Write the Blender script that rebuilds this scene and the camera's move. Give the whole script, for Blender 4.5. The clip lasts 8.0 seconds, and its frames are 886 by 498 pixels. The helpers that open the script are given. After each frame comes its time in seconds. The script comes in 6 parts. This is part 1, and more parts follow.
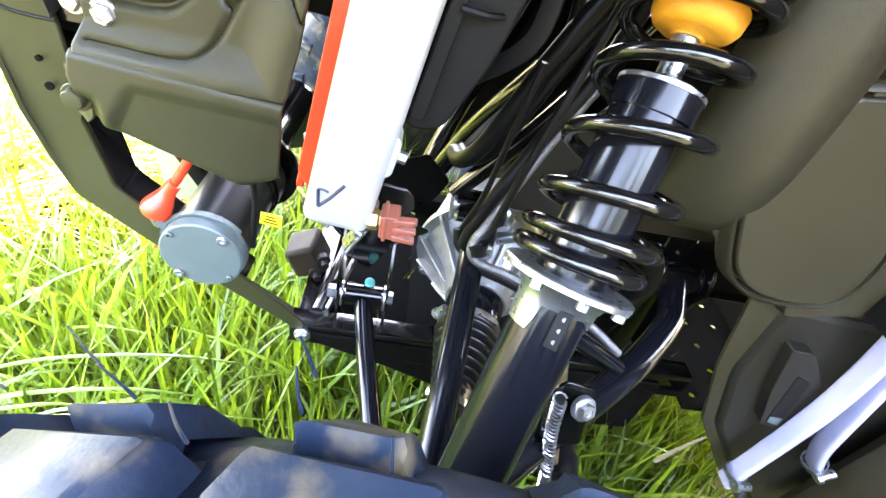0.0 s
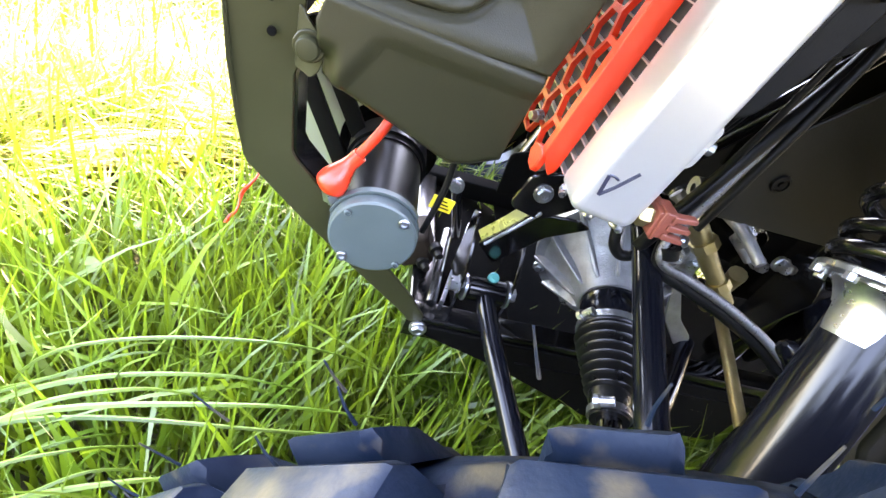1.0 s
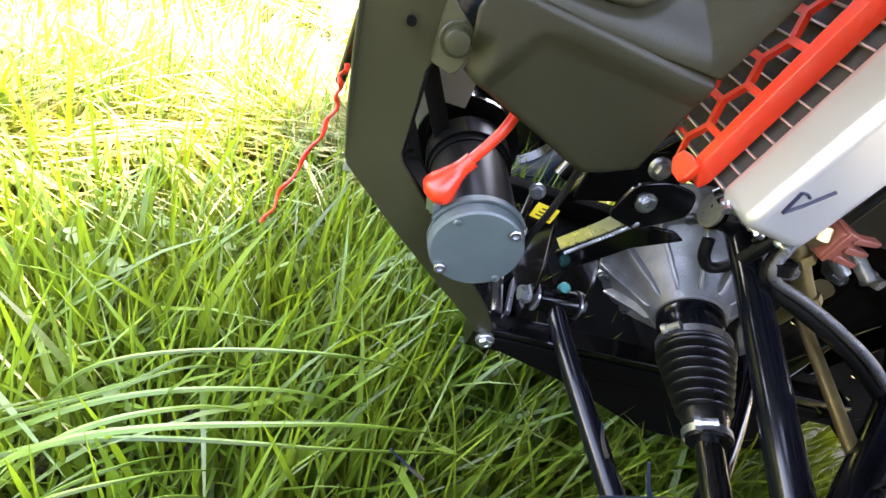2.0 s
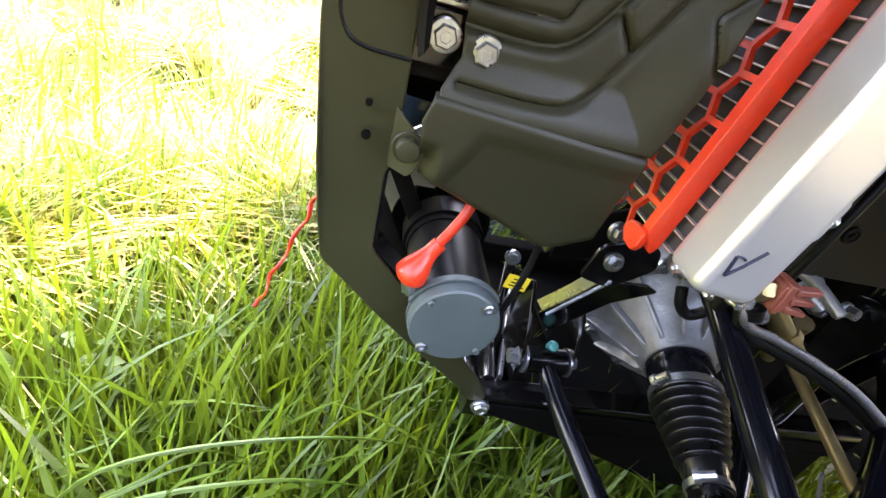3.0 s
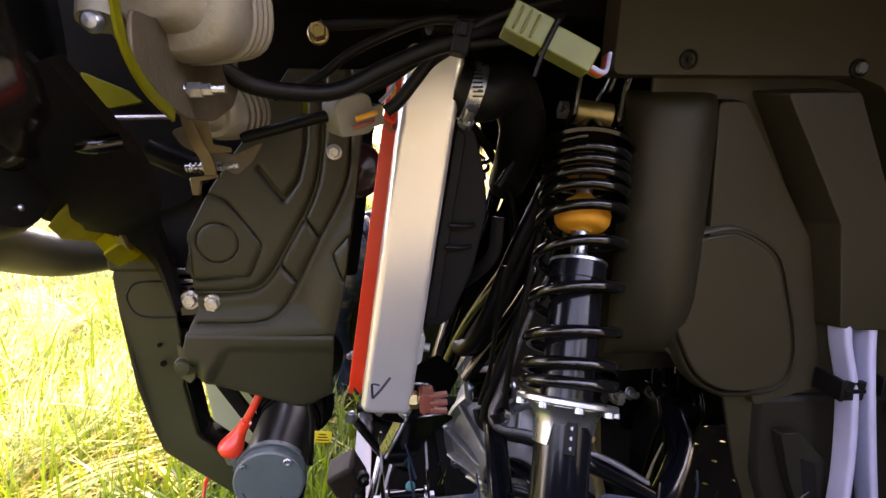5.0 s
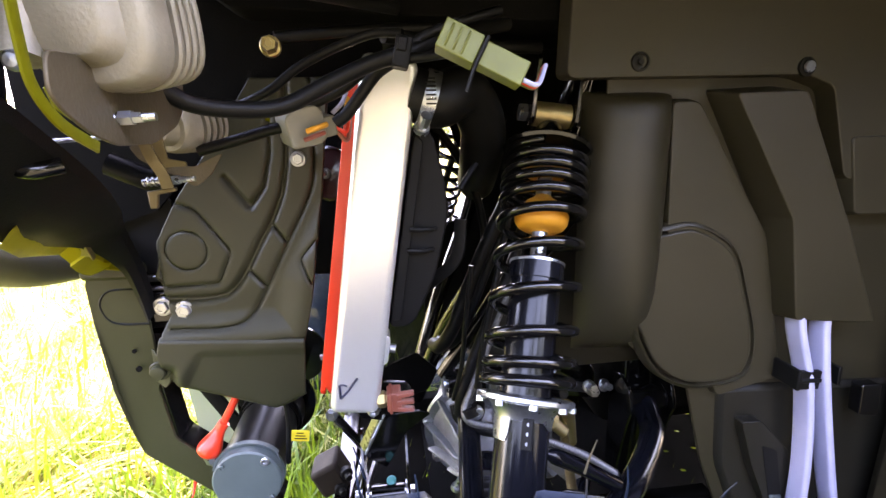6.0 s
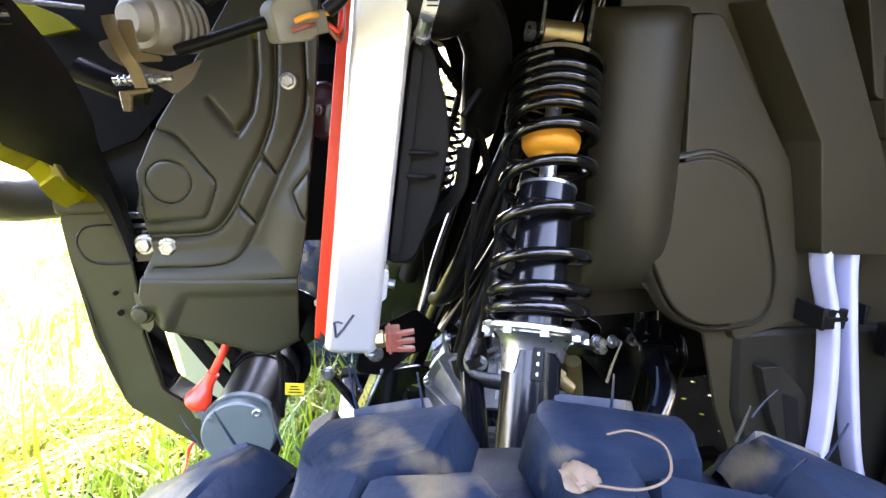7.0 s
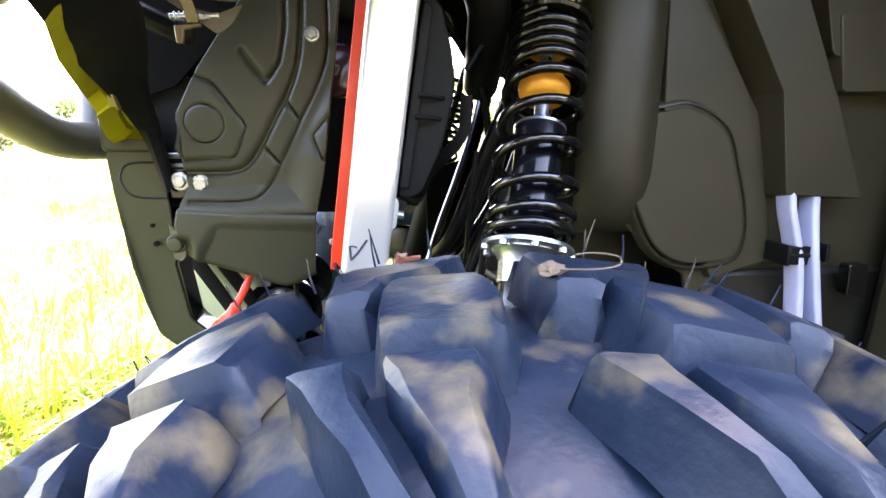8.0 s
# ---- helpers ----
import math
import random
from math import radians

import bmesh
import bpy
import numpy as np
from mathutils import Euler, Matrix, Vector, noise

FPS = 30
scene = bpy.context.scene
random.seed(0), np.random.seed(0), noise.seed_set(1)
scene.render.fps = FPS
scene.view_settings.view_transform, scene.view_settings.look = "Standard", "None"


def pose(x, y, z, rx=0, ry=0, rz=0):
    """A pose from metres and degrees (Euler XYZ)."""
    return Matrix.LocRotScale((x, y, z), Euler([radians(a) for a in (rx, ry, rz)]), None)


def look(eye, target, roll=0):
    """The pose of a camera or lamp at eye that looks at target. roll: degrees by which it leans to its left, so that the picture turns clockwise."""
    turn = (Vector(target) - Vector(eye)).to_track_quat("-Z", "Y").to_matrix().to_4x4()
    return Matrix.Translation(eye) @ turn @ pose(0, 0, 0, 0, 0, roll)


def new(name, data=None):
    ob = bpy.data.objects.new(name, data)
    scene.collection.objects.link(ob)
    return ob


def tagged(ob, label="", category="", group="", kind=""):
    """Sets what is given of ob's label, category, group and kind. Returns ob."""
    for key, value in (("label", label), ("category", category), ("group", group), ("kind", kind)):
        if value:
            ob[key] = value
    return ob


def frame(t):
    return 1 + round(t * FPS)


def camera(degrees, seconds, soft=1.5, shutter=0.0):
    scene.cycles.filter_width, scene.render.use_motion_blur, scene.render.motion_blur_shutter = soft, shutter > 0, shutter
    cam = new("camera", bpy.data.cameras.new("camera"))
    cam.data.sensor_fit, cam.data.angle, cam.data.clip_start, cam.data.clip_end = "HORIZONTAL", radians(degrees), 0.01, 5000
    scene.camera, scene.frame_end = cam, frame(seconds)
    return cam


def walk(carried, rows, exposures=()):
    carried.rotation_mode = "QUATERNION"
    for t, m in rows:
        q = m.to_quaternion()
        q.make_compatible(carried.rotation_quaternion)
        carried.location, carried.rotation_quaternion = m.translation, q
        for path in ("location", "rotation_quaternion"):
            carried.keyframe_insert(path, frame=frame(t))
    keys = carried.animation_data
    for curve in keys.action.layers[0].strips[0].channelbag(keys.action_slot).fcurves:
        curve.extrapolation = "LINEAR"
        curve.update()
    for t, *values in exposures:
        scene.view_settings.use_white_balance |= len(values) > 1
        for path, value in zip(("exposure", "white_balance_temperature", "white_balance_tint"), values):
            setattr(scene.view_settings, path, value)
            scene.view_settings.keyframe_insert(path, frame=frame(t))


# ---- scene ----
cam = camera(86.9, 8.0)
PATH = [
    (0, (0.0084, 0.0095, 0.8125), (0.2679, 1.5344, -0.4553), 14.92),
    (0.5, (-0.0881, 0.0252, 0.7716), (0.2614, 1.5308, -0.4977), 19.76),
    (1, (-0.1626, 0.0357, 0.7466), (0.2034, 1.5438, -0.5150), 21.48),
    (1.2, (-0.1818, 0.0361, 0.7358), (0.1735, 1.5412, -0.5325), 21.86),
    (2.3, (-0.2597, 0.0738, 0.7067), (0.1999, 1.5670, -0.5419), 24.38),
    (2.5, (-0.2507, 0.0724, 0.7224), (0.1488, 1.5987, -0.5067), 21.81),
    (3, (-0.2388, 0.0665, 0.7414), (0.1519, 1.6976, -0.3481), 16.57),
    (3.5, (-0.2058, 0.0247, 0.7567), (0.1429, 1.7554, -0.1829), 11.82),
    (4, (-0.1628, -0.0220, 0.7881), (0.1555, 1.7972, 0.0207), 7.35),
    (4.5, (-0.1092, -0.0833, 0.8372), (0.1825, 1.7975, 0.2228), 3.36),
    (5, (-0.0187, -0.1135, 0.8422), (0.2182, 1.8216, 0.3956), -0.44),
    (5.2, (0.0023, -0.1253, 0.8398), (0.2464, 1.8173, 0.4316), -1.15),
    (6.3, (0.0119, -0.1229, 0.8569), (0.2597, 1.7963, 0.3519), -1.86),
    (6.5, (0.0081, -0.1169, 0.8373), (0.2662, 1.8005, 0.3303), -1.89),
    (7, (0.0087, -0.1091, 0.7932), (0.2576, 1.8088, 0.2835), -1.83),
    (7.5, (-0.0109, -0.1075, 0.8021), (0.2434, 1.8019, 0.2638), -1.42),
    (8, (-0.0032, -0.1716, 0.7409), (0.2403, 1.7530, 0.2544), -1.11),
]
EXPOSURES = [(0, 6.75, 8900, 22), (1, 6.0, 8600, 27), (2.5, 5.3, 8900, 28), (3.5, 4.97, 9500, 30), (4.5, 4.33, 10600, 40), (5.2, 4.8, 9300, 42), (6.3, 5.82, 8400, 35), (7, 5.95, 8000, 30), (8, 5.72, 8400, 25)]
walk(cam, [(t, look(eye, target, roll)) for t, eye, target, roll in PATH], EXPOSURES)


# ---- light ----
SUN_TO = Vector((0.62, 0.52, 1.20)).normalized()
world = bpy.data.worlds.new("sky")
scene.world = world
world.use_nodes = True
wn = world.node_tree.nodes
sky = wn.new("ShaderNodeTexSky")
sky.sky_type, sky.sun_disc = "NISHITA", False
sky.sun_elevation = math.asin(SUN_TO.z)
sky.sun_rotation = math.atan2(SUN_TO.x, SUN_TO.y)
wn["Background"].inputs["Strength"].default_value = 0.15
world.node_tree.links.new(sky.outputs["Color"], wn["Background"].inputs["Color"])
sun = new("sun", bpy.data.lights.new("sun", "SUN"))
sun.data.energy, sun.data.angle, sun.data.color = 1.08, radians(0.53), (1.0, 0.93, 0.80)
sun.matrix_world = look(SUN_TO * 20, (0, 0, 0))


# ---- materials ----
def material(name, color, rough=0.5, metal=0.0, second=None, scale=40.0, amount=0.6, bump=0.0, bump_scale=400.0,
             coat=0.0, rough_var=0.1, island=0.0, spec=0.5, bump_depth=0.001, dust=None, dust_cover=0.45, dust_scale=30.0):
    """Principled surface with stains at one scale, fine relief at another, and dust where wanted."""
    m = bpy.data.materials.new(name)
    m.use_nodes = True
    n, l = m.node_tree.nodes, m.node_tree.links
    p = n["Principled BSDF"]
    tc = n.new("ShaderNodeTexCoord")
    big = n.new("ShaderNodeTexNoise")
    big.inputs["Scale"].default_value, big.inputs["Detail"].default_value = scale, 6
    l.new(tc.outputs["Object"], big.inputs["Vector"])
    ramp = n.new("ShaderNodeValToRGB")
    ramp.color_ramp.elements[0].position, ramp.color_ramp.elements[1].position = 0.35, 0.7
    second = second or tuple(c * 0.75 for c in color)
    ramp.color_ramp.elements[0].color = (*color, 1)
    ramp.color_ramp.elements[1].color = (*[a + (b - a) * amount for a, b in zip(color, second)], 1)
    l.new(big.outputs["Fac"], ramp.inputs["Fac"])
    col = ramp.outputs["Color"]
    if island:
        geo = n.new("ShaderNodeNewGeometry")
        hsv = n.new("ShaderNodeHueSaturation")
        mr = n.new("ShaderNodeMapRange")
        mr.inputs["To Min"].default_value, mr.inputs["To Max"].default_value = 1 - island, 1 + island
        l.new(geo.outputs["Random Per Island"], mr.inputs["Value"])
        l.new(mr.outputs["Result"], hsv.inputs["Value"])
        l.new(col, hsv.inputs["Color"])
        col = hsv.outputs["Color"]
    if dust:
        spot = n.new("ShaderNodeNewGeometry")
        l.new(spot.outputs["Position"], big.inputs["Vector"])
        dn = n.new("ShaderNodeTexNoise")
        dn.inputs["Scale"].default_value, dn.inputs["Detail"].default_value = dust_scale, 8
        l.new(spot.outputs["Position"], dn.inputs["Vector"])
        dr = n.new("ShaderNodeValToRGB")
        dr.color_ramp.elements[0].position, dr.color_ramp.elements[1].position = 1 - dust_cover - 0.06, 1 - dust_cover + 0.10
        l.new(dn.outputs["Fac"], dr.inputs["Fac"])
        mix = n.new("ShaderNodeMix")
        mix.data_type = "RGBA"
        mix.inputs["B"].default_value = (*dust, 1)
        l.new(dr.outputs["Color"], mix.inputs["Factor"])
        l.new(col, mix.inputs["A"])
        col = mix.outputs["Result"]
    l.new(col, p.inputs["Base Color"])
    fine = n.new("ShaderNodeTexNoise")
    fine.inputs["Scale"].default_value, fine.inputs["Detail"].default_value = bump_scale, 4
    l.new(tc.outputs["Object"], fine.inputs["Vector"])
    rr = n.new("ShaderNodeMapRange")
    rr.inputs["To Min"].default_value, rr.inputs["To Max"].default_value = max(0.02, rough - rough_var), rough + rough_var
    l.new(big.outputs["Fac"], rr.inputs["Value"])
    l.new(rr.outputs["Result"], p.inputs["Roughness"])
    if bump:
        b = n.new("ShaderNodeBump")
        b.inputs["Strength"].default_value, b.inputs["Distance"].default_value = bump, bump_depth
        l.new(fine.outputs["Fac"], b.inputs["Height"])
        l.new(b.outputs["Normal"], p.inputs["Normal"])
    p.inputs["Metallic"].default_value = metal
    p.inputs["Coat Weight"].default_value = coat
    p.inputs["Specular IOR Level"].default_value = spec
    p.inputs["Coat Roughness"].default_value = 0.12
    return m


# the olive cast of reflected grass is put into the next three colours
PANEL = material("moulded_black_plastic", (0.0198, 0.0194, 0.0098), 0.40, second=(0.0272, 0.0258, 0.0130), scale=14, bump=0.22, bump_scale=1500, spec=0.32)
LINER = material("liner_plastic", (0.0190, 0.0160, 0.0085), 0.42, second=(0.0260, 0.0208, 0.0108), scale=10, bump=0.25, bump_scale=1300, spec=0.33)
PLATE = material("powder_coated_steel", (0.0260, 0.0266, 0.0118), 0.42, second=(0.0330, 0.0328, 0.0150), scale=20, bump=0.2, bump_scale=1800, spec=0.28)
GLOSS = material("gloss_black_paint", (0.0026, 0.0026, 0.0026), 0.13, second=(0.0045, 0.0042, 0.004), scale=30, spec=0.5, rough_var=0.04)
BLACK = material("black_rubber", (0.0042, 0.0042, 0.0042), 0.42, second=(0.0072, 0.0069, 0.0064), scale=50, bump=0.2, bump_scale=900, spec=0.15)
MATT = material("dull_black_plastic", (0.0038, 0.0038, 0.0038), 0.55, second=(0.0060, 0.0057, 0.0052), scale=25, bump=0.2, bump_scale=900, spec=0.14)
# near black with hardly any shine, to hold shaded backs and undersides dark
DULL = material("low_sheen_black", (0.0030, 0.0030, 0.0028), 0.9, second=(0.0055, 0.005, 0.0044), scale=18, bump=0.3, bump_scale=600, spec=0.05)
MOTOR = material("satin_black_enamel", (0.0034, 0.0034, 0.0034), 0.36, second=(0.005, 0.005, 0.005), scale=40, spec=0.10)
BRAID = material("braided_steel_hose", (0.16, 0.16, 0.16), 0.3, 0.7, second=(0.06, 0.06, 0.06), scale=300, bump=0.6, bump_scale=1500)
ALU = material("bare_aluminium_sheet", (0.74, 0.72, 0.675), 0.30, 0.72, second=(0.66, 0.635, 0.585), scale=9, bump=0.03, bump_scale=700, rough_var=0.06)
CAST = material("cast_aluminium", (0.30, 0.305, 0.31), 0.40, 0.7, second=(0.17, 0.17, 0.17), scale=60, bump=0.6, bump_scale=450)
ZINC = material("zinc_plated_steel", (0.42, 0.44, 0.46), 0.3, 0.95, second=(0.26, 0.27, 0.28), scale=160, bump=0.1, bump_scale=900)
GOLD = material("yellow_zinc_plating", (0.33, 0.25, 0.115), 0.38, 0.85, second=(0.20, 0.15, 0.075), scale=60)
RED = material("red_plastic", (0.72, 0.040, 0.012), 0.34, second=(0.60, 0.028, 0.010), scale=30, bump=0.1)
ORANGE = material("amber_foam_rubber", (0.62, 0.26, 0.02), 0.5, second=(0.50, 0.19, 0.015), scale=60, bump=0.3, bump_scale=700)
CAPGREY = material("grey_enamel", (0.062, 0.084, 0.082), 0.42, second=(0.05, 0.07, 0.068), scale=40, bump=0.15, bump_scale=900)
TUBE = material("milky_plastic_tube", (0.37, 0.375, 0.52), 0.38, second=(0.30, 0.31, 0.44), scale=30)
BROWN = material("brown_connector_plastic", (0.20, 0.048, 0.028), 0.45, second=(0.15, 0.04, 0.025), scale=80)
GREY = material("grey_connector_plastic", (0.17, 0.162, 0.125), 0.5, second=(0.12, 0.115, 0.088), scale=60)
GREEN = material("olive_connector_plastic", (0.11, 0.125, 0.025), 0.45, second=(0.08, 0.09, 0.02), scale=60)
FINS = material("weathered_lamp_casting", (0.215, 0.192, 0.140), 0.5, 0.25, second=(0.140, 0.122, 0.085), scale=40, bump=0.4, bump_scale=500)
OLIVE = material("olive_body_plastic", (0.088, 0.083, 0.003), 0.32, second=(0.050, 0.052, 0.003), scale=12, spec=0.06)
OLIVE_SHELL = material("glossy_olive_plastic", (0.085, 0.080, 0.0010), 0.55, second=(0.052, 0.052, 0.0010), scale=9, spec=0.02)
BAR = material("grey_powder_coat_tube", (0.066, 0.064, 0.050), 0.40, second=(0.050, 0.048, 0.038), scale=20, bump=0.25, bump_scale=1200)
# blue of the reflected sky is put into the rubber colour; the dust is separate
TYRE = material("sky_tinted_rubber", (0.0028, 0.0076, 0.0170), 0.42, second=(0.0085, 0.0150, 0.0258), scale=48, amount=1.0, bump=0.28, bump_scale=230, bump_depth=0.0012, rough_var=0.16, spec=0.17,
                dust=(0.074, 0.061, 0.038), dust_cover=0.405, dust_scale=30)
CORE = material("radiator_fins", (0.05, 0.046, 0.04), 0.55, 0.3, second=(0.03, 0.028, 0.025), scale=90)
INK = material("blue_marker_ink", (0.006, 0.007, 0.028), 0.5)
RUSTY = material("weathered_brown_metal", (0.085, 0.066, 0.038), 0.5, 0.25, second=(0.055, 0.042, 0.025), scale=50, bump=0.3, bump_scale=500, spec=0.3)
CASEBROWN = material("dusty_brown_casing", (0.020, 0.014, 0.010), 0.65, second=(0.013, 0.010, 0.008), scale=50, bump=0.3, bump_scale=500, spec=0.10)
STRAPSTEEL = material("tarnished_plated_steel", (0.135, 0.098, 0.042), 0.42, 0.3, second=(0.085, 0.062, 0.028), scale=60, bump=0.15, bump_scale=600)
SHEEN = material("polished_black_paint", (0.012, 0.012, 0.012), 0.12, second=(0.018, 0.017, 0.016), scale=40, spec=0.9, coat=0.5)
# brighter copy of the olive plastic, for an edge the sun lights
OLIVE_LIT = material("lit_olive_plastic", (0.33, 0.30, 0.012), 0.35, second=(0.22, 0.205, 0.010), scale=40, spec=0.15)
MAROON = material("maroon_enamel", (0.050, 0.012, 0.010), 0.25, second=(0.034, 0.009, 0.008), scale=50)
PALE_YELLOW = material("pale_yellow_metal", (0.48, 0.44, 0.22), 0.28, 0.6, second=(0.36, 0.33, 0.17), scale=70)
# darker copy of the liner plastic, for liner parts that lie in shade
SHADED_LINER = material("shaded_liner_plastic", (0.0090, 0.0084, 0.0060), 0.45, second=(0.0125, 0.0112, 0.0078), scale=12, bump=0.25, bump_scale=1200, spec=0.25)
YELLOW = material("yellow_tag", (0.75, 0.55, 0.03), 0.5)
TEAL = material("teal_marking_paint", (0.03, 0.30, 0.27), 0.5)
SOIL = material("field_soil", (0.05, 0.055, 0.022), 0.9, second=(0.075, 0.062, 0.035), scale=9, bump=0.8, bump_scale=60)
STRAW = material("dry_straw", (0.075, 0.050, 0.028), 0.8, second=(0.050, 0.034, 0.020), scale=60)
ENAMEL = material("black_tube_enamel", (0.0030, 0.0034, 0.0050), 0.16, second=(0.0040, 0.0044, 0.0060), scale=30, spec=0.26, rough_var=0.05)
BOOT = material("glossy_boot_rubber", (0.0040, 0.0040, 0.0042), 0.30, second=(0.0065, 0.0062, 0.0060), scale=50, bump=0.1, bump_scale=900, spec=0.4)
WOOD = material("bark", (0.09, 0.07, 0.05), 0.9, bump=0.5, bump_scale=60)


def leaf_material(name, color, second, through_color):
    """Thin leaf: gloss and colour on the face, light passing through the blade."""
    m = material(name, color, 0.42, second=second, scale=5, amount=1.0, island=0.6)
    n, l = m.node_tree.nodes, m.node_tree.links
    out, p = n["Material Output"], n["Principled BSDF"]
    t = n.new("ShaderNodeBsdfTranslucent")
    t.inputs["Color"].default_value = (*through_color, 1)
    mix = n.new("ShaderNodeMixShader")
    mix.inputs["Fac"].default_value = 0.32
    l.new(p.outputs["BSDF"], mix.inputs[1])
    l.new(t.outputs["BSDF"], mix.inputs[2])
    l.new(mix.outputs["Shader"], out.inputs["Surface"])
    return m


GRASS = leaf_material("grass_blades", (0.052, 0.118, 0.010), (0.105, 0.155, 0.015), (0.22, 0.32, 0.015))
# bleached straw colour, made paler still to carry the glare of the sun
GRASS_DRY_LIT = leaf_material("bleached_sunlit_grass", (0.300, 0.280, 0.075), (0.520, 0.475, 0.190), (0.40, 0.385, 0.075))
LEAF = leaf_material("bush_leaves", (0.05, 0.075, 0.018), (0.09, 0.10, 0.03), (0.14, 0.2, 0.03))


# ---- mesh helpers ----
def part(name, bm, mat, parent=None, label="", bevel=0.0, sharp=38, smooth=True, segments=2):
    """Links a bmesh as one mesh object under a thing or a part."""
    bmesh.ops.recalc_face_normals(bm, faces=bm.faces)
    me = bpy.data.meshes.new(name)
    bm.to_mesh(me)
    bm.free()
    me.materials.append(mat)
    if smooth:
        for f in me.polygons:
            f.use_smooth = True
        me.set_sharp_from_angle(angle=radians(sharp))
    ob = new(name, me)
    ob.parent = parent
    if label:
        ob["label"] = label
    if bevel:
        b = ob.modifiers.new("bevel", "BEVEL")
        b.width, b.segments, b.limit_method, b.angle_limit = bevel, segments, "ANGLE", radians(35)
        b.harden_normals = False
    return ob


def group(name, parent, label="", at=(0, 0, 0)):
    ob = new(name)
    ob.empty_display_size = 0.02
    ob.parent = parent
    if label:
        ob["label"] = label
    return ob


def frame_of(axis):
    a = Vector(axis).normalized()
    s = Vector((0, 0, 1)) if abs(a.z) < 0.9 else Vector((1, 0, 0))
    u = a.cross(s).normalized()
    return a, u, a.cross(u)


def lathe(bm, origin, axis, profile, n=32, start=0.0, turn=360.0):
    """Turns (distance along the axis, radius) round the axis."""
    a, u, v = frame_of(axis)
    o = Vector(origin)
    full = turn >= 360
    rings = []
    for s, r in profile:
        k = n if full else n + 1
        rings.append([bm.verts.new(o + a * s + (u * math.cos(t) + v * math.sin(t)) * max(r, 1e-5))
                      for t in (radians(start + turn * i / n) for i in range(k))])
    for p, q in zip(rings, rings[1:]):
        for i in range(len(p) if full else len(p) - 1):
            j = (i + 1) % len(p)
            bm.faces.new((p[i], p[j], q[j], q[i]))
    return bm


def curve_points(pts, per=8):
    """A smooth curve through the points."""
    pts = [Vector(p) for p in pts]
    if len(pts) < 3:
        return pts
    ext = [2 * pts[0] - pts[1], *pts, 2 * pts[-1] - pts[-2]]
    out = []
    for i in range(1, len(ext) - 2):
        p0, p1, p2, p3 = ext[i - 1:i + 3]
        for k in range(per):
            t = k / per
            out.append(0.5 * (2 * p1 + (p2 - p0) * t + (2 * p0 - 5 * p1 + 4 * p2 - p3) * t * t + (3 * p1 - p0 - 3 * p2 + p3) * t ** 3))
    return out + [pts[-1]]


def sweep(bm, pts, section, caps=True):
    """Carries a closed section, points (u, v) or a function of 0..1 giving them, along a line of points."""
    pts = [Vector(p) for p in pts]
    tang = [(pts[min(i + 1, len(pts) - 1)] - pts[max(i - 1, 0)]).normalized() for i in range(len(pts))]
    _, u, v = frame_of(tang[0])
    rings = []
    for i, (p, t) in enumerate(zip(pts, tang)):
        u = (u - t * u.dot(t)).normalized()
        v = t.cross(u)
        sec = section(i / (len(pts) - 1)) if callable(section) else section
        rings.append([bm.verts.new(p + u * a + v * b) for a, b in sec])
    for p, q in zip(rings, rings[1:]):
        for i in range(len(p)):
            j = (i + 1) % len(p)
            bm.faces.new((p[i], p[j], q[j], q[i]))
    if caps:
        bm.faces.new(rings[0][::-1])
        bm.faces.new(rings[-1])
    return bm


def circle(r, n=12):
    return [(r * math.cos(2 * math.pi * i / n), r * math.sin(2 * math.pi * i / n)) for i in range(n)]


def rod(bm, pts, r, n=12, per=8):
    sec = circle(r, n) if not callable(r) else (lambda t: circle(r(t), n))
    return sweep(bm, curve_points(pts, per), sec)


def prism(bm, outline, place, depth):
    """An outline of (a, b) points carried by place(a, b, d) from d = 0 to depth."""
    lo = [bm.verts.new(place(a, b, 0.0)) for a, b in outline]
    hi = [bm.verts.new(place(a, b, depth)) for a, b in outline]
    bm.faces.new(lo)
    bm.faces.new(hi[::-1])
    for i in range(len(lo)):
        j = (i + 1) % len(lo)
        bm.faces.new((lo[i], hi[i], hi[j], lo[j]))
    return bm


def box(bm, center, size, turn=None):
    m = Matrix.Translation(center) @ (turn or Matrix()) @ Matrix.Diagonal((*size, 1))
    bmesh.ops.create_cube(bm, size=1.0, matrix=m)
    return bm


def side(y):
    """Places (x, z) outlines upright at y, thickness going inward."""
    return lambda x, z, d: (x, (y(x, z) if callable(y) else y) + d, z)


def rounded(poly, r, n=4):
    """A polygon with its corners rounded."""
    out = []
    pts = [Vector(p) for p in poly]
    for i, p in enumerate(pts):
        a, b = pts[i - 1], pts[(i + 1) % len(pts)]
        ra = min(r, (a - p).length * 0.45, (b - p).length * 0.45)
        s, e = p + (a - p).normalized() * ra, p + (b - p).normalized() * ra
        for k in range(n + 1):
            t = k / n
            out.append(tuple((1 - t) ** 2 * s + 2 * t * (1 - t) * p + t * t * e))
    return out


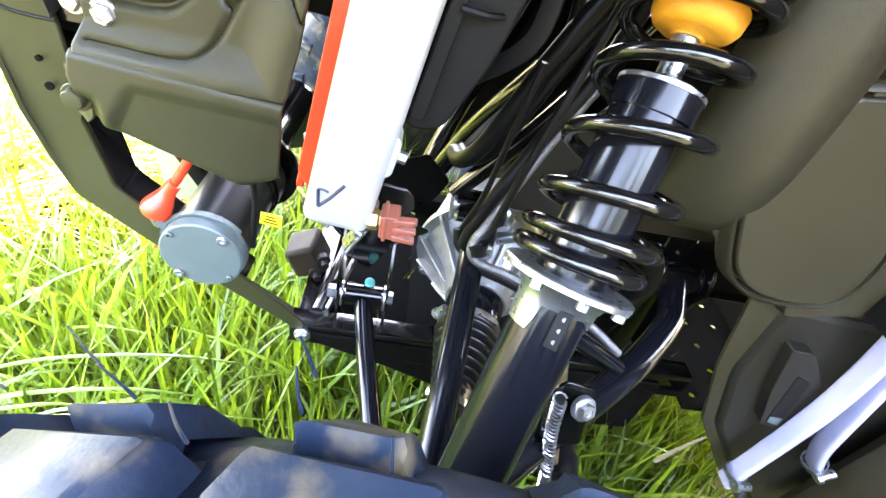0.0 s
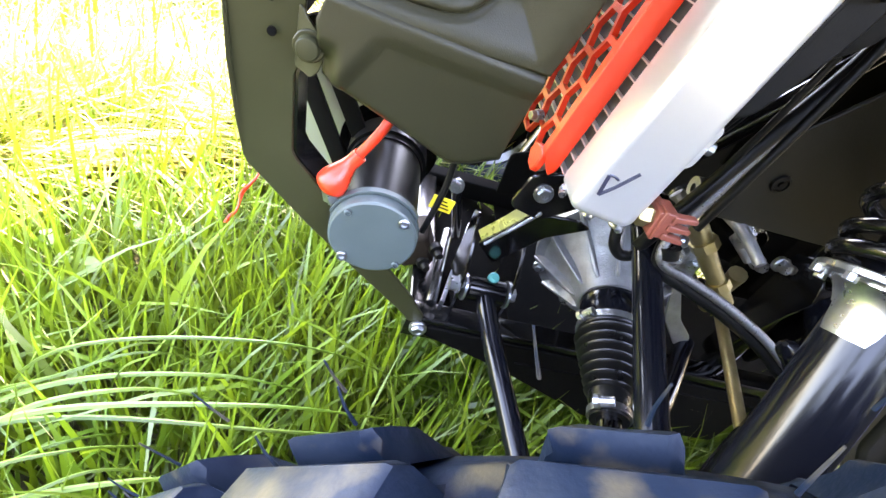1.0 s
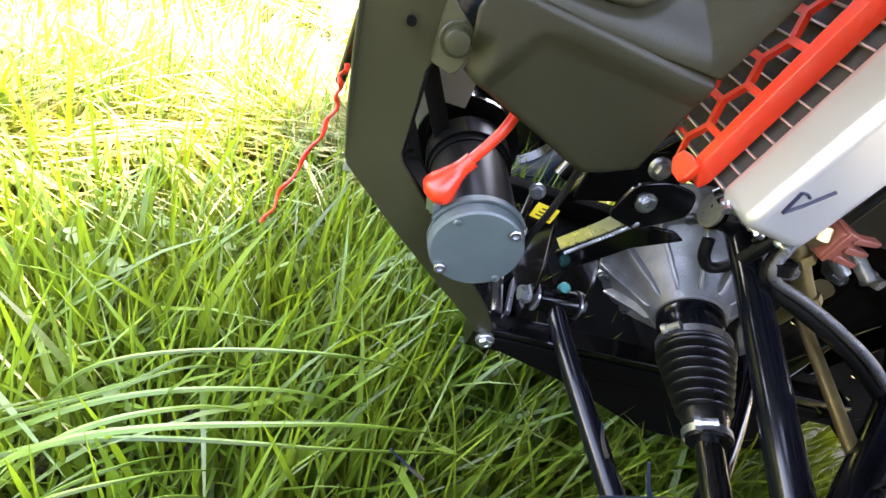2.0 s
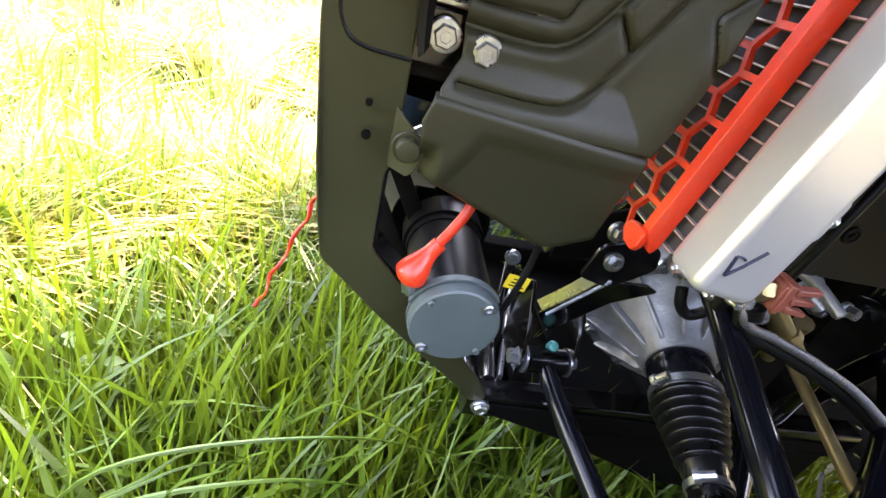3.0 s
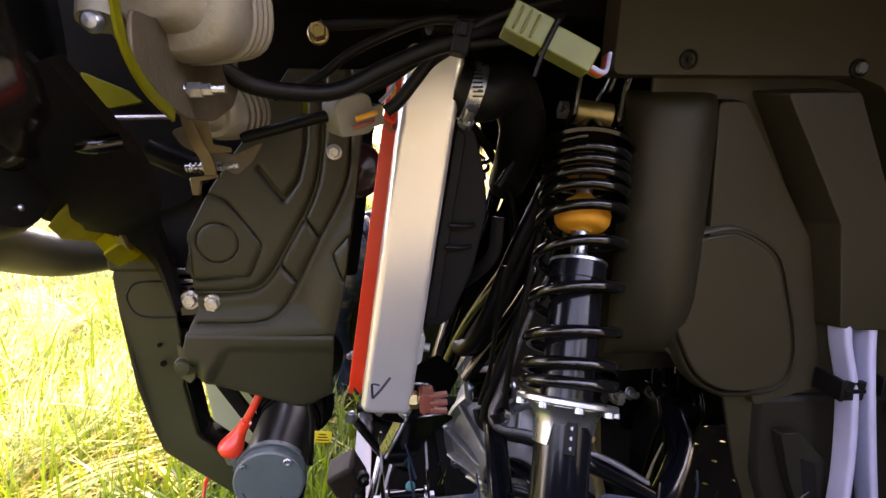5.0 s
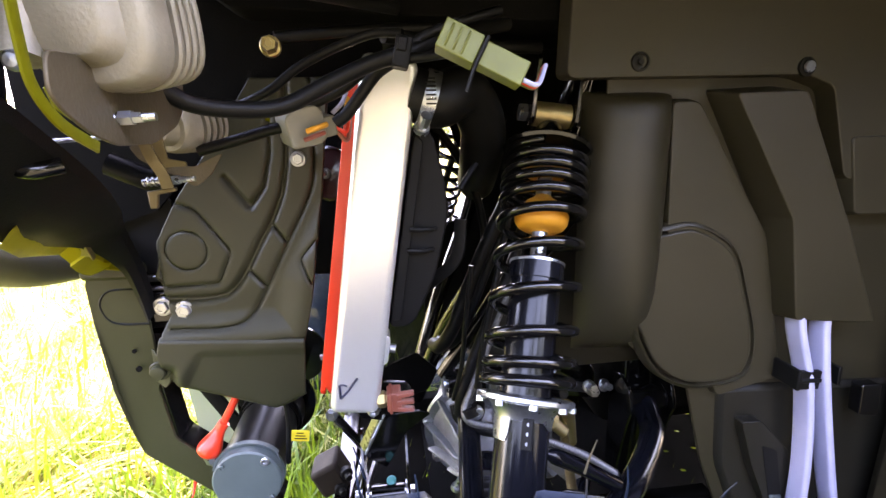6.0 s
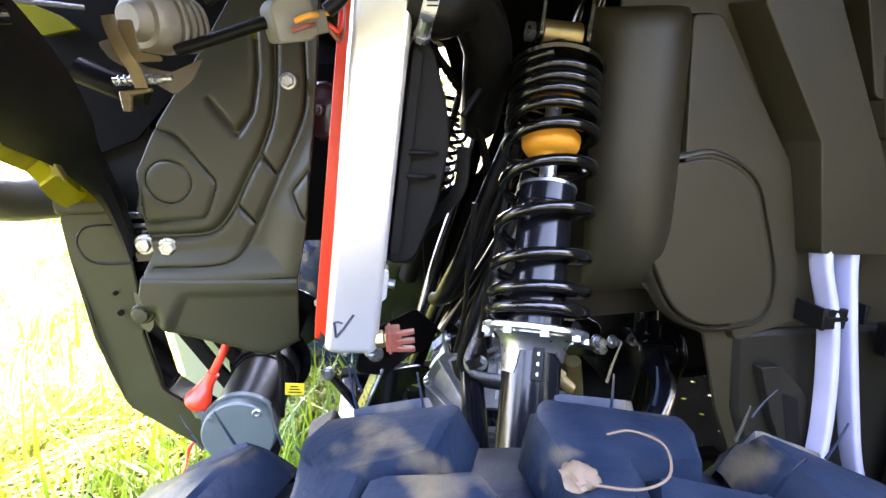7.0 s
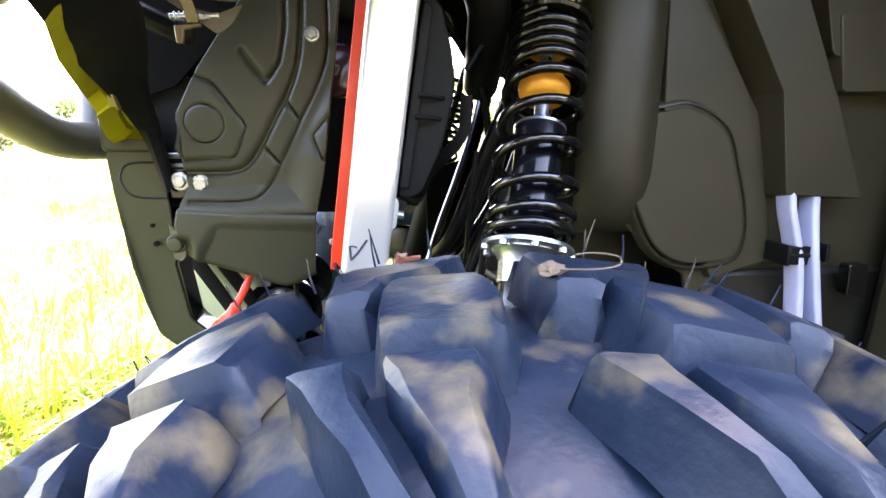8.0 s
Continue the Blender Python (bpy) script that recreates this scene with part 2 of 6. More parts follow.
def bolt(parent, at, axis, head=0.0065, flange=0.0095, mat=None, label="", tall=0.006, name="bolt"):
    """Flanged hexagon bolt; the axis points out of the head."""
    bm = bmesh.new()
    f = flange
    lathe(bm, at, axis, [(-0.003, 0.0), (-0.003, f), (0.0008, f), (0.0018, f * 0.92), (0.0022, head * 0.9), (0.0022, 0)], 20)
    h = head
    lathe(bm, at, axis, [(0.0015, h * 1.1), (tall * 0.8, h * 1.1), (tall, h * 0.92), (tall, h * 0.55), (tall - 0.0008, h * 0.5), (tall - 0.0008, 0)], 6, start=random.uniform(0, 60))
    return part(name, bm, mat or ZINC, parent, label, sharp=25)


def long_bolt(parent, a, b, r=0.004, nut=0.0075, mat=None, name="bolt"):
    """A threaded bolt from a to b with a nut and washer at its outer end."""
    a, b = Vector(a), Vector(b)
    d = (b - a).normalized()
    bm = bmesh.new()
    lathe(bm, a, d, [(0, 0), (0, r), ((b - a).length, r), ((b - a).length, 0)], 12)
    lathe(bm, b - d * 0.012, d, [(0, 0), (0, nut), (0.006, nut), (0.006, 0)], 6)
    lathe(bm, b - d * 0.014, d, [(0, 0), (0, nut * 1.25), (0.002, nut * 1.25), (0.002, 0)], 16)
    return part(name, bm, mat or ZINC, parent, sharp=25)


def clamp_band(parent, at, axis, r, width=0.009, screw=(0, 0, 1), mat=None, name="hose_clamp"):
    """Worm-drive clamp: a band with a screw housing on it."""
    a, u, v = frame_of(axis)
    bm = bmesh.new()
    lathe(bm, Vector(at) - a * width / 2, a, [(0, r), (0, r + 0.0012), (width, r + 0.0012), (width, r)], 32)
    s = (Vector(screw) - a * Vector(screw).dot(a)).normalized()
    c = Vector(at) + s * (r + 0.004)
    t = a.cross(s)
    lathe(bm, c - t * 0.009, t, [(0, 0), (0, 0.0045), (0.013, 0.0045), (0.013, 0.0065), (0.018, 0.0065), (0.018, 0)], 10)
    return part(name, bm, mat or ZINC, parent, sharp=30)


def soft_step(t):
    t = max(0.0, min(1.0, t))
    return t * t * (3 - 2 * t)


# ---- the quad bike ----
bike = tagged(new("quad_bike"), "parked black and olive quad bike seen inside its front wheel arch", "quad bike")

# bumper side plate
plate = group("bumper", bike, "dark grey steel front bumper with a tubular bull bar")


def plate_y(x, z):
    return 0.337 + 0.19 * max(0.0, 0.60 - z)


outer = [(-0.256, 0.742), (-0.268, 0.737), (-0.2722, 0.722), (-0.2718, 0.69), (-0.2695, 0.650), (-0.2670, 0.610), (-0.2632, 0.565), (-0.2590, 0.531), (-0.2565, 0.5245),
         (-0.205, 0.4640), (-0.150, 0.4060), (-0.105, 0.3600), (-0.090, 0.3440), (-0.084, 0.332), (-0.070, 0.336), (-0.070, 0.350),
         (-0.092, 0.385), (-0.130, 0.4310), (-0.186, 0.5000), (-0.2190, 0.5385), (-0.2225, 0.5460), (-0.2240, 0.610), (-0.2215, 0.6165),
         (-0.2200, 0.640), (-0.2205, 0.652), (-0.2215, 0.690), (-0.2225, 0.742)]
bm = prism(bmesh.new(), outer, side(plate_y), 0.004)
part("side_plate", bm, PLATE, plate, "dark grey powder coated bumper side plate", bevel=0.0010)


def folded_edge(line, near, far):
    """A strip of sheet folded back from the plate along a line of its outline."""
    bm = bmesh.new()
    rows = [[bm.verts.new((x + e, plate_y(x, z) + d, z)) for e, d in ((0.0, near), (0.0, far), (0.0022, far), (0.0022, near))] for x, z in line]
    for p, q in zip(rows, rows[1:]):
        for k in range(4):
            bm.faces.new((p[k], p[(k + 1) % 4], q[(k + 1) % 4], q[k]))
    bm.faces.new(rows[0]), bm.faces.new(rows[-1][::-1])
    return bm


part("outer_fold", folded_edge(outer[1:13], 0.0030, 0.028), PLATE, plate)
part("inner_fold", folded_edge(outer[17:23], 0.0030, 0.034), GLOSS, plate, "glossy black folded edge")
# stamped slot in the plate
bm = bmesh.new()
slot_line = [(-0.2215, 0.716), (-0.246, 0.717), (-0.257, 0.713), (-0.2625, 0.702), (-0.258, 0.688), (-0.247, 0.682), (-0.2215, 0.6805)]
rod(bm, [(x, plate_y(x, z) + 0.0004, z) for x, z in slot_line], 0.0012, 6)
part("stamped_slot", bm, BLACK, plate)
for x, z, r in ((-0.2405, 0.6525, 0.0021), (-0.2395, 0.633, 0.0029)):
    bm = lathe(bmesh.new(), (x, plate_y(x, z) - 0.0003, z), (0, 1, 0), [(0, 0), (0, r), (0.002, r), (0.002, 0)], 14)
    part("hole", bm, DULL, plate)
lug = rounded([(-0.2246, 0.6550), (-0.2190, 0.6500), (-0.2075, 0.6415), (-0.2050, 0.633), (-0.2070, 0.6215), (-0.2105, 0.6165), (-0.2246, 0.6150)], 0.004)
bm = prism(bmesh.new(), lug, side(lambda x, z: 0.3366 - 0.0112 * soft_step((x + 0.2240) / 0.012)), 0.0035)
part("lug", bm, PLATE, plate, bevel=0.0008)
bm = lathe(bmesh.new(), (-0.2145, 0.3262, 0.6350), (0, -1, 0), [(0, 0), (0, 0.0098), (0.0012, 0.0098), (0.0018, 0.0092), (0.0018, 0.0074), (0.0062, 0.0072), (0.0075, 0.0064), (0.0079, 0.0045), (0.0080, 0)], 28)
part("bolt", bm, PLATE, plate, "grey round-headed bolt", sharp=30)

# bull bar tube and its post
bm = rod(bmesh.new(), [(-0.235, -0.12, 0.925), (-0.259, 0.0, 0.877), (-0.278, 0.10, 0.837), (-0.298, 0.20, 0.797), (-0.315, 0.300, 0.758), (-0.316, 0.345, 0.743), (-0.302, 0.380, 0.738), (-0.262, 0.43, 0.738)], 0.0195, 20)
part("bull_bar_tube", bm, BAR, plate)
bm = rod(bmesh.new(), [(-0.305, 0.385, 0.735), (-0.300, 0.40, 0.80), (-0.29, 0.42, 0.90), (-0.27, 0.44, 0.99)], 0.016, 14)
part("bull_bar_post", bm, BAR, plate)
bm = prism(bmesh.new(), rounded([(-0.2745, 0.728), (-0.2715, 0.778), (-0.262, 0.790), (-0.2485, 0.789), (-0.2465, 0.745), (-0.2235, 0.738), (-0.2235, 0.726)], 0.006), side(0.3335), 0.055)
part("mount_bracket", bm, PLATE, plate, "dark grey clamp round the bull bar", bevel=0.004, segments=3)

# fender support arm
arm = group("fender_support", bike, "black plastic fender support arm")
bm = bmesh.new()
left = curve_points([(-0.180, 0.075, 0.848), (-0.184, 0.128, 0.810), (-0.206, 0.20, 0.790), (-0.2225, 0.27, 0.771), (-0.2245, 0.312, 0.742), (-0.2240, 0.328, 0.712), (-0.2190, 0.330, 0.684)], 6)
right = curve_points([(-0.136, 0.078, 0.872), (-0.146, 0.150, 0.834), (-0.168, 0.212, 0.807), (-0.2000, 0.276, 0.782), (-0.2115, 0.313, 0.748), (-0.2150, 0.330, 0.715), (-0.2140, 0.332, 0.690)], 6)
rings = []
for p, q in zip(left, right):
    d = Vector((0, 0.010, 0.003))
    mid = (p + q) / 2 - Vector((0, 0.004, 0))
    rings.append([bm.verts.new(v) for v in (p, mid, q, q + d, mid + d, p + d)])
for p, q in zip(rings, rings[1:]):
    for k in range(6):
        bm.faces.new((p[k], p[(k + 1) % 6], q[(k + 1) % 6], q[k]))
bm.faces.new(rings[0]), bm.faces.new(rings[-1])
part("arm", bm, MATT, arm)
bm = box(bmesh.new(), (-0.226, 0.268, 0.771), (0.012, 0.004, 0.010), pose(0, 0, 0, 30, 0, 0))
box(bm, (-0.219, 0.266, 0.771), (0.002, 0.005, 0.016), pose(0, 0, 0, 30, 0, 0))
part("clip", bm, GOLD, arm, "small brass clip", bevel=0.0006)
# edge strip: the sunlight on it is put into its bright colour
bm = bmesh.new()
rr = []
for (x, y, z), w, e in (((-0.183, 0.134, 0.808), 0.008, 0.0), ((-0.202, 0.172, 0.794), 0.0090, 0.0), ((-0.221, 0.219, 0.784), 0.0105, 0.0), ((-0.2355, 0.257, 0.776), 0.0125, 0.0), ((-0.2360, 0.264, 0.766), 0.0135, 0.004),
                        ((-0.2365, 0.268, 0.7635), 0.0145, 0.0), ((-0.2460, 0.289, 0.754), 0.0150, 0.0), ((-0.2530, 0.309, 0.7455), 0.0160, 0.0), ((-0.2570, 0.320, 0.7400), 0.0220, 0.006)):
    p = Vector((x, y + e, z))
    rr.append([bm.verts.new(p + Vector(q)) for q in ((0, 0, -0.0045), (w * 0.85, 0.0, 0.003), (w, 0.003, 0.005), (w, 0.009, 0.009), (0, 0.009, 0.001))])
for p, q in zip(rr, rr[1:]):
    for k in range(5):
        bm.faces.new((p[k], p[(k + 1) % 5], q[(k + 1) % 5], q[k]))
bm.faces.new(rr[0]), bm.faces.new(rr[-1][::-1])
part("edge_strip", bm, OLIVE_LIT, arm, "glossy olive bodywork edge, coloured bright as if sunlit", sharp=25)
bm = prism(bmesh.new(), rounded([(-0.2455, 0.741), (-0.2440, 0.772), (-0.2290, 0.768), (-0.2245, 0.738)], 0.004), side(0.322), 0.008)
part("lower_lip", bm, OLIVE_SHELL, arm, "olive bodywork lip above the bumper", bevel=0.002)

# moulded side panel
panel = group("side_panel", bike, "moulded black plastic panel beside the radiator")


def seg_dist(x, z, a, b):
    """How far (x, z) lies from the line a b."""
    dx, dz = b[0] - a[0], b[1] - a[1]
    t = max(0.0, min(1.0, ((x - a[0]) * dx + (z - a[1]) * dz) / (dx * dx + dz * dz)))
    return math.hypot(x - a[0] - t * dx, z - a[1] - t * dz)


def at_height(line, z):
    """x of a line of (x, z) points at the height z."""
    for (x0, z0), (x1, z1) in zip(line, line[1:]):
        if z0 <= z <= z1:
            return x0 + (x1 - x0) * (z - z0) / (z1 - z0)
    return line[-1][0] if z > line[-1][1] else line[0][0]


LEFT_EDGE = [(-0.2050, 0.662), (-0.2040, 0.6735), (-0.1960, 0.690), (-0.1985, 0.713), (-0.204, 0.73), (-0.196, 0.766), (-0.176, 0.800), (-0.130, 0.860), (-0.098, 0.905)]
RIGHT_EDGE = [(-0.0720, 0.660), (-0.0615, 0.70), (-0.0445, 0.80), (-0.0290, 0.905)]
HEX = rounded([(-0.199, 0.7185), (-0.1480, 0.7190), (-0.1335, 0.7500), (-0.1615, 0.7920), (-0.183, 0.800), (-0.199, 0.797)], 0.005, 3)
BAND_TOP = curve_points([Vector(p) for p in ((-0.203, 0.7060, 0), (-0.155, 0.7050, 0), (-0.136, 0.7125, 0), (-0.121, 0.7320, 0), (-0.1075, 0.7550, 0), (-0.0945, 0.7760, 0), (-0.081, 0.8060, 0), (-0.073, 0.850, 0), (-0.069, 0.906, 0))], 3)
BAND_LOW = curve_points([Vector(p) for p in ((-0.196, 0.6765, 0), (-0.145, 0.6750, 0), (-0.1235, 0.6830, 0), (-0.105, 0.7110, 0), (-0.0815, 0.7545, 0), (-0.058, 0.7970, 0), (-0.0495, 0.830, 0), (-0.0465, 0.906, 0))], 3)
V_PAD = [(-0.131, 0.8195), (-0.1125, 0.7925), (-0.1105, 0.7920), (-0.0970, 0.8100), (-0.0890, 0.8410), (-0.0860, 0.880)]
GROOVES = [([(p[0], p[1]) for p in HEX + HEX[:1]], 0.0020, 0.0024), ([(p[0], p[1]) for p in BAND_TOP], 0.0036, 0.0048), ([(p[0], p[1]) for p in BAND_LOW], 0.0024, 0.0032),
           ([(-0.1205, 0.7325), (-0.1050, 0.7110)], 0.0022, 0.0040), ([(-0.0945, 0.7760), (-0.0815, 0.7545)], 0.0022, 0.0040),
           (V_PAD, 0.0030, 0.0042), (rounded([(-0.036, 0.775), (-0.0690, 0.7390), (-0.0600, 0.7130)], 0.003)[1:-1], 0.0018, 0.0024)]


def panel_depth(x, z):
    """y of the moulded face: nearly flat, standing out at its back edge, with sunk lines and a round boss."""
    y = 0.3310 - 0.0110 * soft_step((x - at_height([(-0.115, 0.65), (-0.095, 0.72), (-0.050, 0.80), (-0.045, 0.905)], z)) / 0.034)
    y = min(y, 0.3310 - 0.0105 * soft_step((0.694 - z) / 0.030))
    sunk = 0.0
    for line, half, deep in GROOVES:
        d = min(seg_dist(x, z, a, b) for a, b in zip(line, line[1:]))
        if d < half * 1.9:
            sunk = max(sunk, deep * (1 - soft_step((d - half * 0.45) / (half * 1.35))))
    r = math.hypot(x + 0.1735, z - 0.7530)
    sunk = max(sunk, 0.0016 * (1 - soft_step(abs(r - 0.0185) / 0.0026)))
    return y + sunk


bm = bmesh.new()
rows = []
for j in range(176):
    z = 0.662 + 0.243 * j / 175
    x0, x1 = at_height(LEFT_EDGE, z), at_height(RIGHT_EDGE, z)
    rows.append([bm.verts.new((x0 + (x1 - x0) * i / 104, panel_depth(x0 + (x1 - x0) * i / 104, z), z)) for i in range(105)])
for p, q in zip(rows, rows[1:]):
    for i in range(104):
        bm.faces.new((p[i], p[i + 1], q[i + 1], q[i]))
pan_ob = part("panel", bm, PANEL, panel, sharp=70)
thick = pan_ob.modifiers.new("thickness", "SOLIDIFY")
thick.thickness, thick.offset = 0.003, -1
# skirt: an apron standing out below the panel, with a sunk field that leans inward
LOW_EDGE = [(0.622, -0.2050), (0.600, -0.150), (0.5860, -0.118), (0.5835, -0.110), (0.5870, -0.098), (0.5970, -0.0790)]


def skirt_y(x, z, drop, u):
    y = 0.3235 - 0.0045 * soft_step(drop / 0.0035)
    field = soft_step((0.653 + 0.06 * (-0.074 - x) - z) / 0.0100) * soft_step((x + 0.182 + 0.60 * (0.650 - z)) / 0.0130)
    y += field * (0.0022 + 0.10 * max(0.0, 0.650 - z))
    return y + 0.010 * soft_step((0.647 - z) / 0.016) * soft_step((0.10 - u) / 0.09)


bm = bmesh.new()
rows = []
for i in range(101):
    u = i / 100
    xt, zt = -0.2060 + 0.1335 * u, 0.6705 - 0.0100 * u
    xl = -0.2050 + 0.1260 * u
    zl = at_height([(z, x) for z, x in LOW_EDGE], xl)
    row = []
    for k in range(37):
        v = (k / 36) ** 1.25
        drop = v * math.hypot(xl - xt, zl - zt)
        swell = -0.0050 * max(0.0, 1 - u / 0.06) * max(0.0, 1 - abs(v - 0.32) / (0.32 if v < 0.32 else 0.68))
        x, z = xt + (xl - xt) * v + swell, zt + (zl - zt) * v
        row.append(bm.verts.new((x, skirt_y(x, z, drop, u) + (0.002 if k == 36 else 0), z)))
    rows.append(row)
for p, q in zip(rows, rows[1:]):
    for i in range(36):
        bm.faces.new((p[i], p[i + 1], q[i + 1], q[i]))
sk_ob = part("skirt", bm, PANEL, panel, sharp=60)
thick = sk_ob.modifiers.new("thickness", "SOLIDIFY")
thick.thickness, thick.offset = 0.003, 1
bolt(panel, (-0.2065, 0.3372, 0.697), (0, -1, 0), 0.0062, 0.0095)
bolt(panel, (-0.1840, 0.3300, 0.6945), (0, -1, 0), 0.0062, 0.0095)
bolt(panel, (-0.0630, 0.3265, 0.8340), (0, -1, 0), 0.0050, 0.0072)
bm = box(bmesh.new(), (-0.2105, 0.345, 0.694), (0.036, 0.004, 0.03))
part("bracket", bm, GLOSS, panel, bevel=0.001)
bm = box(bmesh.new(), (-0.2085, 0.352, 0.722), (0.034, 0.006, 0.006))
box(bm, (-0.2085, 0.352, 0.712), (0.034, 0.006, 0.004))
part("bracket", bm, ZINC, panel, bevel=0.001)

# winch
winch = group("winch", bike, "black electric winch with a grey motor end cap")
WC = Vector((-0.150, 0.327, 0.4965))
bm = lathe(bmesh.new(), WC, (0, 1, 0), [(0.010, 0.0), (0.010, 0.0352), (0.104, 0.0352), (0.104, 0.0368), (0.112, 0.0368), (0.112, 0.040), (0.140, 0.040), (0.140, 0)], 48)
part("motor", bm, MOTOR, winch, "glossy black motor tube")
bm = lathe(bmesh.new(), WC, (0, 1, 0), [(0, 0), (0, 0.0345), (0.0012, 0.0362), (0.0105, 0.0368), (0.0105, 0.0375), (0.0145, 0.0375), (0.0145, 0)], 48)
part("end_cap", bm, CAPGREY, winch, "grey enamelled end cap", sharp=30)
for ang, r in ((48, 0.0046), (228, 0.0046), (136, 0.0030), (318, 0.0030)):
    c = WC + Vector((math.cos(radians(ang)), 0, math.sin(radians(ang)))) * 0.0318
    bm = lathe(bmesh.new(), c + Vector((0, -0.0008, 0)), (0, -1, 0), [(0, r), (0.0018, r), (0.0024, r * 0.85), (0.0024, r * 0.55), (0.0006, r * 0.5), (0.0006, 0)], 18)
    part("screw", bm, ZINC if r > 0.004 else CAPGREY, winch, sharp=25)
bm = lathe(bmesh.new(), WC + Vector((0, 0.14, 0)), (0, 1, 0), [(0, 0), (0, 0.030), (0.012, 0.030), (0.012, 0.052), (0.018, 0.052), (0.018, 0.024), (0.16, 0.024), (0.16, 0.052), (0.166, 0.052), (0.166, 0)], 36)
part("drum", bm, GLOSS, winch)
bm = lathe(bmesh.new(), WC, (0, 1, 0), [(0.0105, 0.0350), (0.0105, 0.0395), (0.0165, 0.0395), (0.0165, 0.0350)], 30, start=195, turn=130)
part("cap_lip", bm, CAPGREY, winch)
bm = rod(bmesh.new(), [(-0.1945, 0.3435, 0.5215), (-0.1915, 0.345, 0.5265), (-0.186, 0.348, 0.5355), (-0.180, 0.351, 0.5450), (-0.1735, 0.353, 0.5545)], lambda t: (0.0062 + 0.0066 * math.sin(min(1.0, t / 0.30) * 1.5708)) * (1 - 0.52 * soft_step((t - 0.30) / 0.55)), 16, 10)
part("terminal_boot", bm, RED, winch, "red rubber terminal boot", bevel=0.0)
bm = lathe(bmesh.new(), (-0.1905, 0.345, 0.5185), (0.25, 0.1, -1), [(-0.006, 0), (-0.006, 0.0062), (0.006, 0.0062), (0.006, 0.0030), (0.011, 0.0030), (0.011, 0)], 6)
part("terminal_stud", bm, ZINC, winch, sharp=25)
bm = rod(bmesh.new(), [(-0.1755, 0.353, 0.552), (-0.165, 0.356, 0.570), (-0.158, 0.360, 0.584), (-0.150, 0.372, 0.606)], 0.0042, 10)
part("cable", bm, RED, winch, "red power cable")
bm = rod(bmesh.new(), [(-0.105, 0.342, 0.585), (-0.104, 0.343, 0.555), (-0.107, 0.344, 0.525), (-0.110, 0.347, 0.50)], 0.0028, 8)
part("cable", bm, BLACK, winch)
bm = box(bmesh.new(), (-0.098, 0.365, 0.520), (0.020, 0.001, 0.014), pose(0, 0, 0, 0, 8, 0))
part("tag", bm, YELLOW, winch, "yellow printed tag", bevel=0.0002)
for k in range(3):
    bm = box(bmesh.new(), (-0.098, 0.3643, 0.5165 + 0.0035 * k), (0.014 - 0.003 * k, 0.0004, 0.0012), pose(0, 0, 0, 0, 8, 0))
    part("print_bar", bm, BLACK, winch)
# red hook strap
bm = bmesh.new()
strap = curve_points([(-0.292, 0.70, 0.452), (-0.296, 0.705, 0.42), (-0.296, 0.70, 0.385), (-0.312, 0.68, 0.335), (-0.340, 0.64, 0.275), (-0.359, 0.606, 0.225)])
sweep(bm, [p + Vector((0.003 * math.sin(i * 0.9), 0.003 * math.cos(i * 1.3), 0)) for i, p in enumerate(strap)], lambda t: [(0.0042 * (1 - 0.4 * t + 0.25 * math.sin(t * 40)) * math.cos(k * 0.7854), 0.0022 * math.sin(k * 0.7854)) for k in range(8)])
part("hook_strap", bm, RED, winch, "frayed red hook strap")
bm = rod(bmesh.new(), [(-0.285, 0.70, 0.52), (-0.292, 0.73, 0.46), (-0.300, 0.76, 0.40)], 0.008, 10)
part("hook", bm, GLOSS, winch)

# radiator
rad = group("radiator", bike, "bare aluminium radiator behind a red guard")
RB, RT = Vector((-0.0255, 0, 0.605)), Vector((0.0262, 0, 0.912))
RU = (RT - RB).normalized()
RX = Vector((RU.z, 0, -RU.x))


def rad_at(a, b, y):
    """a: forward to back across the tank, b: up along it."""
    p = RB + RX * a + RU * b
    return (p.x, y, p.z)


H = (RT - RB).length
tank = rounded([(-0.0225, 0.002), (-0.0245, H), (0.0205, H), (0.0215, 0.004)], 0.009, 5)
bm = prism(bmesh.new(), tank, lambda a, b, d: rad_at(a, b, 0.258 + d), 0.034)
part("tank", bm, ALU, rad, "bare aluminium side tank", bevel=0.009, segments=6)
# weld bead round the foot
bead = [rad_at(-0.0225 + 0.045 * k / 60, 0.002 + random.uniform(-0.0006, 0.0006), 0.274 + 0.012 * math.sin(k * 0.21)) for k in range(61)]
bm = sweep(bmesh.new(), [Vector(p) for p in bead], lambda t: [(r * math.cos(0.785 * k), r * math.sin(0.785 * k)) for r in (0.0022 + 0.0007 * math.sin(t * 150),) for k in range(8)])
part("weld_bead", bm, ZINC, rad)
bm = prism(bmesh.new(), [(-0.016, 0.004), (-0.016, H - 0.004), (0.012, H - 0.004), (0.012, 0.004)], lambda a, b, d: rad_at(a, b, 0.291 + d), 0.33)
core = part("core", bm, CORE, rad, "grey finned core", smooth=False)
bm = prism(bmesh.new(), [(-0.0205, 0.006), (-0.0205, 0.0069), (0.0195, 0.0069), (0.0195, 0.006)], lambda a, b, d: rad_at(a, b, 0.292 + d), 0.328)
fin = part("fin", bm, ALU, core, smooth=False)
for k in range(1, 28):
    o = fin.copy()
    scene.collection.objects.link(o)
    o.parent = core
    o.location = RU * (H - 0.014) * k / 27
bm = prism(bmesh.new(), tank, lambda a, b, d: rad_at(a, b, 0.62 + d), 0.034)
part("tank", bm, ALU, rad, bevel=0.006)
# tick drawn on the tank
bm = bmesh.new()
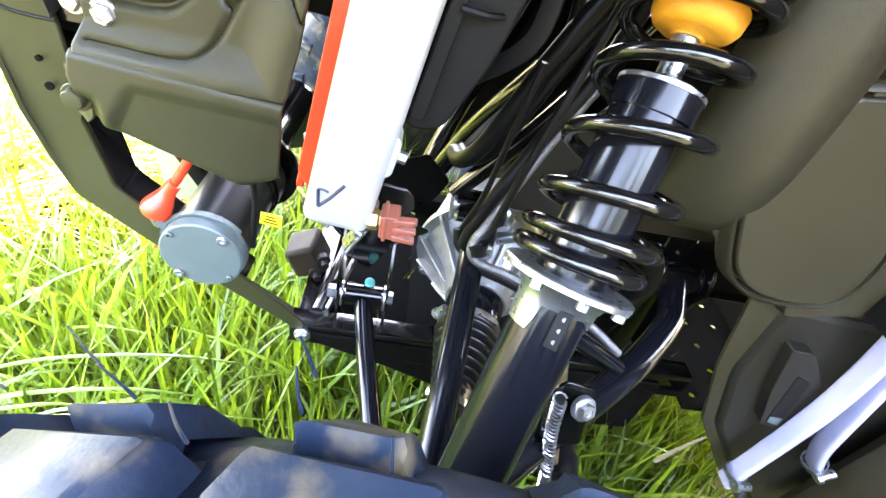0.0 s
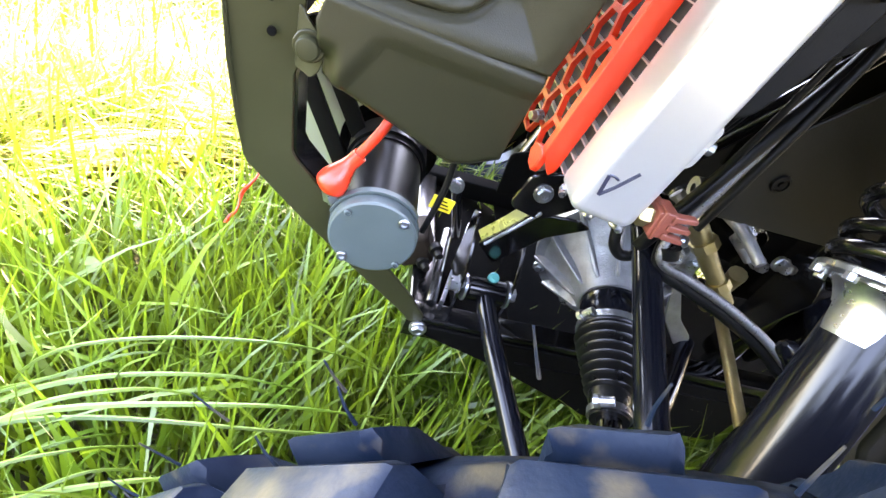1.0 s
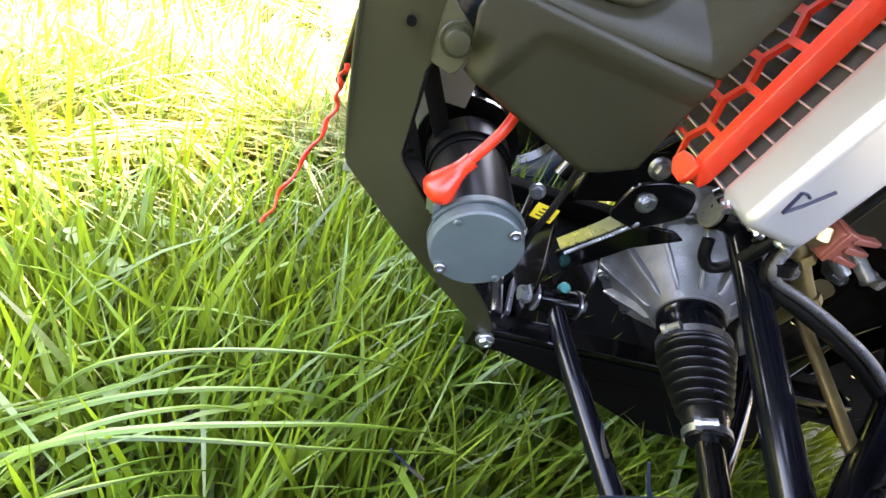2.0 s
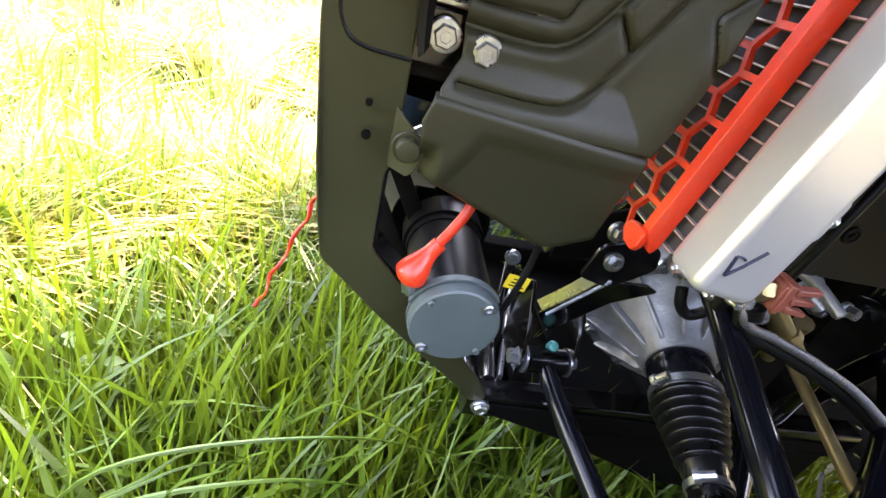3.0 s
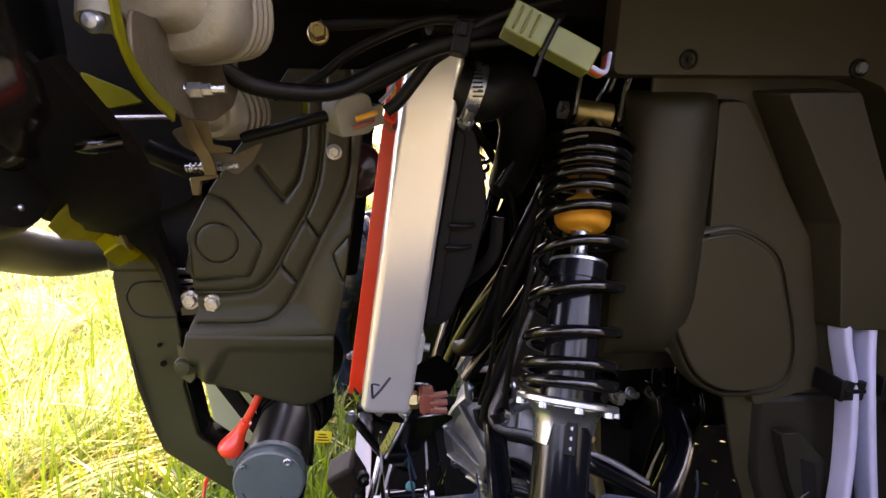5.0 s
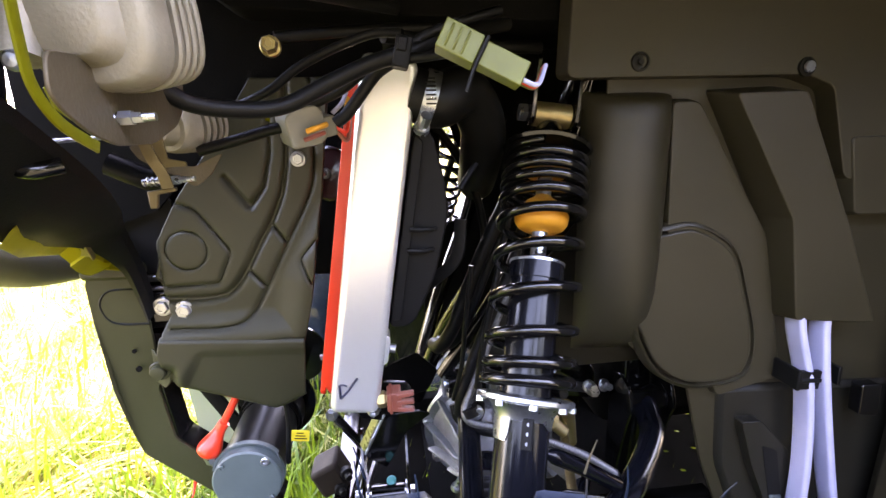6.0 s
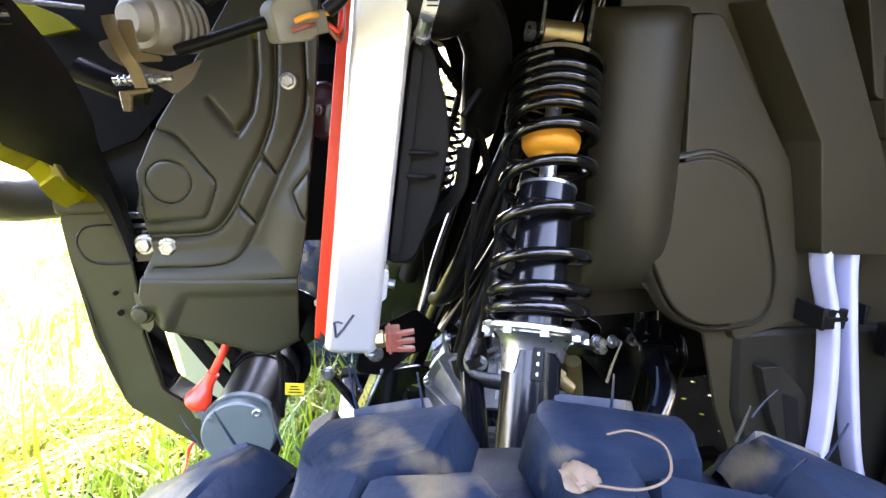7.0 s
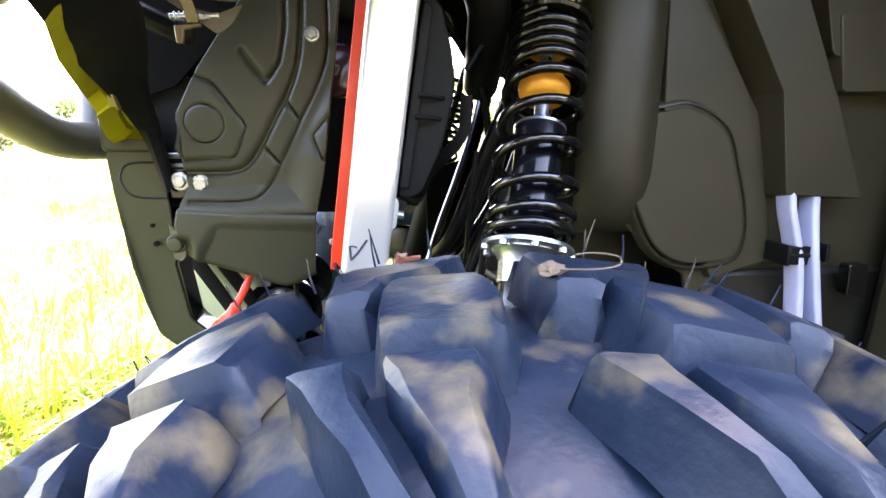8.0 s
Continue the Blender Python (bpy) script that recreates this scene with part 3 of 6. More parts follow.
tick = [rad_at(a, b, 0.2578) for a, b in ((-0.0160, 0.0320), (-0.0135, 0.0190), (-0.0080, 0.0270), (-0.0010, 0.0400))]
for a, b in zip(tick, tick[1:]):
    rod(bm, [a, tuple((Vector(a) + Vector(b)) / 2), b], 0.00115, 6, 2)
rod(bm, [tick[0], rad_at(-0.0125, 0.0325, 0.2578), rad_at(-0.0092, 0.0315, 0.2578)], 0.0008, 6, 3)
part("marker_tick", bm, INK, rad, "blue marker pen tick")
# red guard: side rail, foot, and a hexagon mesh
bm = prism(bmesh.new(), rounded([(-0.0355, 0.010), (-0.0355, H - 0.01), (-0.0212, H - 0.01), (-0.0208, 0.002), (-0.0240, -0.004)], 0.002), lambda a, b, d: rad_at(a, b, 0.302 + d), 0.0085)
part("guard_rail", bm, RED, rad, "red plastic guard edge", bevel=0.0012)
foot = rounded([(0.289, -0.004), (0.289, 0.006), (0.299, 0.007), (0.309, 0.005), (0.312, -0.003), (0.303, -0.009), (0.292, -0.009)], 0.0012)
bm = bmesh.new()
lo = [bm.verts.new(rad_at(-0.0352, b + 0.002, y + 0.015)) for y, b in foot]
hi = [bm.verts.new(rad_at(-0.0300, b + 0.002, y + 0.015)) for y, b in foot]
bm.faces.new(lo), bm.faces.new(hi[::-1])
for i in range(len(lo)):
    bm.faces.new((lo[i], lo[(i + 1) % len(lo)], hi[(i + 1) % len(lo)], hi[i]))
part("guard_foot", bm, RED, rad, bevel=0.001)
bm = bmesh.new()
cell, wall = 0.0152, 0.0017
for i in range(15):
    for j in range(10):
        cy = 0.3185 + i * cell * 1.5 * 0.98
        cz = 0.012 + (j + 0.5 * (i % 2)) * cell * 1.82
        if cz > H - 0.018 or cy > 0.59:
            continue
        ring = []
        for k in range(6):
            t = radians(60 * k)
            ring.append([(cy + math.cos(t) * cell * s, cz + math.sin(t) * cell * 1.05 * s, a) for s, a in ((1.0, -0.0340), (1 - wall / cell * 1.25, -0.0340), (1 - wall / cell * 1.25, -0.0300), (1.0, -0.0300))])
        for k in range(6):
            p, q = ring[k], ring[(k + 1) % 6]
            vp = [bm.verts.new(rad_at(a, b, y)) for y, b, a in p]
            vq = [bm.verts.new(rad_at(a, b, y)) for y, b, a in q]
            for c in range(4):
                bm.faces.new((vp[c], vp[(c + 1) % 4], vq[(c + 1) % 4], vq[c]))
part("guard_mesh", bm, RED, rad, "red hexagon guard mesh", smooth=False)
bolt(rad, rad_at(-0.0357, 0.014, 0.348), (-1, -0.4, 0), 0.0032, 0.0046)
bolt(rad, (-0.037, 0.360, 0.586), (0, -1, 0.2), 0.0055, 0.0085)
# bracket bolt on the back of the tank
bm = prism(bmesh.new(), rounded([(0.019, 0.050), (0.019, 0.082), (0.0245, 0.078), (0.0245, 0.054)], 0.003), lambda a, b, d: rad_at(a, b, 0.262 + d), 0.02)
part("lug", bm, ALU, rad, bevel=0.001)
long_bolt(rad, rad_at(0.017, 0.066, 0.270), rad_at(0.0305, 0.066, 0.268), 0.004, 0.0072)
# temperature sensor
S0 = Vector(rad_at(0.019, 0.016, 0.264))
bm = lathe(bmesh.new(), S0, (1, 0, 0.05), [(0, 0), (0, 0.0062), (0.002, 0.0078), (0.007, 0.0078), (0.0085, 0.0062), (0.010, 0.0062), (0.010, 0)], 6)
part("sensor_body", bm, GOLD, rad, "brass sensor hexagon")
bm = prism(bmesh.new(), rounded([(0.009, -0.0088), (0.009, 0.0088), (0.022, 0.0092), (0.022, -0.0092)], 0.002), lambda a, b, d: tuple(S0 + Vector((a, -0.0085 + d, b))), 0.017)
for k in range(3):
    z = -0.0065 + 0.0065 * k
    prism(bm, rounded([(0.018, z - 0.0022), (0.018, z + 0.0022), (0.0335, z * 1.25 + 0.0016), (0.0335, z * 1.25 - 0.0016)], 0.0008, 2), lambda a, b, d: tuple(S0 + Vector((a, -0.0100 + d, b))), 0.006)
box(bm, S0 + Vector((0.0125, 0, 0)), (0.0025, 0.0195, 0.0205))
part("sensor_plug", bm, BROWN, rad, "brown plastic sensor plug", bevel=0.0006)
bm = rod(bmesh.new(), [(0.086, 0.404, 0.516), (0.090, 0.398, 0.500), (0.101, 0.395, 0.491), (0.113, 0.393, 0.497), (0.118, 0.388, 0.516), (0.112, 0.380, 0.555)], 0.0058, 14)
part("drain_elbow", bm, BLACK, rad, "short black rubber elbow")
# fan shroud: a stepped frame behind the core, its rim and the motor's stay
bm = prism(bmesh.new(), rounded([(0.0225, 0.078), (0.0235, H - 0.045), (0.040, H - 0.052), (0.056, H - 0.090), (0.064, 0.190), (0.060, 0.135), (0.046, 0.084)], 0.012, 6), lambda a, b, d: rad_at(a, b, 0.282 + d), 0.31)
part("fan_shroud", bm, MATT, rad, "black plastic fan shroud", bevel=0.002)
bm = prism(bmesh.new(), rounded([(0.0235, 0.090), (0.0240, H - 0.055), (0.033, H - 0.060), (0.033, 0.090)], 0.004), lambda a, b, d: rad_at(a, b, 0.2735 + d), 0.008)
part("shroud_step", bm, MATT, rad, bevel=0.0015)
bm = bmesh.new()
for b in (0.157, 0.176):
    rod(bm, [rad_at(0.030, b, 0.2715), rad_at(0.045, b + 0.001, 0.274), rad_at(0.060, b + 0.002, 0.290)], 0.0022, 8, 4)
part("shroud_rib", bm, MATT, rad)
bm = lathe(bmesh.new(), rad_at(0.043, 0.17, 0.445), tuple(RX), [(0, 0.118), (0.014, 0.118), (0.014, 0.112), (0.0, 0.110)], 48)
part("fan_ring", bm, MATT, rad)
bm = bmesh.new()
for k in range(7):
    t = radians(360 / 7 * k)
    c = Vector(rad_at(0.050, 0.17, 0.445))
    d = RU * math.cos(t) + Vector((0, 1, 0)) * math.sin(t)
    e = RX.cross(d)
    f = [bm.verts.new(c + d * q + e * w + RX * h) for q, w, h in ((0.02, -0.008, 0.0), (0.105, -0.022, 0.003), (0.105, 0.020, -0.005), (0.02, 0.010, -0.003))]
    g2 = [bm.verts.new(v.co + RX * 0.0018) for v in f]
    bm.faces.new(f), bm.faces.new(g2[::-1])
    for q in range(4):
        bm.faces.new((f[q], f[(q + 1) % 4], g2[(q + 1) % 4], g2[q]))
part("fan_blades", bm, MATT, rad, smooth=False)
bm = sweep(bmesh.new(), curve_points([rad_at(0.022, 0.080, 0.300), rad_at(0.042, 0.074, 0.318), rad_at(0.050, 0.082, 0.335), rad_at(0.055, 0.105, 0.325), (0.0773, 0.302, 0.736), (0.0830, 0.300, 0.775)], 6), rounded([(-0.006, -0.002), (0.006, -0.002), (0.006, 0.002), (-0.006, 0.002)], 0.001, 2))
part("fan_stay", bm, MATT, rad)
bm = lathe(bmesh.new(), rad_at(0.054, 0.17, 0.445), tuple(RX), [(0, 0.0), (0, 0.036), (0.018, 0.034), (0.024, 0.02), (0.024, 0)], 24)
part("fan_motor", bm, GLOSS, rad)
# horn in front of the core
HC = Vector((-0.046, 0.425, 0.812))
horn = group("horn", bike, "dark maroon disc horn")
bm = lathe(bmesh.new(), HC, (-0.55, -0.80, 0.1), [(-0.016, 0), (-0.016, 0.012), (-0.006, 0.020), (-0.002, 0.030), (0.002, 0.031), (0.004, 0.028), (0.003, 0.022), (0.007, 0.014), (0.006, 0)], 32)
part("disc", bm, MAROON, horn)
bolt(horn, HC + Vector((-0.004, -0.007, 0.001)), (-0.55, -0.80, 0.1), 0.004, 0.006)

# coolant hose at the top of the tank
hose = group("radiator_hose", bike, "thick black rubber coolant hose")
hp = [Vector(rad_at(0.018, 0.287, 0.276)), Vector(rad_at(0.040, 0.284, 0.276)), Vector((0.086, 0.290, 0.886)), Vector((0.108, 0.318, 0.860)), Vector((0.113, 0.350, 0.828)), Vector((0.122, 0.42, 0.796))]
part("hose", rod(bmesh.new(), hp, 0.0215, 22), BLACK, hose)
clamp_band(hose, hp[0].lerp(hp[1], 0.65), hp[1] - hp[0], 0.0222, 0.011, (0, -0.72, -0.9))
bm = bmesh.new()
c = hp[0].lerp(hp[1], 0.65)
for k in range(7):
    q = c + Vector((0, -math.cos(radians(k * 8 - 12)), math.sin(radians(k * 8 - 12)))) * 0.0237
    box(bm, q, (0.008, 0.001, 0.0012), pose(0, 0, 0, -(k * 8 - 12), 0, 0))
part("clamp_slots", bm, BLACK, hose)

# ---- suspension ----
shock = group("shock_absorber", bike, "coil-over shock absorber with a black spring")
ST, SA = Vector((0.173, 0.316, 0.866)), (Vector((0.173, 0.316, 0.866)) - Vector((0.107, 0.185, 0.60))).normalized()


def along(z):
    """The point of the shock's axis at the height z."""
    return ST + SA * ((z - ST.z) / SA.z)


def coil(turns, r, wire, n=26):
    """A spring: (height, turn) rows give its pitch."""
    a, u, v = frame_of(SA)
    pts = []
    (z0, k0) = turns[0]
    for z1, k1 in turns[1:]:
        m = max(2, int((k1 - k0) * n))
        for i in range(m):
            f = i / m
            k, z = k0 + (k1 - k0) * f, z0 + (z1 - z0) * f
            t = 2 * math.pi * k + 0.6
            pts.append(along(z) + (u * math.cos(t) + v * math.sin(t)) * r)
        z0, k0 = z1, k1
    return sweep(bmesh.new(), pts, circle(wire, 10))


part("spring", coil([(0.6480, 0), (0.6570, 1), (0.671, 2), (0.695, 3), (0.728, 4), (0.760, 5), (0.784, 6), (0.796, 7), (0.806, 8), (0.815, 9), (0.824, 10), (0.830, 10.7)], 0.0352, 0.0046), GLOSS, shock, "glossy black coil spring", sharp=60)
p0 = along(0.640)
bm = lathe(bmesh.new(), p0, SA, [(-0.001, 0.022), (-0.001, 0.0380), (0.0, 0.0395), (0.0030, 0.0395), (0.0040, 0.0382), (0.0040, 0.021)], 48)
a, u, v = frame_of(SA)
for k in range(9):
    t = radians(40 * k + 8)
    q = p0 + (u * math.cos(t) + v * math.sin(t)) * 0.0372 - SA * 0.0045
    lathe(bm, q, SA, [(0, 0), (0, 0.0035), (0.004, 0.0035), (0.004, 0)], 8)
part("spring_perch", bm, ZINC, shock, "zinc plated preload collar", sharp=30)
bm = lathe(bmesh.new(), along(0.43), SA, [(0, 0), (0, 0.0212), (0.150, 0.0216), (0.236, 0.0216), (0.237, 0.0200), (0.237, 0)], 40)
part("lower_body", bm, ENAMEL, shock, "glossy black lower tube", sharp=30)
# sleeve under the collar: flared at the top, its lower edge cut in lobes
z1 = along(0.622)
front = Vector((-0.099, -0.883, 0.459))
across = SA.cross(front)
bm = bmesh.new()
rows = []
for i in range(73):
    deg = 5 * i - 180
    lobe = soft_step((abs(deg + 20) - 14) / 10) * (1 - soft_step((abs(deg + 42) - 62) / 16))
    low = 0.0065 - 0.0165 * lobe * (deg < -20) - 0.006 * soft_step((abs(deg) - 30) / 30) * (deg > 0)
    d = front * math.cos(radians(deg)) + across * math.sin(radians(deg))
    rows.append([bm.verts.new(z1 + SA * h + d * r) for h, r in ((low, 0.0217), (low, 0.0228), (max(low + 0.001, 0.004), 0.0231), (0.0100, 0.0240), (0.0150, 0.0266), (0.0185, 0.0300), (0.0205, 0.0302), (0.0205, 0.022))])
for p, q in zip(rows, rows[1:]):
    for k in range(7):
        bm.faces.new((p[k], p[k + 1], q[k + 1], q[k]))
bmesh.ops.remove_doubles(bm, verts=bm.verts, dist=1e-5)
part("clevis_sleeve", bm, ZINC, shock, "polished steel sleeve with a lobed edge", sharp=30)
q = along(0.620) + front * 0.0222
bm = sweep(bmesh.new(), [q - SA * 0.0115, q + SA * 0.0115], rounded([(-0.0042, -0.0022), (0.0042, -0.0022), (0.0042, 0.0022), (-0.0042, 0.0022)], 0.0008, 2))
part("maker_plate", bm, MATT, shock, "small black plate with dots", bevel=0.0005)
for k in (-1, 0, 1):
    bm = lathe(bmesh.new(), q + SA * 0.007 * k + front * 0.0016, front, [(0, 0), (0, 0.0015), (0.0008, 0.0014), (0.0008, 0)], 10)
    part("dot", bm, ZINC, shock)
bm = lathe(bmesh.new(), along(0.64), SA, [(0, 0), (0, 0.0212), (0.100, 0.0212), (0.100, 0.0232), (0.1165, 0.0232), (0.1175, 0.020), (0.1175, 0)], 36)
part("damper_body", bm, ENAMEL, shock, "glossy black damper tube", sharp=30)
bm = lathe(bmesh.new(), along(0.7395), SA, [(0, 0.0225), (0, 0.0238), (0.0022, 0.0238), (0.0022, 0.0225)], 36)
part("damper_ring", bm, ZINC, shock)
bm = lathe(bmesh.new(), along(0.71), SA, [(0, 0), (0, 0.0068), (0.15, 0.0068), (0.15, 0)], 20)
part("rod", bm, ZINC, shock, "chromed piston rod")
bm = lathe(bmesh.new(), along(0.7665), SA, [(-0.002, 0.007), (-0.002, 0.0085), (0, 0.0095), (0.0005, 0.016), (0.003, 0.0205), (0.007, 0.0232), (0.0135, 0.0242), (0.0150, 0.0238), (0.0152, 0.0195), (0.0175, 0.0195), (0.0215, 0.0188), (0.0265, 0.0150), (0.0300, 0.0095), (0.033, 0.007)], 36)
part("bump_stop", bm, ORANGE, shock, "amber rubber bump stop", sharp=60)
bm = lathe(bmesh.new(), along(0.815), SA, [(0, 0.007), (0, 0.021), (0.008, 0.023), (0.010, 0.0)], 28)
part("bump_washer", bm, ORANGE, shock)
bm = lathe(bmesh.new(), along(0.831), SA, [(0, 0), (0.0005, 0.039), (0.003, 0.0408), (0.0055, 0.0395), (0.008, 0.032), (0.016, 0.018), (0.030, 0.010), (0.030, 0)], 44)
part("spring_cap", bm, GLOSS, shock, sharp=30)
e0, e1 = Vector((0.147, 0.318, 0.870)), Vector((0.201, 0.314, 0.863))
ed = (e1 - e0).normalized()
bm = lathe(bmesh.new(), e0 + ed * 0.010, ed, [(0, 0.005), (0, 0.0115), (0.034, 0.0115), (0.034, 0.005)], 24)
part("upper_eye", bm, GOLD, shock, "plated upper eye bush")
bm = lathe(bmesh.new(), e0 - ed * 0.004, ed, [(0, 0), (0, 0.0085), (0.007, 0.0085), (0.007, 0.005), (0.05, 0.005), (0.05, 0.0085), (0.062, 0.0085), (0.062, 0)], 6)
part("upper_bolt", bm, ZINC, shock, sharp=25)
for k in (0.006, 0.047):
    c = e0 + ed * k
    bm = bmesh.new()
    w = ed.cross(Vector((0, 0, 1))).normalized()
    up = w.cross(ed)
    vs = [c + w * a + up * b for a, b in rounded([(-0.010, -0.006), (-0.006, -0.011), (0.008, -0.011), (0.016, -0.006), (0.016, 0.05), (-0.003, 0.05)], 0.005)]
    lo = [bm.verts.new(p - ed * 0.0018) for p in vs]
    hi = [bm.verts.new(p + ed * 0.0018) for p in vs]
    bm.faces.new(lo), bm.faces.new(hi[::-1])
    for i in range(len(lo)):
        bm.faces.new((lo[i], lo[(i + 1) % len(lo)], hi[(i + 1) % len(lo)], hi[i]))
    part("upper_bracket", bm, GLOSS, shock, bevel=0.0006)

# control arms
uca = group("upper_control_arm", bike, "gloss black tubular upper control arm")
part("tube", rod(bmesh.new(), [(0.104, 0.412, 0.538), (0.096, 0.35, 0.521), (0.073, 0.20, 0.478), (0.062, 0.128, 0.456)], 0.0128, 16), ENAMEL, uca)
part("tube", rod(bmesh.new(), [(0.338, 0.392, 0.505), (0.334, 0.370, 0.492), (0.322, 0.340, 0.480), (0.262, 0.281, 0.468), (0.160, 0.203, 0.460), (0.10, 0.155, 0.455), (0.066, 0.128, 0.452)], 0.0150, 16), ENAMEL, uca)
for c in ((0.104, 0.415, 0.539), (0.339, 0.394, 0.504)):
    bm = lathe(bmesh.new(), Vector(c) - Vector((0.024, 0, 0)), (1, 0, 0), [(0, 0.008), (0, 0.018), (0.048, 0.018), (0.048, 0.008)], 24)
    part("bush", bm, GLOSS, uca)
    bm = lathe(bmesh.new(), Vector(c) - Vector((0.030, 0, 0)), (1, 0, 0), [(0, 0), (0, 0.016), (0.003, 0.016), (0.003, 0.006), (0.057, 0.006), (0.057, 0.016), (0.060, 0.016), (0.060, 0)], 20)
    part("washer", bm, ZINC, uca)
part("brace", rod(bmesh.new(), [(0.153, 0.248, 0.553), (0.190, 0.256, 0.527), (0.240, 0.271, 0.486)], lambda t: 0.008 * min(1.0, 0.25 + t * 8), 12), ENAMEL, uca)
bm = prism(bmesh.new(), rounded([(0.142, 0.545), (0.150, 0.556), (0.172, 0.550), (0.176, 0.535), (0.190, 0.475), (0.150, 0.465)], 0.004), side(0.196), 0.003)
part("hose_bracket", bm, GLOSS, uca, bevel=0.0006)
bolt(uca, (0.166, 0.188, 0.5385), (0.25, -0.8, 0.45), 0.0062, 0.0095)
lca = group("lower_control_arm", bike, "gloss black tubular lower control arm")
part("tube", rod(bmesh.new(), [(-0.004, 0.412, 0.376), (0.008, 0.35, 0.361), (0.04, 0.20, 0.334), (0.05, 0.14, 0.325)], 0.0115, 16), ENAMEL, lca)
part("tube", rod(bmesh.new(), [(0.268, 0.41, 0.372), (0.21, 0.32, 0.352), (0.10, 0.19, 0.330), (0.055, 0.14, 0.325)], 0.0115, 16), ENAMEL, lca)
bm = lathe(bmesh.new(), (-0.026, 0.418, 0.379), (1, 0, 0), [(0, 0.006), (0, 0.015), (0.044, 0.015), (0.044, 0.006)], 20)
part("bush", bm, GLOSS, lca)
for x in (-0.032, 0.020):
    bm = lathe(bmesh.new(), (x, 0.418, 0.379), (1, 0, 0), [(0, 0), (0, 0.0165), (0.0028, 0.0165), (0.0028, 0)], 22)
    part("washer", bm, ZINC, lca)
bm = lathe(bmesh.new(), (-0.048, 0.418, 0.380), (1, 0, 0), [(0, 0), (0, 0.009), (0.009, 0.009), (0.009, 0.0115), (0.0115, 0.0115), (0.0115, 0.005), (0.072, 0.005), (0.072, 0.0085), (0.080, 0.0085), (0.080, 0)], 6)
part("pivot_bolt", bm, ZINC, lca, sharp=25)
bm = lathe(bmesh.new(), (0.001, 0.426, 0.391), (0, -0.4, 1), [(0, 0), (0, 0.0065), (0.007, 0.0065), (0.009, 0.004), (0.009, 0)], 14)
part("grease_cap", bm, TEAL, lca, "teal marked grease cap")
# knuckle inside the wheel
bm = lathe(bmesh.new(), (0.058, 0.135, 0.30), (0.02, 0, 1), [(0, 0), (0, 0.022), (0.05, 0.028), (0.13, 0.026), (0.17, 0.018), (0.17, 0)], 20)
part("steering_knuckle", bm, CAST, bike, "cast aluminium steering knuckle")
tie = group("tie_rod", bike, "yellow zinc plated steering tie rod")
part("rod", rod(bmesh.new(), [(0.172, 0.19, 0.455), (0.266, 0.52, 0.483)], 0.0058, 14), GOLD, tie)
bm = lathe(bmesh.new(), (0.186, 0.183, 0.438), (0.24, 0.96, 0.15), [(0, 0), (0.002, 0.012), (0.02, 0.013), (0.026, 0.009), (0.034, 0.009), (0.034, 0)], 18)
part("joint", bm, BLACK, tie)

# drive shaft, boot and differential
drive = group("front_drive", bike, "cast aluminium front differential with a drive shaft")
B0, B1 = Vector((0.1190, 0.3570, 0.4205)), Vector((0.0975, 0.2650, 0.4080))
bd = (B1 - B0).normalized()
BL = (B1 - B0).length
prof = [(0, 0.0), (0, 0.0340), (0.011, 0.0345), (0.0125, 0.0325)]
for k in range(7):
    s, r = 0.0135 + 0.0098 * k, 0.0368 - 0.0021 * k
    prof += [(s, r - 0.0095), (s + 0.0028, r - 0.0022), (s + 0.0042, r), (s + 0.0054, r - 0.0006), (s + 0.0072, r - 0.0045)]
prof += [(BL - 0.010, 0.0200), (BL - 0.004, 0.0185), (BL + 0.010, 0.0180), (BL + 0.010, 0)]
part("boot", lathe(bmesh.new(), B0, bd, prof, 40), BOOT, drive, "ribbed black rubber boot", sharp=60)
clamp_band(drive, B0 + bd * 0.006, bd, 0.0347, 0.008, (-0.9, -0.1, 0.35), name="boot_clamp")
clamp_band(drive, B1 + bd * 0.004, bd, 0.0193, 0.007, (-0.7, -0.1, 0.8), name="boot_clamp")
part("shaft", lathe(bmesh.new(), B1, bd, [(0, 0), (0, 0.0115), (0.13, 0.0115), (0.13, 0)], 20), GLOSS, drive)
bm = lathe(bmesh.new(), B0 - bd * 0.046, bd, [(0, 0.032), (0.004, 0.0330), (0.042, 0.0335), (0.045, 0.032), (0.045, 0)], 36)
part("inner_joint", bm, ENAMEL, drive)
D0 = B0 - bd * 0.031
bm = lathe(bmesh.new(), D0, -bd, [(0, 0.0338), (0.0005, 0.0362), (0.003, 0.0375), (0.018, 0.0430), (0.036, 0.0540), (0.054, 0.0700), (0.064, 0.0800), (0.066, 0.0910), (0.075, 0.0920), (0.077, 0.0860), (0.14, 0.078), (0.18, 0.05), (0.18, 0)], 48)
part("housing", bm, CAST, drive, "ribbed cast aluminium housing", sharp=30)
a, u, v = frame_of(-bd)
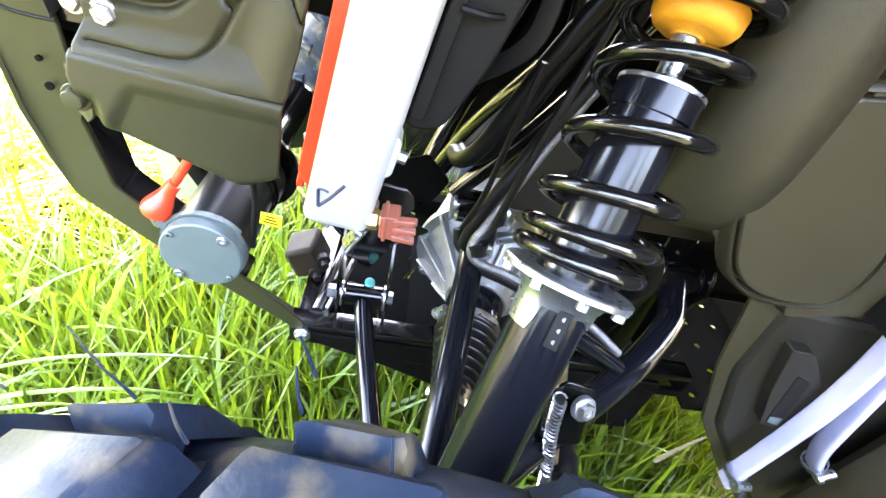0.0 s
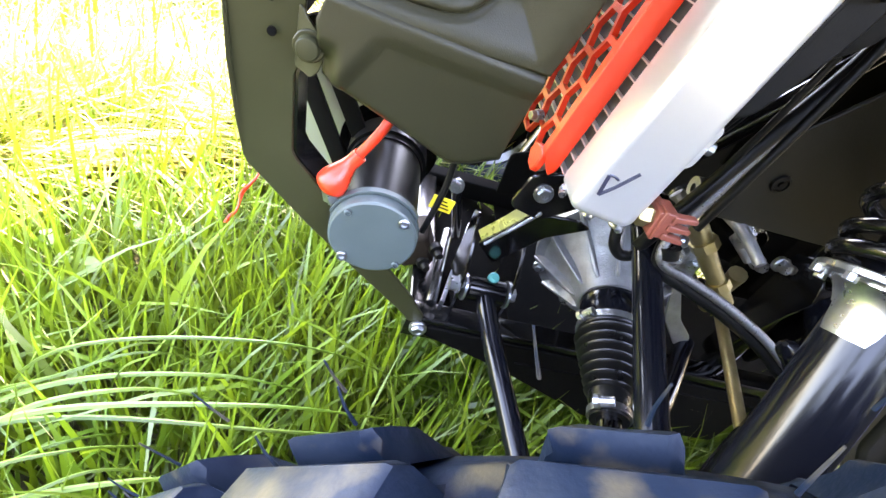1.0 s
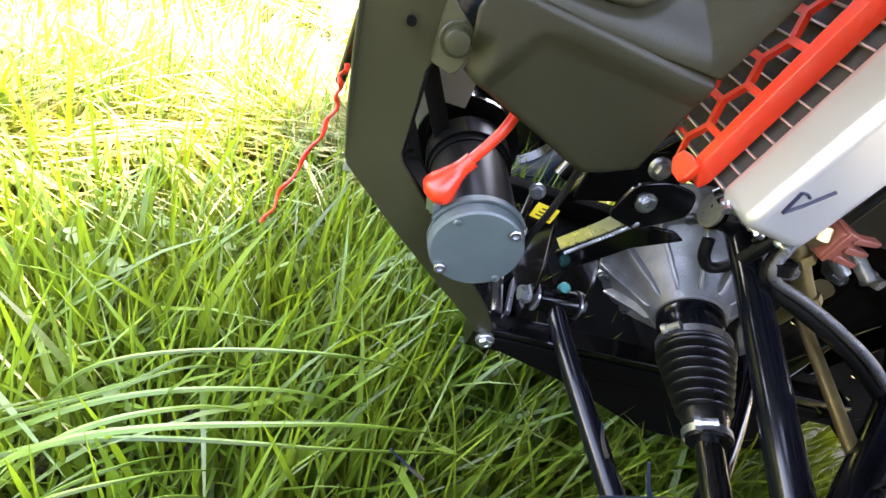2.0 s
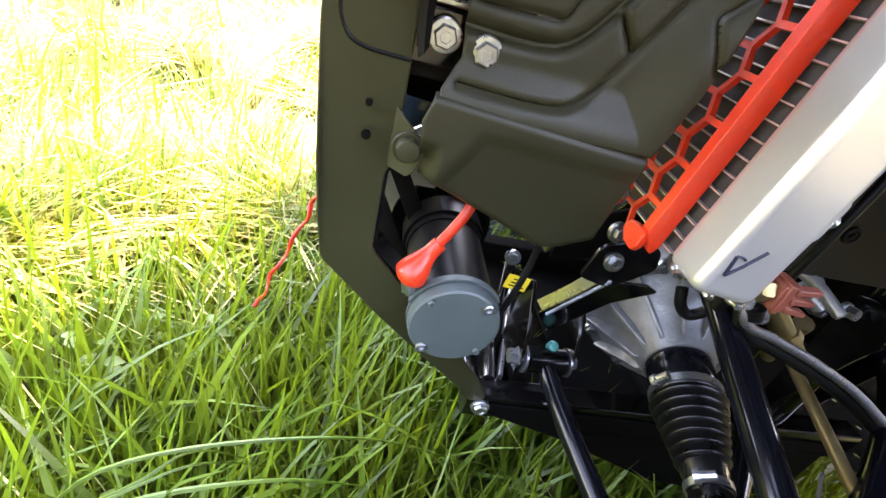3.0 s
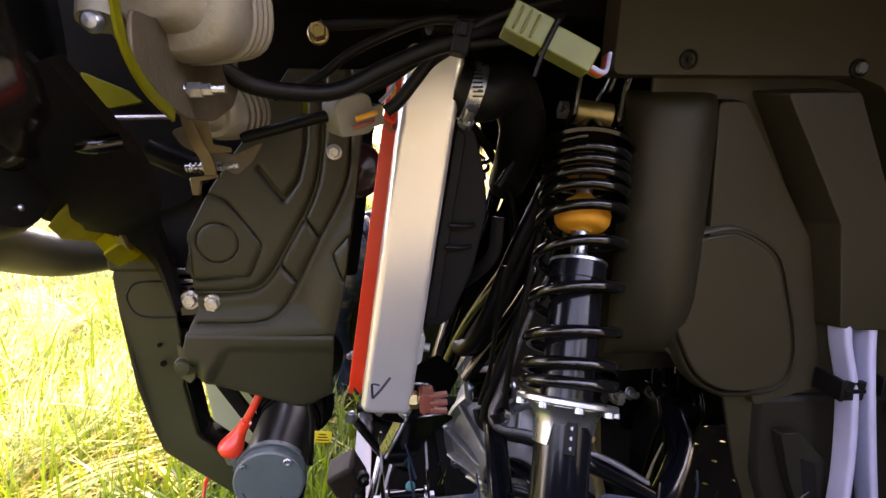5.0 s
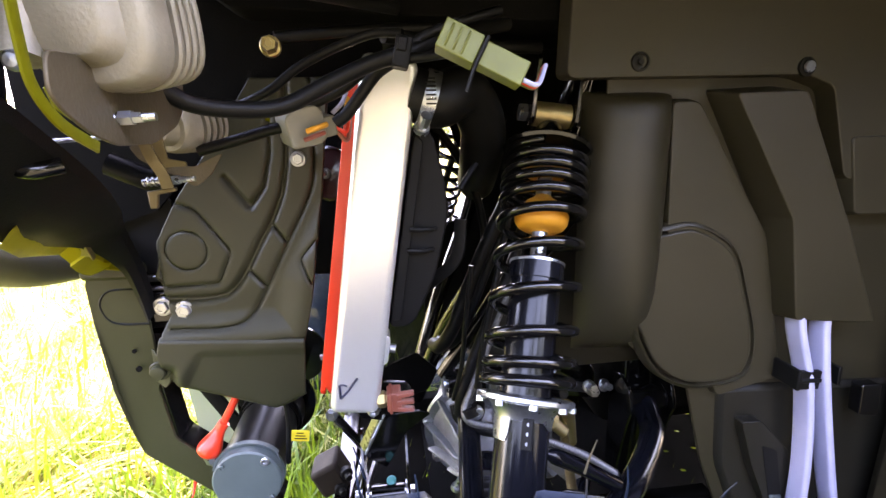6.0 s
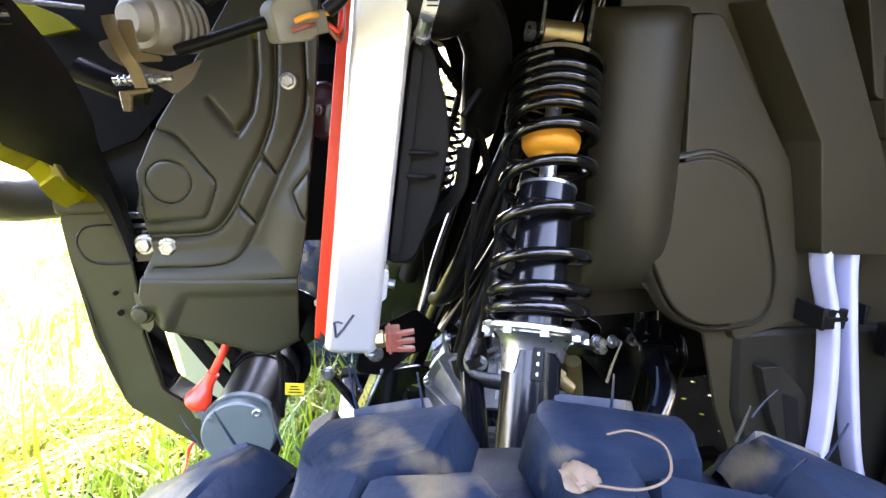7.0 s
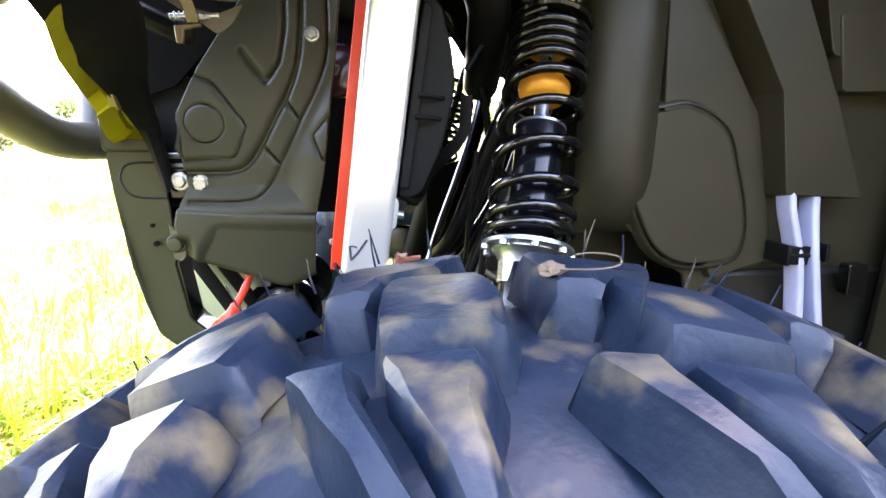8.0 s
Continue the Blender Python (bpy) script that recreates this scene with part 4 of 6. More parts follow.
for k in range(12):
    t = 2 * math.pi * (k + 0.35) / 12
    d = u * math.cos(t) + v * math.sin(t)
    w = a.cross(d)
    pr = [D0 + a * s + d * r for s, r in ((0.008, 0.036), (0.011, 0.0450), (0.026, 0.0585), (0.046, 0.0775), (0.064, 0.0930), (0.068, 0.078), (0.034, 0.048))]
    bm = bmesh.new()
    lo = [bm.verts.new(p - w * 0.0021) for p in pr]
    hi = [bm.verts.new(p + w * 0.0021) for p in pr]
    bm.faces.new(lo), bm.faces.new(hi[::-1])
    for i in range(len(lo)):
        bm.faces.new((lo[i], lo[(i + 1) % len(lo)], hi[(i + 1) % len(lo)], hi[i]))
    part("rib", bm, CAST, drive, bevel=0.0010)
for k in range(8):
    t = 2 * math.pi * (k + 0.3) / 8
    d = u * math.cos(t) + v * math.sin(t)
    bolt(drive, D0 + a * 0.065 + d * 0.0870, bd, 0.0055, 0.008)
# webbed ear of the casting and its mounting strap
bm = prism(bmesh.new(), rounded([(0.160, 0.474), (0.205, 0.462), (0.232, 0.415), (0.250, 0.372), (0.236, 0.350), (0.200, 0.362), (0.172, 0.385), (0.160, 0.42)], 0.010), side(0.440), 0.030)
part("mounting_ear", bm, CAST, drive, bevel=0.004)
for x0, z0, x1, z1 in ((0.168, 0.452, 0.238, 0.362), (0.176, 0.410, 0.216, 0.440)):
    bm = sweep(bmesh.new(), [(x0, 0.437, z0), (x1, 0.437, z1)], rounded([(-0.003, -0.005), (0.003, -0.005), (0.003, 0.005), (-0.003, 0.005)], 0.001, 2))
    part("web", bm, CAST, drive, bevel=0.001)
bm = prism(bmesh.new(), rounded([(0.178, 0.478), (0.190, 0.474), (0.232, 0.412), (0.262, 0.388), (0.266, 0.372), (0.252, 0.368), (0.212, 0.408)], 0.006), side(0.403), 0.004)
part("mounting_strap", bm, CAST, drive, "grey steel mounting strap", bevel=0.001)

# frame
fr = group("frame", bike, "gloss black welded steel frame")


def beam(pts, w, h, name="frame_tube", mat=None, r=0.004, label=""):
    bm = sweep(bmesh.new(), pts, rounded([(-w / 2, -h / 2), (w / 2, -h / 2), (w / 2, h / 2), (-w / 2, h / 2)], r, 3))
    return part(name, bm, mat or GLOSS, fr, label, sharp=30)


beam([(-0.088, 0.402, 0.327), (0.46, 0.402, 0.318)], 0.030, 0.034, "frame_rail")
beam([(-0.088, 0.72, 0.327), (0.46, 0.72, 0.318)], 0.030, 0.034, "frame_rail", DULL)
beam([(-0.07, 0.40, 0.325), (-0.07, 0.72, 0.325)], 0.03, 0.03, "cross_member")
beam([(0.20, 0.40, 0.305), (0.20, 0.72, 0.305)], 0.05, 0.02, "cross_member", DULL)
bolt(fr, (-0.0715, 0.3835, 0.330), (0, -1, 0), 0.0072, 0.0105)
# front uprights and gusset plates of the lower pivot
for x in (-0.036, 0.024):
    bm = bmesh.new()
    outline = rounded([(0.412, 0.330), (0.410, 0.372), (0.412, 0.398), (0.420, 0.415), (0.455, 0.46), (0.475, 0.45), (0.475, 0.330)], 0.008)
    lo = [bm.verts.new((x - 0.002, y, z)) for y, z in outline]
    hi = [bm.verts.new((x + 0.002, y, z)) for y, z in outline]
    bm.faces.new(lo), bm.faces.new(hi[::-1])
    for i in range(len(lo)):
        bm.faces.new((lo[i], lo[(i + 1) % len(lo)], hi[(i + 1) % len(lo)], hi[i]))
    part("pivot_plate", bm, GLOSS, fr, bevel=0.0007)
# folded flange along the gusset, with the bright weld below it
bm = bmesh.new()
v = [bm.verts.new(p) for p in ((-0.0330, 0.4210, 0.4480), (-0.0180, 0.4030, 0.4880), (-0.0045, 0.3900, 0.5245), (-0.0090, 0.4000, 0.5300), (-0.0225, 0.4130, 0.4935), (-0.0380, 0.4310, 0.4530))]
w = [bm.verts.new(q.co + Vector((0.002, 0.001, -0.002))) for q in v]
bm.faces.new(v), bm.faces.new(w[::-1])
for k in range(6):
    bm.faces.new((v[k], v[(k + 1) % 6], w[(k + 1) % 6], w[k]))
part("gusset_flange", bm, PALE_YELLOW, fr, "pale yellow metal flange", bevel=0.0006)
bead = [Vector((-0.0300, 0.4150, 0.4490)).lerp(Vector((-0.0020, 0.3870, 0.5215)), k / 70) for k in range(71)]
bm = sweep(bmesh.new(), bead, lambda t: [(r * math.cos(0.785 * k), r * math.sin(0.785 * k)) for r in (0.0017 + 0.0006 * math.sin(t * 150),) for k in range(8)])
part("weld_bead", bm, ZINC, fr, "bright weld bead")
bm = prism(bmesh.new(), rounded([(-0.034, 0.440), (-0.004, 0.516), (0.040, 0.520), (0.056, 0.512), (0.024, 0.480), (0.006, 0.430), (-0.004, 0.405)], 0.004), side(lambda x, z: 0.422 - 0.42 * (z - 0.445)), 0.004)
part("gusset_plate", bm, GLOSS, fr, "curved black steel gusset plate", bevel=0.0008)
# polished struts behind the winch and the brace above them
part("strut", rod(bmesh.new(), [(-0.0600, 0.4150, 0.3420), (-0.0500, 0.4830, 0.3450), (-0.0400, 0.5510, 0.3490)], 0.0072, 14), SHEEN, fr, "glossy black strut")
beam([(-0.0480, 0.4150, 0.3440), (-0.0137, 0.5544, 0.3640)], 0.005, 0.014, "steel_strap", ZINC, 0.001)
part("brace", rod(bmesh.new(), [(-0.0725, 0.4541, 0.4869), (-0.052, 0.492, 0.424), (-0.0333, 0.5306, 0.3612)], 0.0062, 12), SHEEN, fr, "glossy black brace")
bolt(fr, (-0.0735, 0.449, 0.489), (-0.2, -1, 0.2), 0.0055, 0.0082)
low_line = [(-0.064, 0.322), (0.040, 0.286), (0.130, 0.245), (0.200, 0.212), (0.260, 0.203), (0.420, 0.203)]
bm = prism(bmesh.new(), rounded(low_line + [(0.420, 0.318), (-0.064, 0.336)], 0.006), side(0.3825), 0.004)
part("skid_flange", bm, DULL, fr, "black flange of the skid plate", bevel=0.001)
bm = prism(bmesh.new(), [(x, z + 0.001) for x, z in low_line] + [(x, z + 0.005) for x, z in low_line[::-1]], side(0.3870), 0.35)
part("skid_bow", bm, DULL, fr, "turned-up front of the skid plate", sharp=60)
bm = prism(bmesh.new(), rounded([(-0.034, 0.520), (-0.026, 0.556), (0.000, 0.566), (0.030, 0.562), (0.036, 0.540), (0.0, 0.512)], 0.008), side(0.388), 0.004)
part("radiator_bracket", bm, GLOSS, fr, bevel=0.001)
bolt(fr, (-0.009, 0.387, 0.542), (0, -1, 0.1), 0.0062, 0.0092)
# steel main tubes rising towards the back
part("frame_tube", rod(bmesh.new(), [(0.05, 0.62, 0.40), (0.10, 0.57, 0.55), (0.17, 0.47, 0.72), (0.22, 0.37, 0.90), (0.25, 0.37, 1.02)], 0.0135, 14), GLOSS, fr)
part("frame_tube", rod(bmesh.new(), [(0.075, 0.42, 0.55), (0.14, 0.40, 0.66), (0.20, 0.385, 0.78), (0.24, 0.37, 0.94)], 0.009, 12), GLOSS, fr)
part("frame_tube", rod(bmesh.new(), [(0.345, 0.42, 0.33), (0.345, 0.42, 0.50), (0.345, 0.43, 0.62)], 0.016, 14), GLOSS, fr)
part("frame_tube", rod(bmesh.new(), [(0.05, 0.67, 0.40), (0.10, 0.69, 0.55), (0.17, 0.72, 0.72), (0.22, 0.73, 0.90), (0.25, 0.73, 1.02)], 0.0135, 14), GLOSS, fr)
for x in (0.310, 0.368):
    bm = bmesh.new()
    outline = rounded([(0.376, 0.48), (0.366, 0.505), (0.376, 0.530), (0.402, 0.540), (0.425, 0.53), (0.425, 0.36), (0.405, 0.36)], 0.008)
    lo = [bm.verts.new((x - 0.002, y, z)) for y, z in outline]
    hi = [bm.verts.new((x + 0.002, y, z)) for y, z in outline]
    bm.faces.new(lo), bm.faces.new(hi[::-1])
    for i in range(len(lo)):
        bm.faces.new((lo[i], lo[(i + 1) % len(lo)], hi[(i + 1) % len(lo)], hi[i]))
    part("pivot_plate", bm, GLOSS, fr, bevel=0.0007)
# perforated skid plate
bm = bmesh.new()
box(bm, (0.255, 0.56, 0.3015), (0.39, 0.36, 0.003))
for i in range(3):
    for j in range(6):
        x0, y0 = 0.477 + i * 0.052, 0.385 + j * 0.048
        ring_o = [(x0 + sx * 0.026, y0 + sy * 0.024) for sx, sy in ((1, 0), (1, 1), (0, 1), (-1, 1), (-1, 0), (-1, -1), (0, -1), (1, -1))]
        ring_i = [(x0 + 0.006 * math.cos(radians(45 * k)), y0 + 0.005 * math.sin(radians(45 * k))) for k in range(8)]
        for dz in (0.0, 0.003):
            vo = [bm.verts.new((x, y, 0.300 + dz)) for x, y in ring_o]
            vi = [bm.verts.new((x, y, 0.300 + dz)) for x, y in ring_i]
            for k in range(8):
                bm.faces.new((vo[k], vo[(k + 1) % 8], vi[(k + 1) % 8], vi[k]))
part("skid_plate", bm, DULL, fr, "black perforated skid plate", smooth=False)

# solenoid box beside the winch
bm = box(bmesh.new(), (-0.089, 0.500, 0.362), (0.044, 0.05, 0.046), pose(0, 0, 0, 0, -25, 0))
part("solenoid_box", bm, CASEBROWN, fr, "dusty brown metal box", bevel=0.006)
for x, z in ((-0.066, 0.375), (-0.076, 0.350)):
    bm = lathe(bmesh.new(), (x, 0.480, z), (0.4, -1, 0), [(0, 0), (0, 0.009), (0.008, 0.009), (0.010, 0.005), (0.018, 0.005), (0.018, 0)], 14)
    part("terminal", bm, BLACK, fr)
# steering linkage behind the shock
link = group("steering_linkage", bike, "plated steering link and fittings")
part("link_rod", rod(bmesh.new(), [(0.178, 0.372, 0.566), (0.215, 0.398, 0.536), (0.285, 0.440, 0.497)], 0.007, 12), ZINC, link)
for at, ax, r in (((0.262, 0.390, 0.530), (0.1, -1, 0.2), 0.0085), ((0.186, 0.378, 0.557), (0.2, -1, 0.3), 0.0075), ((0.286, 0.432, 0.499), (0, -1, 0.1), 0.009)):
    bolt(link, at, ax, r * 0.75, r, tall=0.012, name="nut")
part("fitting", rod(bmesh.new(), [(0.232, 0.392, 0.505), (0.240, 0.400, 0.480), (0.250, 0.410, 0.435)], lambda t: 0.010 - 0.003 * t, 10), GOLD, link, "brass hose fitting")
part("link_plate", prism(bmesh.new(), rounded([(0.165, 0.500), (0.150, 0.545), (0.175, 0.570), (0.240, 0.556), (0.300, 0.520), (0.300, 0.470), (0.250, 0.480)], 0.01), side(0.455), 0.005), GLOSS, link, bevel=0.001)

bm = rod(bmesh.new(), [(0.158, 0.428, 0.567), (0.166, 0.400, 0.569), (0.174, 0.370, 0.567), (0.184, 0.338, 0.556)], lambda t: 0.0075 - 0.0025 * t, 12)
rod(bm, [(0.176, 0.430, 0.566), (0.180, 0.400, 0.566), (0.184, 0.372, 0.562), (0.190, 0.345, 0.552)], lambda t: 0.0065 - 0.002 * t, 12)
lathe(bm, (0.160, 0.432, 0.566), (0.9, -0.1, 0.1), [(-0.008, 0.005), (-0.008, 0.0125), (0.010, 0.0125), (0.010, 0.005)], 20)
part("forged_arm", bm, CAST, link, "pale forged steering fork")
part("joint_yoke", rod(bmesh.new(), [(0.146, 0.405, 0.552), (0.160, 0.396, 0.540), (0.186, 0.384, 0.514), (0.204, 0.376, 0.498), (0.222, 0.368, 0.482)], lambda t: 0.0115 - 0.004 * t, 14), GOLD, link, "brass coloured steering joint")
for c, d, r in (((0.170, 0.390, 0.531), (0.7, -0.3, -0.6), 0.014), ((0.205, 0.375, 0.497), (0.7, -0.3, -0.6), 0.0115)):
    bm = lathe(bmesh.new(), c, d, [(-0.005, 0.006), (-0.005, r), (0.005, r), (0.005, 0.006)], 8)
    part("collar", bm, GOLD, link, sharp=25)
for a, b, r, m in (((0.128, 0.418, 0.562), (0.150, 0.402, 0.548), 0.008, CAST), ((0.150, 0.392, 0.528), (0.128, 0.398, 0.515), 0.007, ZINC), ((0.200, 0.398, 0.545), (0.222, 0.384, 0.530), 0.0065, CAST), ((0.205, 0.410, 0.560), (0.218, 0.400, 0.548), 0.005, ZINC)):
    bm = rod(bmesh.new(), [a, tuple((Vector(a) + Vector(b)) / 2), b], r, 10, 3)
    part("fitting", bm, m, link)
for c, r in (((0.236, 0.430, 0.545), 0.009), ((0.293, 0.413, 0.516), 0.0085)):
    bm = lathe(bmesh.new(), c, (0.3, -1, 0.3), [(0, 0.004), (0, r), (0.0025, r), (0.0025, 0.004)], 20)
    part("washer", bm, ZINC, link)
    bolt(link, Vector(c) + Vector((0.001, -0.004, 0.001)), (0.3, -1, 0.3), r * 0.55, r * 0.75, tall=0.010)

# brake line, hoses and looms
lines = group("wiring_loom", bike, "bundled black hoses and cables")
for pts, r, mat, lab in (
    ([(0.165, 0.385, 0.70), (0.135, 0.372, 0.64), (0.103, 0.350, 0.575), (0.089, 0.337, 0.551), (0.096, 0.331, 0.537), (0.125, 0.327, 0.530), (0.168, 0.318, 0.518), (0.215, 0.305, 0.501), (0.25, 0.29, 0.482)], 0.0043, BRAID, "braided steel brake line"),
    ([(0.160, 0.392, 0.69), (0.130, 0.378, 0.63), (0.104, 0.356, 0.565), (0.096, 0.343, 0.541), (0.104, 0.337, 0.526), (0.131, 0.333, 0.518), (0.173, 0.324, 0.506), (0.220, 0.311, 0.489), (0.255, 0.296, 0.470)], 0.0070, BLACK, ""),
    ([(0.200, 0.42, 0.86), (0.150, 0.390, 0.775), (0.117, 0.382, 0.710), (0.086, 0.384, 0.632), (0.071, 0.400, 0.600), (0.068, 0.450, 0.580)], 0.0085, BLACK, ""),
    ([(0.190, 0.40, 0.82), (0.160, 0.38, 0.72), (0.122, 0.365, 0.64), (0.092, 0.355, 0.57), (0.086, 0.36, 0.53)], 0.0065, BLACK, ""),
    ([(0.21, 0.41, 0.84), (0.165, 0.400, 0.770), (0.130, 0.394, 0.700), (0.099, 0.396, 0.622), (0.082, 0.420, 0.590), (0.078, 0.470, 0.575)], 0.0060, BLACK, ""),
    ([(0.150, 0.36, 0.79), (0.128, 0.345, 0.70), (0.112, 0.338, 0.63), (0.104, 0.338, 0.575)], 0.0038, BLACK, ""),
    ([(0.098, 0.332, 0.72), (0.092, 0.335, 0.66), (0.088, 0.345, 0.60), (0.080, 0.36, 0.55)], 0.0026, BLACK, ""),
    ([(0.02, 0.33, 0.905), (0.07, 0.37, 0.86), (0.11, 0.385, 0.80), (0.125, 0.39, 0.73), (0.110, 0.39, 0.66)], 0.0045, BLACK, ""),
):
    part("hose" if r > 0.006 else "cable", rod(bmesh.new(), pts, r, 12, 10), mat, lines, lab)
bolt(lines, (0.1025, 0.3345, 0.5465), (0.1, -1, 0.25), 0.0055, 0.008)
bm = lathe(bmesh.new(), (0.094, 0.337, 0.553), (0.3, -0.2, -1), [(0, 0.004), (0, 0.0095), (0.010, 0.0095), (0.010, 0.004)], 16)
part("grommet", bm, BLACK, lines)
hose_line = curve_points([(0.146, 0.190, 0.546), (0.156, 0.190, 0.50), (0.172, 0.190, 0.446), (0.180, 0.188, 0.41)], 12)
part("guarded_hose", rod(bmesh.new(), [tuple(p) for p in hose_line], 0.0036, 10, 2), BLACK, lines)
wire = []
for k in range(30 * 10):
    f = k / 299 * (len(hose_line) - 1)
    c = hose_line[int(f)].lerp(hose_line[min(int(f) + 1, len(hose_line) - 1)], f - int(f))
    wire.append(c + Vector((math.cos(k * 0.628) * 0.0048, math.sin(k * 0.628) * 0.0048, 0)))
part("hose_spring", sweep(bmesh.new(), wire, circle(0.0009, 6)), ZINC, lines, "steel spring round the hose")

# upper loom over the radiator
loom = group("wiring_harness", bike, "black wiring harness with plastic connectors")
for pts, r in (
    ([(-0.101, 0.150, 0.881), (-0.089, 0.160, 0.873), (-0.068, 0.170, 0.870), (-0.044, 0.180, 0.872), (-0.017, 0.185, 0.885), (0.010, 0.183, 0.896), (0.029, 0.180, 0.901), (0.060, 0.200, 0.915), (0.110, 0.240, 0.930)], 0.0050),
    ([(-0.090, 0.225, 0.872), (-0.059, 0.215, 0.884), (-0.038, 0.212, 0.898), (-0.012, 0.205, 0.909), (0.012, 0.200, 0.916), (0.030, 0.193, 0.915)], 0.0030),
    ([(-0.016, 0.206, 0.862), (-0.008, 0.204, 0.868), (0.003, 0.200, 0.881), (0.013, 0.195, 0.892), (0.026, 0.183, 0.899)], 0.0042),
    ([(-0.050, 0.228, 0.868), (-0.032, 0.220, 0.875), (-0.013, 0.210, 0.882), (0.005, 0.200, 0.893), (0.024, 0.187, 0.901)], 0.0032),
    ([(0.026, 0.181, 0.901), (0.045, 0.185, 0.913), (0.067, 0.190, 0.921), (0.095, 0.200, 0.930)], 0.0030),
    ([(0.026, 0.179, 0.897), (0.045, 0.170, 0.898), (0.058, 0.156, 0.898)], 0.0030),
    ([(-0.117, 0.240, 0.846), (-0.088, 0.235, 0.853), (-0.064, 0.230, 0.859), (-0.050, 0.226, 0.861)], 0.0040),
    ([(0.020, 0.280, 0.930), (0.070, 0.310, 0.930), (0.120, 0.330, 0.930), (0.170, 0.340, 0.930)], 0.006),
    ([(-0.120, 0.140, 0.935), (-0.040, 0.200, 0.942), (0.030, 0.260, 0.945)], 0.0050),
    ([(-0.060, 0.260, 0.925), (0.000, 0.280, 0.934), (0.060, 0.300, 0.940)], 0.0045),
    ([(0.086, 0.318, 0.801), (0.102, 0.325, 0.822), (0.122, 0.335, 0.840), (0.136, 0.345, 0.865)], 0.0030),
):
    part("cable", rod(bmesh.new(), pts, r, 12, 8), BLACK, loom)
bm = box(bmesh.new(), (0.0285, 0.179, 0.901), (0.010, 0.016, 0.018), pose(0, 0, 0, 0, 12, 0))
box(bm, (0.0285, 0.172, 0.905), (0.006, 0.006, 0.008), pose(0, 0, 0, 0, 12, 0))
part("loom_clip", bm, MATT, loom, "black plastic loom clip", bevel=0.001)
bolt(loom, (-0.0619, 0.2514, 0.9176), (0.1, -1, 0), 0.0055, 0.0075, GOLD, "plated bolt", 0.014)
PM = pose(-0.0415, 0.226, 0.861, 8, -14, 24)
bm = prism(bmesh.new(), rounded([(-0.0135, -0.0115), (-0.0135, 0.009), (-0.008, 0.0135), (0.010, 0.0135), (0.0135, 0.009), (0.0135, -0.009), (0.007, -0.0135)], 0.003), lambda a, b, d: tuple(PM @ Vector((a, d - 0.012, b))), 0.026)
part("connector", bm, GREY, loom, "grey plastic connector", bevel=0.0012)
bm = box(bmesh.new(), PM @ Vector((0.0170, 0.0, -0.004)), (0.010, 0.016, 0.014), PM.to_3x3().to_4x4())
part("connector_insert", bm, GREY, loom, bevel=0.001)
for col, dz in ((RED, -0.006), (ORANGE, 0.0), (TUBE, 0.004), (BROWN, -0.009)):
    p = PM @ Vector((0.022, -0.006, dz))
    part("wire", rod(bmesh.new(), [p, p + Vector((0.007, 0.003, 0.003 + dz)), p + Vector((0.010, 0.012, 0.015))], 0.0016, 8), col, loom)
for col, r, dx, dz in ((ORANGE, 0.0019, 0.0, 0.0), (BROWN, 0.0016, -0.002, -0.0055)):
    part("wire", rod(bmesh.new(), [(-0.036 + dx, 0.208, 0.857 + dz), (-0.028 + dx, 0.2075, 0.8595 + dz), (-0.023 + dx, 0.213, 0.8615 + dz)], r, 8), col, loom)
GM = pose(0.0735, 0.143, 0.8920, -6, 27, -8) @ Matrix.Scale(0.80, 4)
bm = box(bmesh.new(), GM @ Vector((0.010, 0, 0)), (0.034, 0.018, 0.017), GM.to_3x3().to_4x4())
box(bm, GM @ Vector((-0.022, 0, 0)), (0.028, 0.021, 0.020), GM.to_3x3().to_4x4())
for k in range(3):
    box(bm, GM @ Vector((-0.030 + 0.006 * k, -0.0112, 0.0)), (0.002, 0.002, 0.016), GM.to_3x3().to_4x4())
part("connector", bm, GREEN, loom, "olive green plastic connector", bevel=0.0012)
for k, col in enumerate((TUBE, RED, GREEN)):
    p = GM @ Vector((0.027, -0.004 + 0.005 * k, -0.003))
    part("wire", rod(bmesh.new(), [p, p + Vector((0.01, 0.004, -0.002)), p + Vector((0.02, 0.02, 0.01))], 0.0014, 8), col, loom)
part("cable_tie", rod(bmesh.new(), [GM @ Vector((-0.006, -0.012, 0.010)), GM @ Vector((-0.006, -0.013, -0.012)), GM @ Vector((-0.004, -0.012, -0.028))], 0.0012, 6), BLACK, loom)

# pale plate behind the winch
bm = bmesh.new()
v = [bm.verts.new(p) for p in ((-0.262, 0.50, 0.420), (-0.262, 0.47, 0.585), (-0.165, 0.47, 0.585), (-0.165, 0.50, 0.420))]
w = [bm.verts.new(q.co + Vector((0, 0.004, 0))) for q in v]
bm.faces.new(v), bm.faces.new(w[::-1])
for i in range(4):
    bm.faces.new((v[i], v[(i + 1) % 4], w[(i + 1) % 4], w[i]))
part("mount_plate", bm, ALU, winch, "bare grey winch mounting plate", bevel=0.001)
for a, b in (((-0.258, 0.455, 0.60), (-0.185, 0.462, 0.455)), ((-0.235, 0.450, 0.615), (-0.168, 0.458, 0.49))):
    part("mount_rib", sweep(bmesh.new(), [Vector(a), Vector(b)], rounded([(-0.004, -0.008), (0.004, -0.008), (0.004, 0.008), (-0.004, 0.008)], 0.001, 2)), MATT, winch)

# ---- headlight pod, lamp backs ----
pod = group("headlight", bike, "round headlight pod with an olive outer shell")
PC, PX = Vector((-0.181, 0.086, 0.907)), Vector((-0.940, -0.334, -0.070)).normalized()
